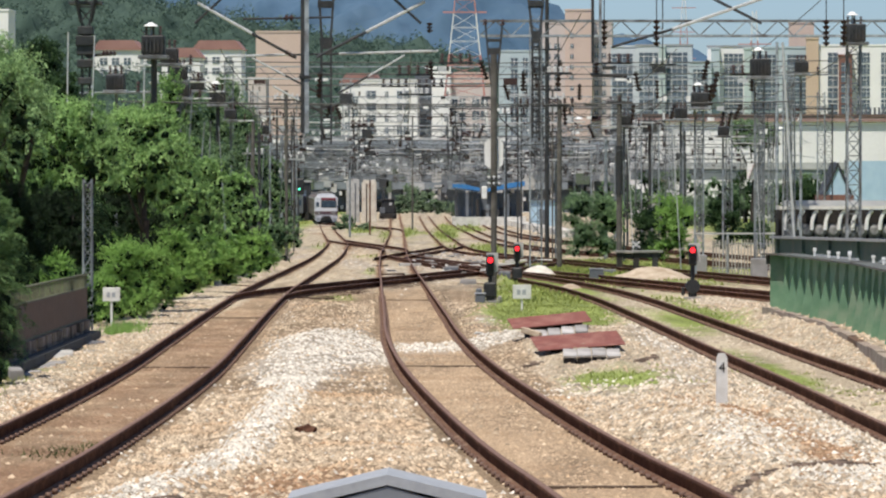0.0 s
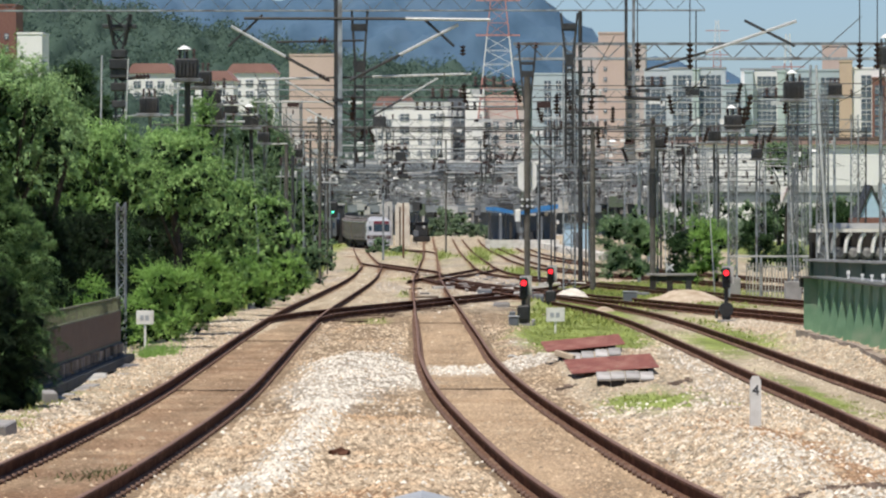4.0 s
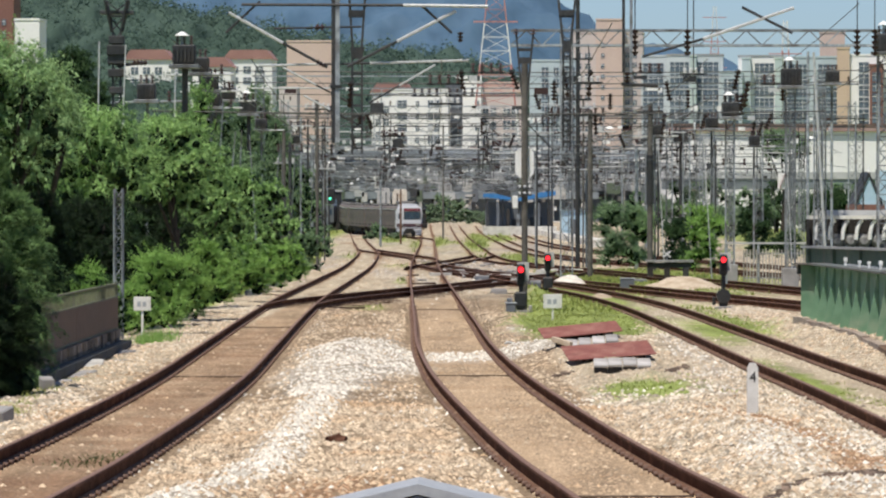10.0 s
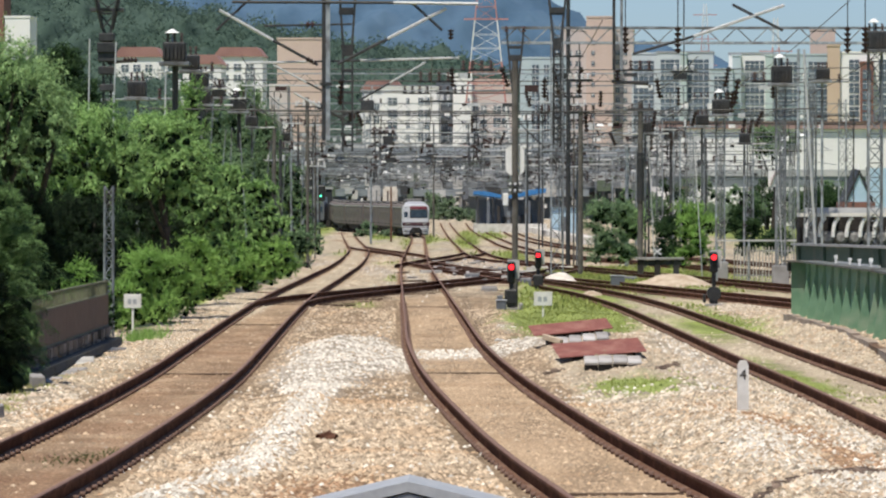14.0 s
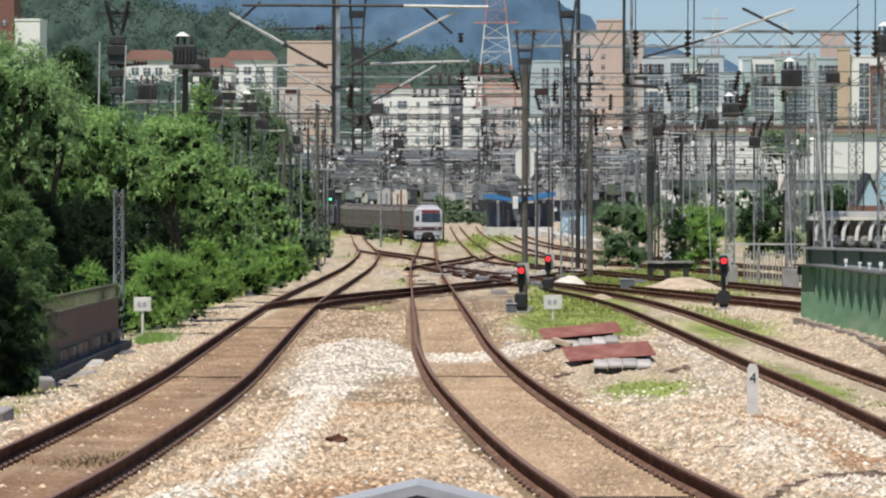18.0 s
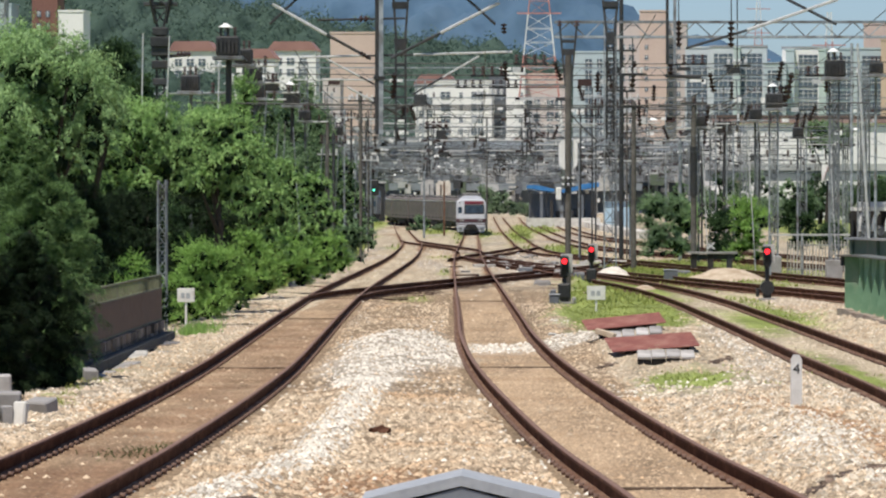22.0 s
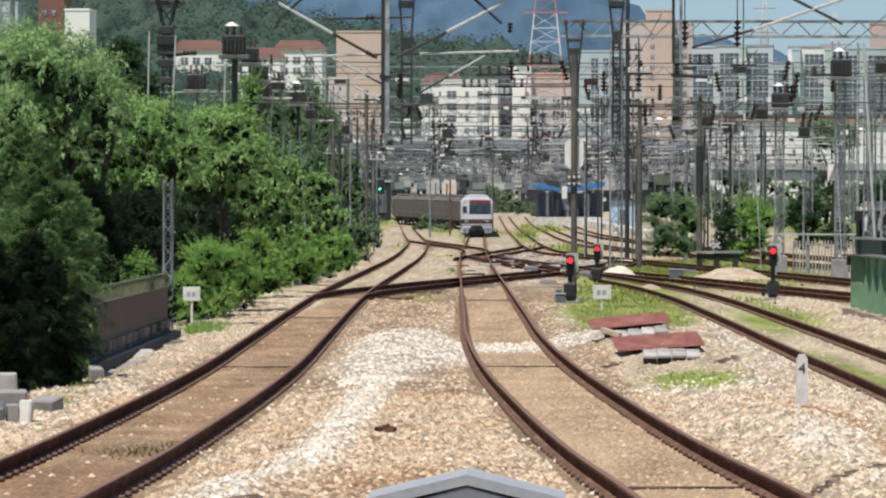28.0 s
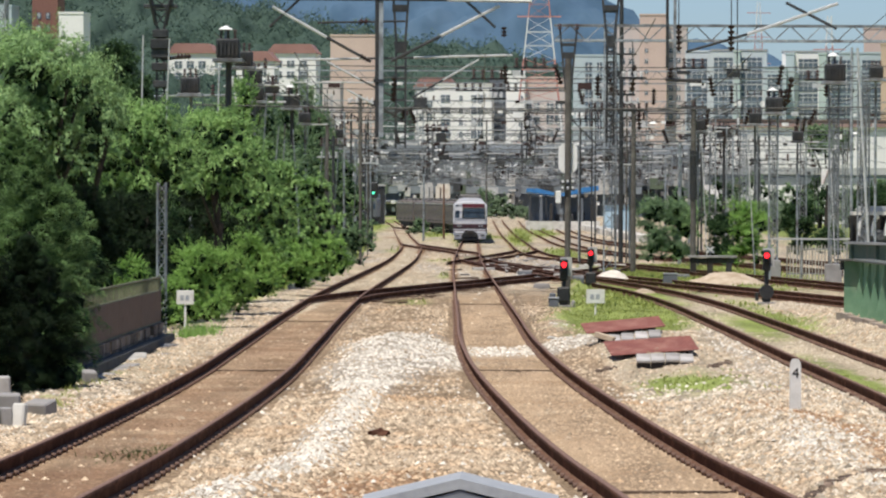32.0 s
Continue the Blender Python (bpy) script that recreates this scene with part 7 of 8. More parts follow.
# ---- trees and shrubs ----
def leaf_cloud(rng, centres, radii, n, size, stretch=(1, 1, 1)):
    """Leaves scattered near the skin of many clumps: arrays of small bent quads."""
    k = len(centres)
    pick = rng.choice(k, n, p=radii**2 / np.sum(radii**2))
    v = rng.normal(size=(n, 3))
    v /= np.linalg.norm(v, axis=1)[:, None]
    r = radii[pick] * (0.55 + 0.5 * rng.uniform(size=n) ** 0.6)
    c = centres[pick] + v * r[:, None] * np.array(stretch)
    a = v + rng.normal(size=(n, 3)) * 0.8
    a /= np.linalg.norm(a, axis=1)[:, None]
    t = np.cross(a, rng.normal(size=(n, 3)))
    t /= np.linalg.norm(t, axis=1)[:, None] + 1e-9
    u = np.cross(a, t)
    s = (size * rng.uniform(0.5, 1.4, n))[:, None]
    P = np.stack([c - t * s, c + t * s, c + u * s * 1.0], 1)
    return P.reshape(-1, 3)


def leaf_tris(P, t, u, size, rng):
    """Pointed leaves: one narrow triangle at each place, along t and across u."""
    s = (size * rng.uniform(0.6, 1.45, len(P)))[:, None]
    return np.stack([P - t * s * 0.95 - u * s * 0.32, P - t * s * 0.95 + u * s * 0.32, P + t * s * 1.25], 1).reshape(-1, 3)


def sprays(rng, centres, radii, n, size, droop, per=16):
    """Leaves set along short twigs that reach out of the clumps and hang or lift at the tip."""
    k = max(1, n // per)
    pick = rng.choice(len(centres), k, p=radii**2 / np.sum(radii**2))
    v = rng.normal(size=(k, 3))
    v[:, 2] = np.abs(v[:, 2]) * 0.85 - 0.25
    v /= np.linalg.norm(v, axis=1)[:, None]
    start = centres[pick] + v * (radii[pick] * rng.uniform(0.25, 0.85, k))[:, None]
    d = v + rng.normal(size=(k, 3)) * 0.45
    d /= np.linalg.norm(d, axis=1)[:, None]
    L = radii[pick] * rng.uniform(0.35, 1.0, k)
    f = (np.arange(per) + 0.5) / per
    P = start[:, None] + d[:, None] * (L[:, None] * f)[..., None]
    P[..., 2] -= droop * L[:, None] * f**2
    P = P + rng.normal(size=P.shape) * (0.085 * L)[:, None, None]
    t = d[:, None] + np.stack([0 * f, 0 * f, -2 * droop * f], -1)[None] + rng.normal(size=P.shape) * 0.55
    t = (t / np.linalg.norm(t, axis=-1, keepdims=True)).reshape(-1, 3)
    face = np.repeat(v, per, axis=0) + np.array((0, 0, 0.8)) + rng.normal(size=t.shape) * 0.35
    u = np.cross(t, face)
    u /= np.linalg.norm(u, axis=1)[:, None] + 1e-9
    return leaf_tris(P.reshape(-1, 3), t, u, size, rng)


def plumes(rng, h, w, n, size, per=460):
    """Conifer: separate leafy fans that reach out and up from the stem and nod at the tip, with dark gaps between."""
    k = max(40, n // per)
    q = (np.arange(k) + rng.uniform(0, 1, k)) / k
    rad = w / 2 * (0.74 + 0.26 * np.sin(np.pi * np.clip(q / 0.9, 0, 1))) * (1 - q**3.4) ** 0.7 * rng.uniform(0.66, 1.10, k)
    a = np.arange(k) * 2.39996 + rng.normal(0, 0.35, k)
    out = np.stack([np.cos(a), np.sin(a), np.zeros(k)], -1)
    across = np.stack([-np.sin(a), np.cos(a), np.zeros(k)], -1)
    L = np.minimum(0.19 * w + 0.12, 0.25 + rad) * rng.uniform(0.8, 1.2, k)
    tip = out * rad[:, None] + np.stack([0 * q, 0 * q, q * h * 0.96], -1)
    up = rng.uniform(-0.15, 0.25, k) + 1.0 * q**1.5
    d = out + up[:, None] * np.array((0, 0, 1.0)) + rng.normal(size=(k, 3)) * 0.12
    d /= np.linalg.norm(d, axis=1)[:, None]
    f = rng.uniform(0, 1, (k, per)) ** 0.75
    wide = 0.36 * np.sin(np.pi * np.clip(f * 0.86 + 0.12, 0, 1)) ** 0.8
    lat = rng.uniform(-1, 1, (k, per))
    lat = np.sign(lat) * np.round(np.abs(lat) * 4) / 4 + rng.normal(0, 0.06, (k, per))
    P = tip[:, None] - d[:, None] * (L[:, None] * (1 - f))[..., None] + across[:, None] * (lat * wide * L[:, None])[..., None]
    P[..., 2] -= L[:, None] * (0.34 * f**3 + 0.22 * lat**2) + np.abs(rng.normal(0, 0.035, (k, per))) * L[:, None]
    P = P + rng.normal(size=P.shape) * 0.014
    t = d[:, None] + across[:, None] * (0.75 * lat)[..., None] + np.stack([0 * f, 0 * f, -0.6 * f], -1) + rng.normal(size=P.shape) * 0.3
    t = (t / np.linalg.norm(t, axis=-1, keepdims=True)).reshape(-1, 3)
    u = np.cross(t, np.array((0, 0, 1.0)) + 0.45 * np.repeat(out, per, axis=0) + rng.normal(size=t.shape) * 0.30)
    u /= np.linalg.norm(u, axis=1)[:, None] + 1e-9
    return leaf_tris(P.reshape(-1, 3), t, u, size, rng)


def plant(name, x, y, h, w, seed, leaves, n, size, label, category, group, clumps=26, trunk=True, shape="round", z=None, low=0.15):
    rng = np.random.default_rng(seed)
    z0 = gz(x, y) if z is None else z
    e = thing(name, x, y, z0, label, category, group)
    if trunk:
        b = bmesh.new()
        rod(b, (0, 0, -0.3), (0.05 * w, 0, h * 0.45), 0.045 * w + 0.05, 8, 0.03 * w + 0.03)
        part("trunk", b, M_BARK, e)
    C, Rr = [], []
    for i in range(clumps):
        u = (i + 0.5) / clumps
        if shape == "cone":
            zz = low * h + (1 - low) * h * u**1.15
            rr = w / 2 * (1 - u**1.9) ** 0.8 * rng.uniform(0.1, 0.72)
            cr = w * (0.08 + 0.10 * (1 - u))
        elif shape == "column":
            zz = low * h + (1 - low) * h * u
            rr = w / 2 * math.sin(math.pi * min(1, 0.15 + 0.85 * u)) ** 0.5 * rng.uniform(0.1, 0.8)
            cr = w * rng.uniform(0.14, 0.26)
        elif shape == "shrub":
            zz = h * rng.uniform(0.12, 0.8)
            rr = w / 2 * math.sqrt(max(0.0, 1 - (zz / h) ** 2)) * rng.uniform(0.2, 0.95)
            cr = min(w, h) * rng.uniform(0.10, 0.22)
        else:
            zz = h * (low + (1 - low) * rng.uniform(0.05, 0.95))
            q = (zz / h - low) / (1 - low)
            rr = w / 2 * math.sin(math.pi * min(0.97, 0.12 + 0.85 * q)) ** 0.6 * rng.uniform(0.15, 0.95)
            cr = w * rng.uniform(0.08, 0.19)
        a = rng.uniform(0, 6.283)
        C.append((rr * math.cos(a), rr * math.sin(a), min(zz, h - cr * 0.6)))
        Rr.append(cr)
    C, Rr = np.array(C), np.array(Rr)
    if trunk:
        for i in range(0, clumps, max(1, clumps // 8)):
            b = bmesh.new()
            st = min(h * 0.42, C[i][2] * 0.6)
            rod(b, (0.04 * w, 0, st), tuple(C[i]), 0.02 * w + 0.015, 6, 0.012)
            part("limb", b, M_BARK, e)
    # blobs inside the crown, coloured near black to paint its shade
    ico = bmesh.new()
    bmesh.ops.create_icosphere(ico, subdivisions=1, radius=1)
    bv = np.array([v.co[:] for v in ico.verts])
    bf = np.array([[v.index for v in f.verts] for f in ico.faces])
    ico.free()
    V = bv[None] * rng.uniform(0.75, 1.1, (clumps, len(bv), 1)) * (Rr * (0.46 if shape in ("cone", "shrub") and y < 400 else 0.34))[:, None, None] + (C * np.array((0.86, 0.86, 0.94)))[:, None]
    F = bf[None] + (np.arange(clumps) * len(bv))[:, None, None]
    tagged(from_arrays("inner_foliage", V.reshape(-1, 3), F.reshape(-1, 3), M_INNER, e), "inner foliage coloured near black for crown shade", kind="stuff")
    if shape == "cone":
        P = plumes(rng, h, w, n, size)
    else:
        P = sprays(rng, C, Rr, n, size, {"shrub": 0.05, "column": -0.3}.get(shape, 0.55))
    from_arrays("crown", P, np.arange(len(P)).reshape(-1, 3), leaves, e)
    return e


def leaf_count(h, w, size, layers):
    """Leaves enough to cover a crown of that height and width so many times."""
    return int(layers * h * w / (0.65 * size * size))


WEST = (
    # x, y, height, width, leaves, shape, label
    (-7.40, 72.5, 2.55, 2.1, L_YEW_SHADE, "cone", "low blackish yew beside the west track"),
    (-7.62, 76, 4.05, 2.6, L_FROND, "cone", "dense feathery green conifer beside the west track"),
    (-8.3, 79, 4.5, 2.4, L_FROND, "cone", "tall dense dark green conifer beside the west track"),
    (-7.45, 67, 2.75, 1.7, L_YEW_SHADE, "cone", "low blackish yew beside the west track"),
    (-9.43, 95, 6.2, 3.2, L_BROAD, "crown", "broadleaf tree with glossy bright leaves"),
    (-9.05, 100, 5.95, 2.2, L_BROAD, "crown", "broadleaf tree with glossy bright leaves"),
    (-8.35, 86, 3.0, 1.3, L_CONIFER, "cone", "dark young conifer behind the fence"),
    # undergrowth takes the blackish leaves as painted canopy shade
    (-8.75, 97, 3.3, 1.7, L_YEW_SHADE, "round", "undergrowth coloured dark for canopy shade below the broadleaf trees"),
    (-9.25, 115.6, 3.35, 2.5, L_YEW_SHADE, "round", "undergrowth coloured dark for canopy shade below the willow"),
    (-9.15, 118, 5.49, 3.0, L_WILLOW, "crown", "spreading willow-like tree beside the line"),
    (-8.07, 128, 5.53, 2.7, L_WILLOW, "crown", "spreading willow-like tree beside the line"),
    (-8.75, 132, 3.5, 2.7, L_YEW_SHADE, "round", "undergrowth coloured dark for canopy shade below the willow"),
    (-8.31, 146, 5.24, 2.9, L_WILLOW, "round", "spreading willow-like tree beside the line"),
    (-8.54, 172, 4.68, 2.6, L_WILLOW, "round", "green tree beside the line"),
    (-8.66, 205, 4.34, 2.8, L_WILLOW, "round", "green tree beside the line"),
    (-10.87, 178, 6.85, 2.2, L_POPLAR, "column", "slim poplar above the willows"),
    (-11.46, 200, 8.2, 2.2, L_POPLAR, "column", "slim poplar above the willows"),
    (-12, 235, 7.34, 2.8, L_POPLAR, "round", "dusky green tree behind the willows"),
    (-11.59, 262, 9.6, 2.0, L_POPLAR, "column", "tall poplar by the poles"),
    (-11.23, 275, 7.81, 2.8, L_POPLAR, "round", "dusky green tree behind the willows"),
    (-10.7, 228, 6, 3.0, L_POPLAR, "round", "dusky green tree behind the willows"),
    (-10.8, 300, 5.98, 2.8, L_POPLAR, "round", "dark tree at the bend of the track"),
    (-11.61, 350, 4.47, 2.2, L_POPLAR, "round", "dark tree at the bend of the track"),
    (-11.43, 215, 8.0, 1.8, L_POPLAR, "column", "slim feathery tree among the poles"),
    (-11.63, 240, 8.2, 1.9, L_POPLAR, "column", "slim feathery tree among the poles"),
    (-11.22, 268, 8.1, 1.9, L_POPLAR, "column", "slim feathery tree among the poles"),
    # two trees darkened in colour for the shade under the canopy
    (-9.55, 120.6, 3.45, 3.0, L_DARK, "round", "tree coloured dark for the shade under the willow"),
    (-11.18, 124, 3.96, 4.2, L_DARK, "round", "tree coloured dark for the shade behind the fence"),
    (-9.47, 168, 7.4, 1.4, L_WILLOW, "column", "slim feathery tree among the poles"),
    (-10.07, 195, 7.1, 1.5, L_POPLAR, "column", "slim feathery tree among the poles"),
    (-11.9, 325, 5.0, 2.8, L_WILLOW, "round", "green tree at the bend of the track"),
    (-12.2, 300, 9.0, 2.4, L_POPLAR, "column", "tall dusky poplar by the poles"),
    (-13.2, 290, 10.8, 2.6, L_POPLAR, "column", "tall dusky poplar by the poles"),
    (-11.9, 312, 7.0, 2.2, L_POPLAR, "column", "dusky poplar by the poles"),
    (-11.6, 252, 7.4, 2.2, L_POPLAR, "column", "dusky poplar by the poles"),
    (-33.51, 400, 17.46, 6.5, L_DARK, "round", "tall dusky tree at the foot of the hill"),
    (-29.6, 380, 14.17, 5.0, L_DARK, "round", "tall dusky tree at the foot of the hill"),
    # darkened in colour for the shaded hollow
    (-12.86, 150, 6.28, 4.6, L_DARK, "round", "tree coloured dark for the shade behind the willows"),
    (-12.23, 175, 6.36, 4.6, L_POPLAR, "round", "dusky tree behind the willows"),
    (-13.83, 130, 7.95, 4.6, L_WILLOW, "round", "broadleaf tree behind the conifers"),
)
for i, (x, y, h, w, lv, shp, lab) in enumerate(WEST):
    sz = 0.00029 * max(y, 74) * (0.95 if shp == "cone" else 1.5 if lv is L_BROAD else 1.15 if lv is L_WILLOW else 1.0)
    plant("tree", x, y, h, w, 100 + i, lv, leaf_count(h, w, sz, {"cone": 3.6, "crown": 1.6}.get(shp, 3.0 if x < -25 else 1.1 if x < -13.3 else 2.1)), sz, lab, "tree", "trees along the west side", clumps=110, shape=shp, low={"cone": 0.02, "column": 0.04, "crown": 0.58}.get(shp, 0.18))
SHRUBS = (
    (-7.5, 114, 2.23, 1.9), (-7.25, 121, 1.96, 1.5), (-7.93, 112, 1.42, 1.1), (-7.56, 140, 1.93, 1.9), (-7.66, 158, 2.11, 2.0), (-7.69, 135, 2.35, 1.6),
    (-7.62, 178, 2.03, 1.9), (-7.43, 192, 1.82, 1.7), (-8.36, 240, 2.36, 2.0), (-9.92, 310, 2.63, 1.8), (-7.62, 102.4, 1.25, 0.5), (-8.95, 112, 1.75, 1.5), (-9.47, 125, 2.01, 1.8), (-8.4, 105.5, 2.1, 1.3),
)
for i, (x, y, h, w) in enumerate(SHRUBS):
    # dark leaves paint shade on the hollow's shrubs; the slim shrub is dark itself
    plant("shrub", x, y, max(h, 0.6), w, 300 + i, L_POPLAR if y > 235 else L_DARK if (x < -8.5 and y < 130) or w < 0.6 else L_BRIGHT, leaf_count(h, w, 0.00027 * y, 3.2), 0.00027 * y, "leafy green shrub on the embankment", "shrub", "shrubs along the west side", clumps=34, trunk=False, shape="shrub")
EAST = (
    (7.55, 245, 4.2, 3.1, L_POPLAR), (8.56, 250, 3.52, 2.2, L_BROAD), (10.88, 225, 4.05, 2.3, L_BRIGHT), (11.2, 260, 3.71, 2.4, L_DARK),
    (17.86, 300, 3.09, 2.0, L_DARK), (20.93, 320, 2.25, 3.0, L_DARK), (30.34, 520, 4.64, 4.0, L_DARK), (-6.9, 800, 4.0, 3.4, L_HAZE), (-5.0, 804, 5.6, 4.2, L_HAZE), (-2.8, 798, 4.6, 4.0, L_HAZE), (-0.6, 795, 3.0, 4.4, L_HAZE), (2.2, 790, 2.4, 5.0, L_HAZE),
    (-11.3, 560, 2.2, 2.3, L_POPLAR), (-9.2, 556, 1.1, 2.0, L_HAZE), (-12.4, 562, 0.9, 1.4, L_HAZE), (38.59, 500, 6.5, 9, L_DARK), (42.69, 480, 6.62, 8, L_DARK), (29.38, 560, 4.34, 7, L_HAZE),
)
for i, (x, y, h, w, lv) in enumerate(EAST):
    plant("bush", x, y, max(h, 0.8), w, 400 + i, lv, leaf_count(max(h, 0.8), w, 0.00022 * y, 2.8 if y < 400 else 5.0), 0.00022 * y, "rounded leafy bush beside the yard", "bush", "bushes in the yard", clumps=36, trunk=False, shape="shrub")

plant("tree", 36.0, 560, 12.9, 6.4, 480, L_POPLAR, 16000, 0.12, "leafy tree before the warehouse", "tree", "trees by the viaduct", clumps=40, shape="round", low=0.72)
for i in range(11):
    x = 24.43 + i * 4.6
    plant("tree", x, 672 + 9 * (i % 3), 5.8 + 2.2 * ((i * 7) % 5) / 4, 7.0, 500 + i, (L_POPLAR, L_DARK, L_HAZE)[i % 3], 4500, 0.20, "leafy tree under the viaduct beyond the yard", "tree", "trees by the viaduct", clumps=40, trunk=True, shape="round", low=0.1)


# ---- buildings and distance ----
def far_box(name, px0, px1, d, top, depth, material, label, category, group="", bottom=-1.0, windows=None, pane=None, roof=None, trim=None, turn=-4):
    """A building block with its storeys of windows on the near face."""
    e = thing(name, (px0 + px1) / 2, d, 0, label, category, group, rz=turn)
    w = px1 - px0
    w = w * 1.06
    part("wall", B(-w / 2, w / 2, 0, depth, bottom, top), material, e)
    part("parapet", B(-w / 2 - 0.15, w / 2 + 0.15, -0.15, depth, top, top + 0.5), trim or material, e)
    if roof:
        part("roof", prism(bmesh.new(), [(-w / 2 - 0.5, top + 0.5), (w / 2 + 0.5, top + 0.5), (w / 2 - 1.5, top + roof[0]), (-w / 2 + 1.5, top + roof[0])], -0.5, depth), roof[1], e)
    for (x0, x1, z0, z1, nx, nz, fx, fz) in windows or ():
        sx, sz = (x1 - x0) / nx, (z1 - z0) / nz
        bm = B(-sx * fx / 2, sx * fx / 2, -0.12, 0.0, -sz * fz / 2, sz * fz / 2)
        me = bpy.data.meshes.new("window")
        bm.to_mesh(me)
        bm.free()
        me.materials.append(pane or M_PANE)
        bf = bmesh.new()
        box(bf, -0.06, 0.06, -0.2, -0.12, -sz * fz / 2, sz * fz / 2)
        box(bf, -sx * fx / 2, sx * fx / 2, -0.2, -0.12, sz * fz * 0.1, sz * fz * 0.1 + 0.12)
        mf = bpy.data.meshes.new("window_frame")
        bf.to_mesh(mf)
        bf.free()
        mf.materials.append(M_WHITE)
        for i in range(nx):
            for k in range(nz):
                m = pose(-w / 2 + x0 + sx * (i + 0.5), 0, z0 + sz * (k + 0.5))
                o = share("window", me, e, m)
                share("window_frame", mf, o, Matrix())
    return e


# eastern apartments
far_box("apartment_tower", 35.74, 43.15, 1398, 60.64, 9, M_PEACH, "tall peach rendered apartment tower", "apartment tower", "apartments", windows=((1.0, 3.0, 6, 55, 1, 16, 0.5, 0.4),))
far_box("apartment_tower", 28.66, 35.74, 1402, 57.02, 9, M_PEACHLT, "pale beige apartment tower", "apartment tower", "apartments", windows=((0.8, 6.2, 6, 52, 2, 15, 0.6, 0.5),))
far_box("apartment_tower", 43.15, 49.25, 1404, 57.02, 9, M_PEACHLT, "pale beige apartment tower", "apartment tower", "apartments", windows=((0.8, 5.2, 30, 52, 2, 8, 0.5, 0.5),))
far_box("apartment_block", 15.8, 28.48, 1330, 46.47, 8, M_WALLB, "pale blue and white apartment block", "apartment block", "apartments", windows=((3.2, 5.4, 4, 45, 1, 13, 0.85, 0.85), (6.5, 8.2, 4, 45, 1, 13, 0.8, 0.85), (9.0, 12.6, 4, 45, 2, 13, 0.92, 0.86)))
far_box("apartment_block", 45.58, 52.92, 1300, 46.7, 8, M_WALLC, "white apartment block with broad dark glazing", "apartment block", "apartments", windows=((0.4, 6.0, 20, 45.17, 2, 8, 0.96, 0.86),))
far_box("apartment_block", 52.21, 66.47, 1290, 46.66, 8, M_WALLC, "white apartment block with broad dark glazing", "apartment block", "apartments", windows=((0.9, 6.0, 20, 45.15, 2, 8, 0.96, 0.86), (8.2, 13.9, 20, 45.15, 2, 8, 0.96, 0.86),), trim=M_ROOFGREY)
far_box("stair_tower", 57.99, 59.5, 1287, 46.26, 8, M_WALLG, "pale green stair tower on the apartment block", "stair tower", "apartments")
far_box("apartment_block", 66.06, 71.49, 1282, 41.86, 8, M_WALLB, "lower pale blue apartment block with dark glazing", "apartment block", "apartments", windows=((0.8, 4.8, 20, 40.36, 2, 8, 0.96, 0.86),))
far_box("apartment_block", 71.33, 82.71, 1290, 46.36, 8, M_WALLW, "cream apartment block with a blue panel", "apartment block", "apartments", windows=((4.4, 9.6, 20, 44.84, 2, 8, 0.96, 0.86),), trim=M_ROOFGREY)
far_box("stair_tower", 71.92, 74.04, 1287, 45.65, 8, M_WALLB, "pale blue panel tower on the apartment block", "stair tower", "apartments")
far_box("stair_tower", 80.64, 82.46, 1286, 45.62, 8, M_WALLG, "pale green stair tower on the apartment block", "stair tower", "apartments")
far_box("apartment_block", 83.37, 99.33, 1305, 46.56, 8, M_WALLB, "grey-blue apartment block with dark glazing", "apartment block", "apartments", windows=((1.1, 7.5, 20, 45.03, 3, 8, 0.96, 0.86), (10.6, 15.8, 20, 45.03, 2, 8, 0.96, 0.86),))
far_box("apartment_tower", 98.34, 101.55, 1300, 48.84, 8, M_AMBER, "amber rendered apartment tower", "apartment tower", "apartments")
far_box("apartment_tower", 95.92, 102.49, 1330, 54.29, 8, M_PEACH, "peach rendered apartment tower block", "apartment tower", "apartments")
far_box("apartment_block", 101.25, 132.29, 1300, 47.01, 8, M_WALLW, "white apartment block with orange trim", "apartment block", "apartments", windows=((3.8, 6.6, 20, 45.48, 1, 8, 0.96, 0.86), (11.8, 15.2, 20, 45.48, 2, 8, 0.96, 0.86), (18.2, 25.9, 20, 45.48, 4, 8, 0.96, 0.86),))
far_box("stair_tower", 106.96, 110.32, 1297, 44.16, 8, M_BRICK, "orange-brown glazed stair tower", "stair tower", "apartments", windows=((0.6, 3.0, 20, 42.63, 1, 8, 0.96, 0.86),))
# middle blocks
far_box("apartment_block", -26.32, -16.47, 1252, 35.29, 7, M_WALLW, "cream low-rise block with a red roof", "apartment block", "apartments", windows=((0.6, 9.2, 3, 33, 4, 9, 0.6, 0.5),), roof=(3.0, M_ROOFRED))
far_box("apartment_block", -21.01, -7, 1240, 36.05, 7, M_WALLW, "cream rendered low apartment block", "apartment block", "apartments", windows=((1.4, 4.4, 3, 34, 1, 10, 0.8, 0.6), (6.2, 7.6, 3, 34, 1, 10, 0.6, 0.5), (9.4, 12.8, 3, 34, 2, 10, 0.8, 0.6)))
far_box("apartment_block", -7.06, -2.79, 1250, 37.06, 7, M_GREYD, "grey glazed slab apartment block", "apartment block", "apartments", windows=((0.3, 4.0, 3, 34, 2, 10, 0.7, 0.6),))
far_box("apartment_block", -2.77, 1.75, 1240, 37.95, 7, M_WALLW, "cream rendered low apartment block", "apartment block", "apartments", windows=((3.2, 4.4, 3, 34, 1, 10, 0.9, 0.5),))
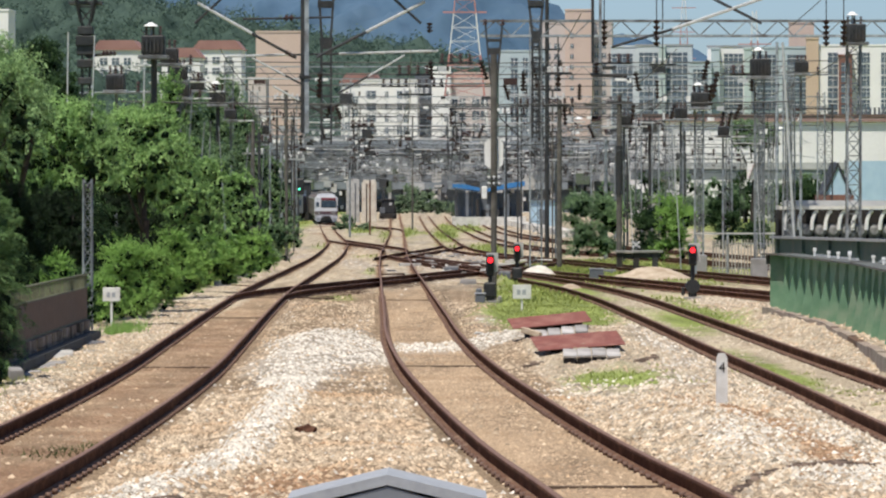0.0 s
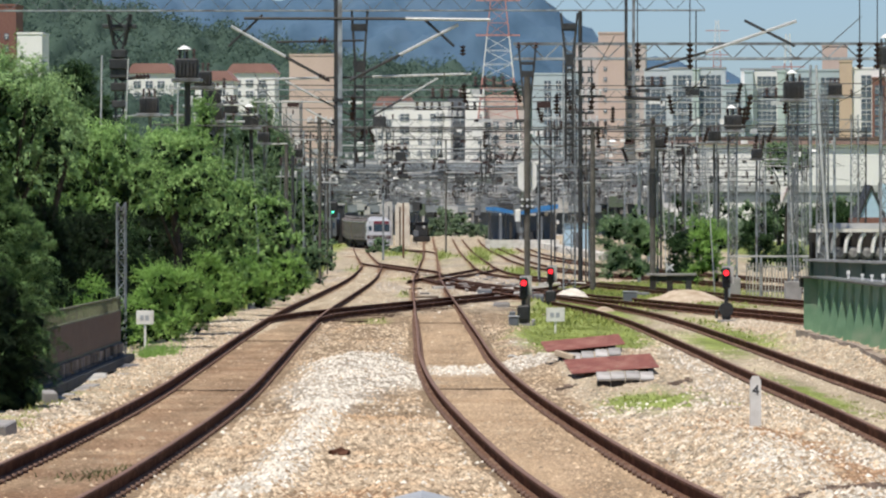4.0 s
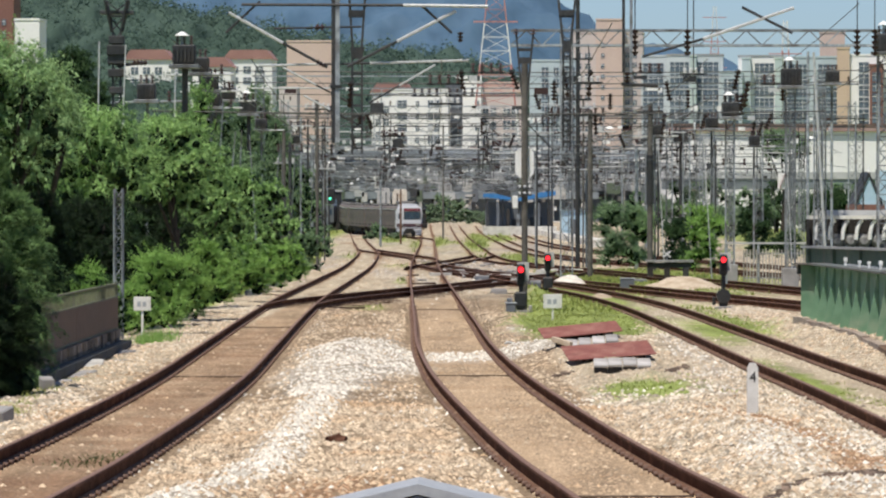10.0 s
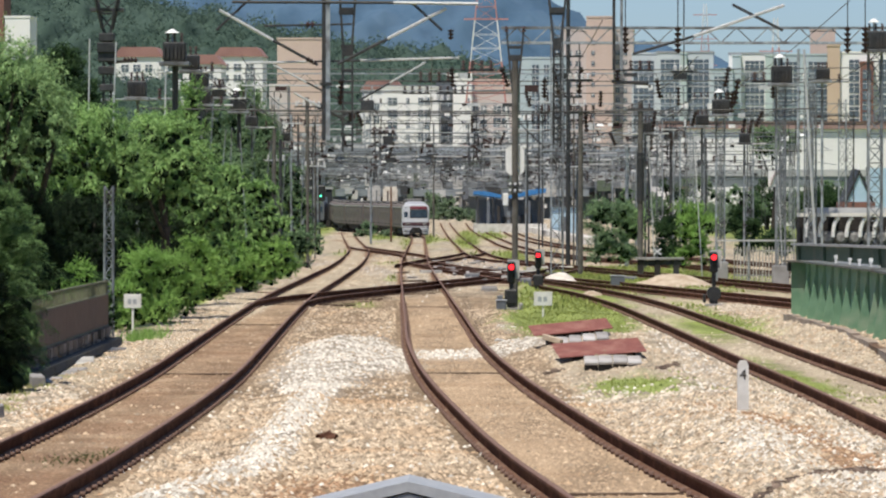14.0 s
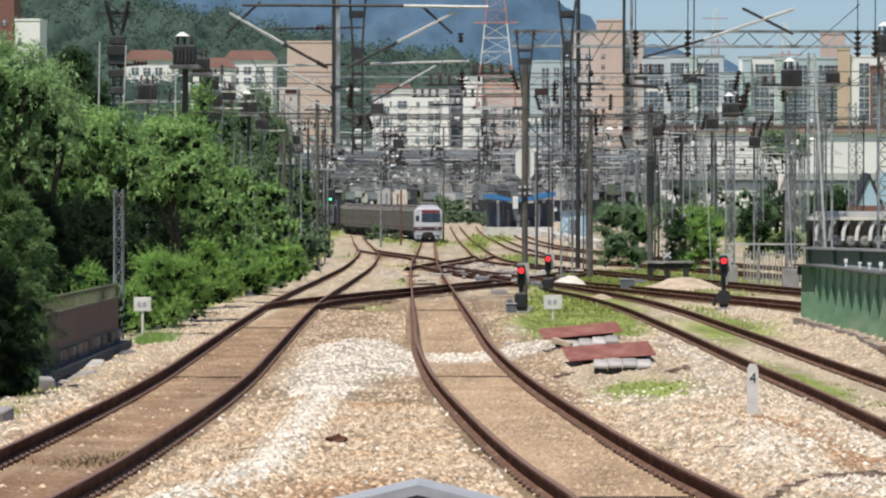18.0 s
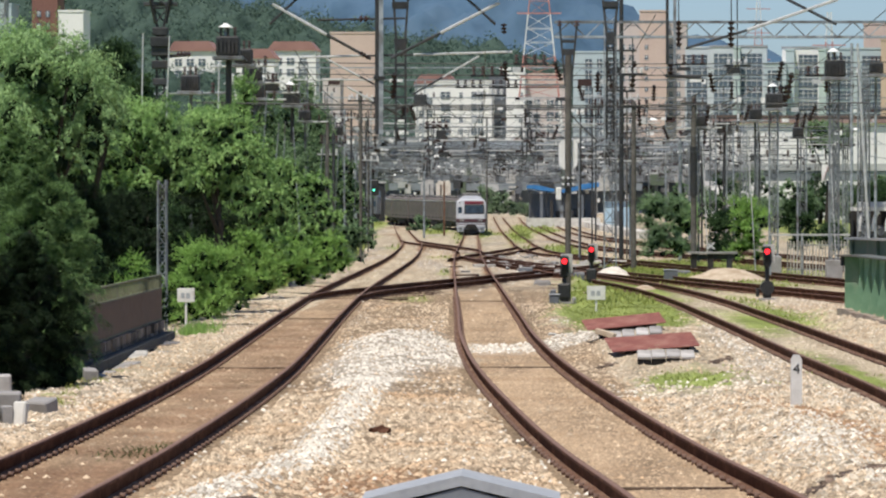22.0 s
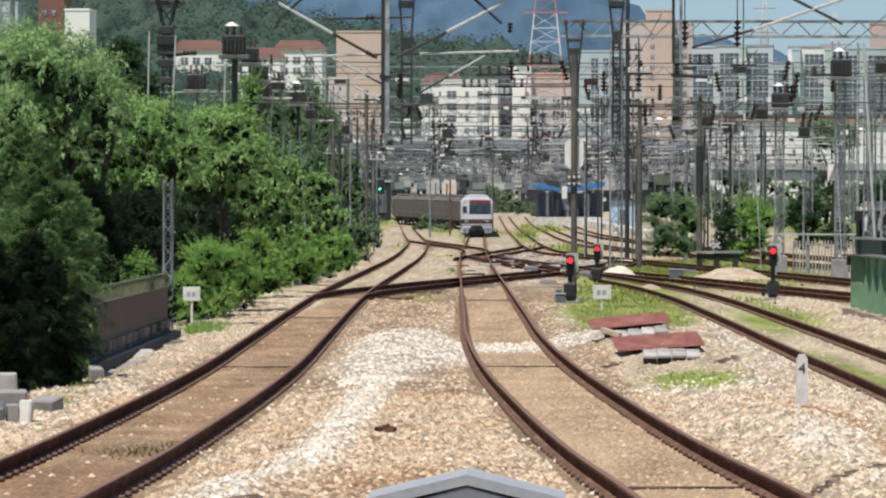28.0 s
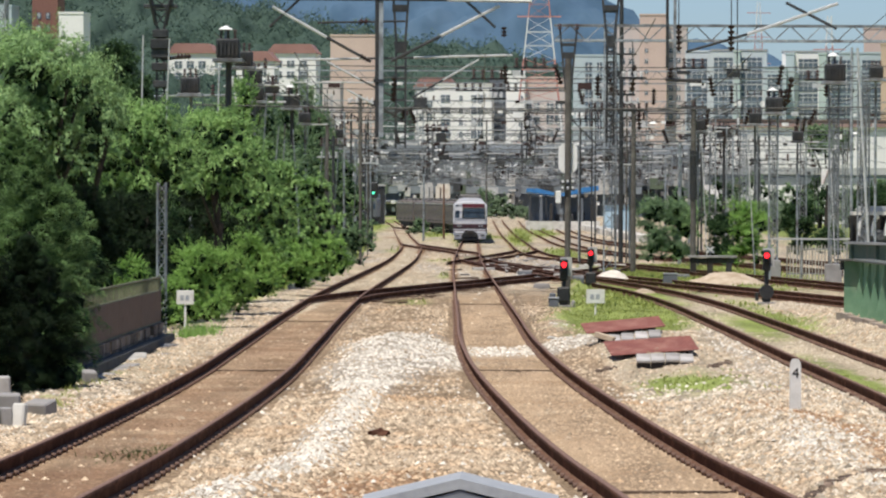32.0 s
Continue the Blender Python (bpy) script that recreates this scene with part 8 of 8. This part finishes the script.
far_box("apartment_block", 1.76, 12.6, 1246, 35.16, 7, M_PEACHLT, "pale pink and white apartment block", "apartment block", "apartments", windows=((0.6, 4.6, 3, 32, 2, 9, 0.8, 0.72), (6.0, 10.4, 3, 32, 2, 9, 0.85, 0.72)), roof=(3.2, M_PEACH))
far_box("apartment_tower", -52.25, -40.02, 1350, 52.53, 8, M_PEACH, "peach rendered apartment slab block", "apartment tower", "apartments", windows=((1.0, 4.0, 4, 34, 2, 10, 0.5, 0.5), (8.0, 11.0, 4, 30, 2, 9, 0.5, 0.5)))
far_box("apartment_block", -52.61, -48.02, 1300, 38.14, 8, M_PEACHLT, "pale apartment block behind the trees", "apartment block", "apartments")
# western low houses and towers on the slope
for (a, c, t, b_, dd, lab) in ((-83.34, -72.79, 40.38, 12, 1150, "white house with a red roof on the slope"), (-68.86, -59.97, 39.57, 12, 1180, "white house with a red roof on the slope"), (-63.53, -51.95, 43.16, 12, 1230, "white house with a red roof on the slope")):
    far_box("house", a, c, dd, t, 10, M_WALLW, lab, "house", "red-roofed houses", bottom=0, windows=((1.0, c - a - 1.0, t - 6.4, t - 0.8, 3, 2, 0.6, 0.6),), roof=(2.9, M_ROOFRED))
far_box("apartment_tower", -105.08, -99.65, 1100, 48.18, 10, M_WALLW, "white rendered apartment slab tower", "apartment tower", "apartments", windows=((0.6, 1.4, 10, 45, 1, 12, 0.6, 0.4),))
far_box("apartment_tower", -113.19, -107.52, 1120, 55.6, 10, M_BRICK, "red-brown brick apartment tower", "apartment tower", "apartments", windows=((0.6, 4.8, 10, 50, 2, 14, 0.5, 0.5),))
far_box("apartment_tower", -121.6, -117.2, 1110, 50.16, 10, M_WALLB, "white rendered apartment slab tower", "apartment tower", "apartments", windows=((0.5, 4.0, 10, 46, 2, 12, 0.6, 0.5),))
# white shed and viaduct on the east side
sh = far_box("warehouse", 31.83, 81.9, 760, 16.36, 20, M_WALLW, "long white warehouse with a brown roof edge", "warehouse", "", turn=0, windows=((18, 46, 4, 6.5, 12, 1, 0.6, 0.7),))
part("roof_edge", B(-26, 26, -0.6, 20, 16.54, 17.34), M_EDGE, sh, "faded brown roof edge")
part("roof_lip", B(-26.2, 26.2, -0.7, 20, 17.34, 17.7), M_LIP, sh, "dark brown roof lip")
for i in range(9):
    part("roof_vent", B(8 + i * 0.7, 8.3 + i * 0.7, 2, 2.6, 17.43, 18.86), M_GREYD, sh)
vi = thing("viaduct", 0, 720, 0, "grey concrete road viaduct beyond the yard", "viaduct")
part("deck", B(28.46, 95, 0, 9, 7.16, 8.85), M_HALL, vi)
part("parapet", B(28.46, 95, -0.2, 0, 8.68, 9.7), M_HALL2, vi)
for i in range(7):
    part("pier", B(32 + i * 11, 33.6 + i * 11, 2, 6, -1, 7.33), M_CONC, vi)
# the grey station hall and its roofs close the yard
hall = thing("station_hall", 0, 1060, 0, "long grey station hall beyond the yard", "station building")
part("wall", B(-42.9, 46.89, 0, 14, -2, 16.34), M_HALL, hall)
rng = np.random.default_rng(40)
# random boxes added for clutter; their whites stand for flecks of highlight
for i in range(300):
    xa = float(rng.uniform(-42.28, 43.9))
    ww, z0_, hh = float(rng.uniform(0.4, 3.4)), float(rng.uniform(1, 16.0)), float(rng.uniform(0.2, 1.1))
    part("roof_unit", B(xa, xa + ww, -float(rng.uniform(0.5, 10)), 0.0, z0_, z0_ + hh), (M_HALL2, M_STEELD, M_WALLW, M_CONC, M_GREYD, M_WALLW, M_UNDER, M_CONCPALE)[i % 8], hall)
for i, (xa, xb, zt) in enumerate(((445, 560, 248), (540, 700, 242), (690, 860, 246), (850, 1010, 238), (1000, 1150, 250))):
    xa, xb = (xa - 784) * 1060 / 8500, (xb - 784) * 1060 / 8500
    zt = 2.5 + (373 - zt) * 1060 / 8500
    part("roof", prism(bmesh.new(), [(xa, zt - 2.2), (xb, zt - 2.2), (xb - 1, zt - 0.4), ((xa + xb) / 2, zt), (xa + 1, zt - 0.4)], -1, 16), M_HALL if i % 2 else M_STEEL, hall)
for i in range(5):
    fb = thing("footbridge", 0, 0, 0, "grey covered footbridge across the far yard", "footbridge", "far footbridges")
    yy = 880 + 34 * i
    xa, xb = -31.13 + 6 * i, 22.87 + 9 * (i % 3)
    zz = 6.4 + 1.7 * i
    part("span", B(xa, xb, yy, yy + 3, zz, zz + 1.3), (M_HALL, M_STEEL, M_HALL2, M_HALL, M_STEELD)[i], fb)
    for q in range(16):
        xx = xa + (xb - xa) * (q + 0.15 + 0.3 * ((q * 7 + i) % 3)) / 16
        part("cladding_panel", B(xx, xx + 1.0 + 0.8 * ((q * 5 + i) % 3), yy - 0.25, yy, zz - 0.6 + 0.5 * ((q + i) % 3), zz + 0.8 + 0.35 * ((q * 3) % 4)), (M_STEELD, M_HALL2, M_GREYD, M_MESH, M_CONC)[(q * 3 + i) % 5], fb)
    part("handrail", B(xa, xb, yy - 0.1, yy, zz + 1.7, zz + 1.8), M_STEEL, fb)
    for q in range(8):
        xx = xa + (xb - xa) * (q + 0.5) / 8
        part("leg", B(xx - 0.25, xx + 0.25, yy + 1, yy + 1.5, -1, zz), M_STEELD if q % 2 else M_CONC, fb)
# station canopy with a blue roof
st = thing("station_canopy", 6.1, 640, rz_(640), "dark station platform canopy with a blue roof", "station canopy")
w_ = 9.64
part("roof", prism(bmesh.new(), [(-w_ / 2, 4.9), (-w_ * 0.12, 4.4), (-w_ * 0.12, 4.8), (-w_ * 0.36, 5.35), (-w_ / 2, 5.3)], 0, 40), M_BLUE, st, "bright blue roof wing")
part("roof", prism(bmesh.new(), [(-w_ * 0.02, 4.3), (w_ / 2, 5.1), (w_ / 2, 5.7), (w_ * 0.3, 5.5), (-w_ * 0.02, 4.7)], 0, 40), M_BLUE, st, "bright blue roof wing")
for i in range(7):
    part("platform_fitting", B(-w_ * 0.46 + i * 1.35, -w_ * 0.46 + i * 1.35 + 0.4, -1.0 - 0.3 * (i % 3), -0.6, 0.95, 1.9 + 0.7 * ((i * 3) % 4), 0.02), (M_STEELD, M_GREYD, M_UNDER, M_STEEL)[i % 4], st)
part("back_wall", B(-w_ / 2 + 0.3, w_ / 2 - 0.2, 8, 8.3, 0.2, 4.2), M_GREYD, st)
part("platform", B(-w_ / 2, w_ / 2, -6, 45, -0.4, 0.95), M_CONCPALE, st, "pale concrete platform")
for i in range(5):
    part("column", B(-w_ / 2 + 0.4 + i * 2.1, -w_ / 2 + 0.6 + i * 2.1, 0.2, 0.4, 0.9, 4.5), M_STEELD, st)
for i in range(3):
    part("stored_crate", B(-3.4 + i * 2.4, -1.8 + i * 2.4, 3, 5, 0.95, 2.2 - 0.3 * (i % 2), 0.03), (M_GREYD, M_STEELD, M_STEELD)[i], st)
pf = thing("low_platform", 0, 0, 0, "low pale concrete platform edge beside the yard", "platform")
for i in range(14):
    y0_ = 470 + 12 * i
    xx = 12.6 - 0.02 * (y0_ - 470)
    part("edge_unit", B(xx - 0.9, xx + 0.9, y0_, y0_ + 11.8, -0.4 + rz_(y0_), 0.55 + rz_(y0_), 0.02), M_CONCPALE, pf)
cs = thing("station_hut", 12.84, 620, rz_(620), "pale blue hut on the platform", "hut")
part("wall", B(-1.6, 1.6, 0, 3, -0.3, 3.2), M_BLUEPALE, cs)
part("roof", B(-1.8, 1.8, -0.3, 3.2, 3.2, 3.4), M_GREYD, cs)
part("door", B(-0.4, 0.4, -0.04, 0.0, 0.0, 2.0), M_GREYD, cs)
# pale concrete piers beyond the junction
for i, (a, c, t) in enumerate(((-13.88, -12.01, 6.96), (-11.69, -9.58, 6.84))):
    k = thing("concrete_pier", (a + c) / 2, 690, rz_(690), ("tall grey concrete pier of an old footbridge", "tall cream concrete pier of an old footbridge")[i], "pier", "concrete piers")
    part("shaft", B(-(c - a) / 2, (c - a) / 2, 0, 2.0, -0.5, t - rz_(690) - 0.25, 0.05), (M_CONC, M_PIER)[i], k)
    part("cap", B(-(c - a) / 2 + 0.25, (c - a) / 2 - 0.1, 0.1, 1.9, t - rz_(690) - 0.25, t - rz_(690) + 0.1, 0.06), (M_CONC, M_PIER)[i], k)
    part("cable_pipe", R((0.35 * (1 - 2 * i), -0.06, -0.4), (0.35 * (1 - 2 * i), -0.06, t - rz_(690) - 0.5), 0.09, 8), M_GREYD if i == 0 else M_TIMBER, k)
# maintenance car standing beyond the piers
mc = thing("maintenance_car", -8.1, 705, rz_(705), "dark maintenance rail car with a pale cab window", "rail car")
part("chassis", B(-1.25, 1.25, 0, 7, 0.22, 1.0, 0.04), M_UNDER, mc)
part("tool_box", B(-1.2, -0.4, -0.05, 0.28, 1.0, 1.9, 0.04), M_GREYD, mc)
part("load", B(-1.1, 1.1, 3.6, 6.8, 1.0, 2.1, 0.08), M_TIMBER, mc)
part("cab", B(-0.9, 1.0, 0.3, 3.2, 1.0, 3.0, 0.12), M_STEELD, mc)
part("roof", B(-1.0, 1.1, 0.1, 3.4, 3.0, 3.14, 0.05), M_STEELD, mc)
part("cab_window", B(0.2, 0.6, 0.26, 0.31, 2.2, 2.6, 0.02), M_HALL2, mc, "pale cab window")
part("crane_arm", B(-0.9, -0.5, 0.6, 6, 3.14, 4.3, 0.05), M_STEELD, mc)
part("buffer", R((-0.85, -0.4, 0.75), (-0.85, 0.0, 0.75), 0.2, 12), M_BLACK, mc)
part("buffer", R((0.85, -0.4, 0.75), (0.85, 0.0, 0.75), 0.2, 12), M_BLACK, mc)
for ya in (1.2, 5.2):
    for sx in (-0.75, 0.75):
        part("wheel", R((sx - 0.07, ya, 0.36), (sx + 0.07, ya, 0.36), 0.36, 16), M_UNDER, mc)
# stabled grey stock beside the line
hu = thing("stabled_train_car", -22.4, 720, rz_(720), "dark slate-grey stabled train car beside the line", "train car")
part("body", car_shell(bmesh.new(), 0, 19.5, w=1.4, top=3.9), M_GREYD, hu)
part("end_door", B(-0.4, 0.4, -0.03, 0.0, 1.1, 3.0), M_STEELD, hu)
for sx in (-1, 1):
    part("end_window", B(sx * 0.65, sx * 1.15, -0.04, 0.0, 2.1, 2.95, 0.01), M_GLASS, hu)
rs = thing("relay_building", -22.6, 744, rz_(744), "dark slate relay building behind the stabled train", "building")
part("wall", B(-2.6, 2.0, 0, 6, -0.5, 5.6), M_STEELD, rs)
part("roof", B(-2.8, 2.2, -0.2, 6.2, 5.6, 5.9), M_HALL2, rs)
for i in range(3):
    part("window", B(-2.0 + 1.3 * i, -1.2 + 1.3 * i, -0.05, 0.0, 3.2, 4.4), M_PANE, rs)
part("underframe", B(-1.2, 1.2, 0.3, 19.2, 0.3, 1.0), M_UNDER, hu)
part("bogie", B(-1.1, 1.1, 2, 5, 0.0, 0.35), M_UNDER, hu)
part("bogie", B(-1.1, 1.1, 14, 17, 0.0, 0.35), M_UNDER, hu)
# green signal
gs = thing("signal_post", -12.65, 420, 0, "tall colour-light signal showing green", "signal")
part("post", R((0, 0, -0.4), (0, 0, 3.88), 0.09, 10), M_STEELD, gs)
hd = part("signal_head", B(-0.34, 0.52, -0.15, 0.15, 3.9, 5.3, 0.10), M_BLACK, gs)
part("lens", R((0.1, -0.19, 4.38), (0.1, -0.14, 4.38), 0.10, 16), M_GO, hd, "lit green lens")
part("lens", R((0.1, -0.19, 4.82), (0.1, -0.14, 4.82), 0.14, 16), M_BLACK, hd, "dark lens")
# right side: fence, ribbed row, gabled house
fe = thing("palisade_fence", 0, 0, 0, "grey steel palisade fence at the yard edge", "fence")
fy = 196.0
x0_, x1_ = 11.02, 13.47
part("top_rail", B(x0_ - 0.75, x1_ + 0.1, fy + 0.02, fy + 0.07, 1.53, 1.60), M_HALL2, fe)
for xx in (x0_ - 0.7, x0_ + 0.6, x0_ + 1.8, x1_):
    part("post", B(xx - 0.04, xx + 0.04, fy + 0.05, fy + 0.13, -0.4, 1.62), M_STEEL, fe)
for zz in (0.15, 1.15):
    part("rail", B(x0_, x1_, fy, fy + 0.04, zz - 0.03, zz + 0.03), M_STEEL, fe)
for i in range(20):
    xx = x0_ + (x1_ - x0_) * i / 19
    part("pale", B(xx - 0.025, xx + 0.025, fy - 0.02, fy, -0.3, 1.30 + 0.03 * (i % 2)), M_PALES, fe)
rb = thing("drum_stand", 0, 0, 0, "long pale stand carrying a row of drums beyond the girder", "stand")
for i in range(11):
    dm = thing("tank_drum", 18.48 + i * 0.74, 260, 0, "grey drum under a curved white rib on a stand", "drum", "row of drums")
    b = bmesh.new()
    for k in range(6):
        a0, a1 = math.radians(90 + 90 * k / 6), math.radians(90 + 90 * (k + 1) / 6)
        rod(b, (0.35 + 0.35 * math.cos(a0), 0, 1.45 + 1.05 * math.sin(a0)), (0.35 + 0.35 * math.cos(a1), 0, 1.45 + 1.05 * math.sin(a1)), 0.11, 6)
    part("rib", b, M_WHITE, dm, "curved white rib")
    part("barrel", R((0.45, 0.2, 1.4), (0.45, 2.5, 1.4), 0.38, 14), M_DRUM, dm)
    part("barrel_end", R((0.45, 0.0, 1.4), (0.45, 0.2, 1.4), 0.2, 10, 0.38), M_DRUM, dm)
    part("saddle", B(0.15, 0.75, 0.3, 2.4, 0.88, 1.1), M_GREYD, dm)
part("cap_beam", B(18.17, 26.18, 259.8, 262, 2.56, 2.76), M_CONCPALE, rb)
# dark sheet added for the shade seen between the ribs
part("shade_sheet", B(18.17, 26.18, 262.62, 262.7, 0.9, 2.55), M_UNDER, rb, "dark sheet added for the shade behind the drums")
part("upper_sheet", B(18.6, 26.18, 261.2, 262.0, 2.765, 3.05), M_HALL2, rb)
part("base", B(18.17, 26.18, 259.6, 262.6, -0.4, 0.9), M_MESH, rb)
for i in range(5):
    xx = 18.17 + 0.1 + i * 1.95
    part("upright", B(xx - 0.06, xx + 0.06, 262.3, 262.45, 0.9, 2.5), M_STEELD, rb)
gh = thing("gabled_house", 27.14, 330, 0, "steep dark gabled hut with a brown base", "house")
hw = 1.01
part("gable", prism(bmesh.new(), [(-hw * 0.86, 3.59), (hw * 0.86, 3.59), (0, 5.61)], 0.1, 6), M_BLUEPALE, gh)
for s in (-1, 1):
    part("roof_slope", prism(bmesh.new(), [(s * hw, 3.55), (s * hw * 0.84, 3.55), (0, 5.49), (0, 5.88)], 0.0, 6.2), M_STEELD, gh)
part("base_wall", B(-hw * 1.1, hw * 1.1, 0.05, 6, 2.93, 3.59), M_BRICK, gh)
part("plinth", B(-hw * 1.0, hw * 1.0, 0.1, 5.9, -0.4, 2.93), M_GREYD, gh)
part("finial", R((0, 0.1, 5.8), (0, 0.1, 6.19), 0.14, 10, 0.08), M_WHITE, gh)
gp = thing("blue_screen", 31.09, 345, 0, "pale blue sheet screen behind the hut", "screen")
part("sheet", B(-2.2, 2.2, 0, 0.12, 0, 6.07), M_BLUEPALE, gp)
part("frame", B(-2.25, -2.1, -0.05, 0.15, -0.3, 6.15), M_STEEL, gp)
fl = thing("red_white_flag", 26.98, 420, 5.22, "red and white warning flag on a pole", "flag")
part("cloth", B(-0.4, 0.35, 0, 0.03, 0, 1.4), M_WHITE, fl)
part("stripe", flat(bmesh.new(), (-0.25, -0.03, 0.1), (0.2, -0.03, 1.3), 0.42, 0.03), M_TRAINRED, fl, "red stripe")
part("staff", R((0.4, 0, -6), (0.4, 0, 1.6), 0.05, 8), M_STEEL, fl)


def pylon(x, y, h, w, label):
    e = thing("lattice_pylon", x, y, 0, label, "pylon", "red and white pylons")
    n = 7
    for i in range(n):
        u, v = i / n, (i + 1) / n
        lattice(e, 0, 0, h * u, h * v, w * (1 - u) + 1.2 * u, w * (1 - v) + 1.2 * v, M_PYRED if i % 2 == 1 else M_WHITE, 0.28 if i < 4 else 0.20, 2.8 if i < 4 else 3.4)
    for z in (0.72, 0.84, 0.95):
        part("cross_arm", flat(bmesh.new(), (-5.5, 0, h * z), (5.5, 0, h * z), 0.35, 0.35), M_PYRED, e)


pylon(5.4, 1195, 72.0, 16.4, "red and white lattice transmission pylon")
pylon(110.26, 2200, 100.34, 12, "distant red and white transmission pylon")
pylon(103.72, 1600, 68.95, 8, "red and white lattice transmission pylon")


# ---- hills ----
def ridge(name, y, pts, thick, step, lump, material, label, seed, nz=40, crowns=0, crown_r=3.0):
    """A wooded slope: its skyline through a few heights, rising away from the viewer, lumpy with tree crowns."""
    c = np.array(pts, float)
    xs = np.arange(c[0, 0], c[-1, 0], step)
    us = np.linspace(0, 1, nz)
    rng = np.random.default_rng(seed)
    X, U = np.meshgrid(xs, us)
    T = np.interp(X, c[:, 0], c[:, 1])
    Y = y + thick * U
    Z = T * np.sin(U * math.pi / 2) - 2
    ph = rng.uniform(0, 6.28, 8)
    q = lump
    bumps = np.abs(np.sin(X / q + ph[0] + np.sin(Z / q * 1.3 + ph[1]))) * np.abs(np.sin(Z / q * 0.9 + ph[2] + 1.5 * np.sin(X / q * 0.6 + ph[3])))
    fine = np.abs(np.sin(X / q * 2.7 + ph[4] + np.sin(Z / q * 2.1))) * np.abs(np.sin(Z / q * 2.3 + ph[5] + np.sin(X / q * 1.7)))
    amp = q * 0.9
    Z = Z + amp * (bumps + 0.5 * fine)
    Y = Y - amp * (bumps + 0.5 * fine)
    n, k = X.shape
    idx = np.arange(n * k).reshape(n, k)
    F = np.stack([idx[:-1, :-1], idx[:-1, 1:], idx[1:, 1:], idx[1:, :-1]], -1).reshape(-1, 4)
    o = from_arrays(name, np.stack([X, Y, Z], -1).reshape(-1, 3), F, material, smooth=True)
    tagged(o, label, "hill", kind="structure")
    if crowns:
        # tree crowns all over the near slope
        m = rng.integers(0, n * k, crowns)
        C = np.stack([X.ravel()[m], Y.ravel()[m], Z.ravel()[m]], -1) + rng.normal(size=(crowns, 3)) * 1.0
        rad = rng.uniform(0.4, 0.85, crowns) * crown_r
        P = leaf_cloud(rng, C, rad, crowns * 18, crown_r * 0.12)
        w_ = from_arrays("forest", P, np.arange(len(P)).reshape(-1, 3), L_HILL)
        tagged(w_, "dense tree crowns covering the hill", "forest", kind="stuff")
    return o


# slope tones lean to blue, with haze put into the colour
M_HILL = mat("haze_tinted_slope", (0.040, 0.066, 0.056), (0.062, 0.096, 0.076), 0.15, 0.95, fine=0.9, bump=0.6, c=(0.035, 0.06, 0.045), cscale=0.02, spec=0.1)
# mountain blue is distance haze put into the base colour
M_MOUNT = mat("mountain_haze_blue", (0.064, 0.114, 0.178), (0.078, 0.132, 0.198), 0.03, 1.0, fine=0.12, bump=0.0, c=(0.084, 0.136, 0.200), cscale=0.02, spec=0.0)
ridge("hill_west", 1500, [(-260, 130), (-190, 112), (-140, 85.1), (-120.8, 80.1), (-96.8, 75.5), (-72.8, 69.5), (-48.8, 64.7), (-28.8, 60.1), (-4.8, 57.1), (15.2, 52.1), (35.2, 43.1), (90, 20)], 200, 2.0, 4.5, M_HILL, "steep green wooded hill behind the houses", 5, 60, 6500, 4.5)
ridge("hill_middle", 2000, [(-160, 60), (-73.51, 80.92), (-37.27, 78.85), (-6.21, 77.82), (19.67, 67.98), (60, 40), (200, 20)], 200, 3.0, 5.0, M_HILL, "lower green hill covered in woods", 6, 40, 1500, 5.0)
ridge("hill_front", 930, [(-150, 42), (-105.49, 37.85), (-86.29, 33.9), (-74.99, 31.07), (-68.22, 29.72), (-54.66, 29.38), (-43.37, 27.69), (-38.29, 20.34), (-33.2, 2)], 40, 1.2, 3.0, M_HILL, "dark wooded foot of the hill", 9, 24, 1500, 2.6)
ridge("mountain", 4200, [(-1500, 260), (-319.76, 231.74), (-192.71, 215.85), (-118.59, 231.74), (-12.71, 237.03), (50.82, 215.85), (87.88, 197.32), (119.65, 176.15), (167.29, 160.26), (273.18, 141.74), (900, 120)], 300, 12.0, 14.0, M_MOUNT, "mountain coloured blue for haze on the skyline", 7, 40)
# closing slope behind the viewer
ridge("hill_south", -420, [(-900, 20), (-300, 35), (0, 25), (400, 38), (900, 20)], -120, 25.0, 8.0, M_HILL, "low wooded rise behind the platform", 8, 10)


def motions():
    key_train()


motions()
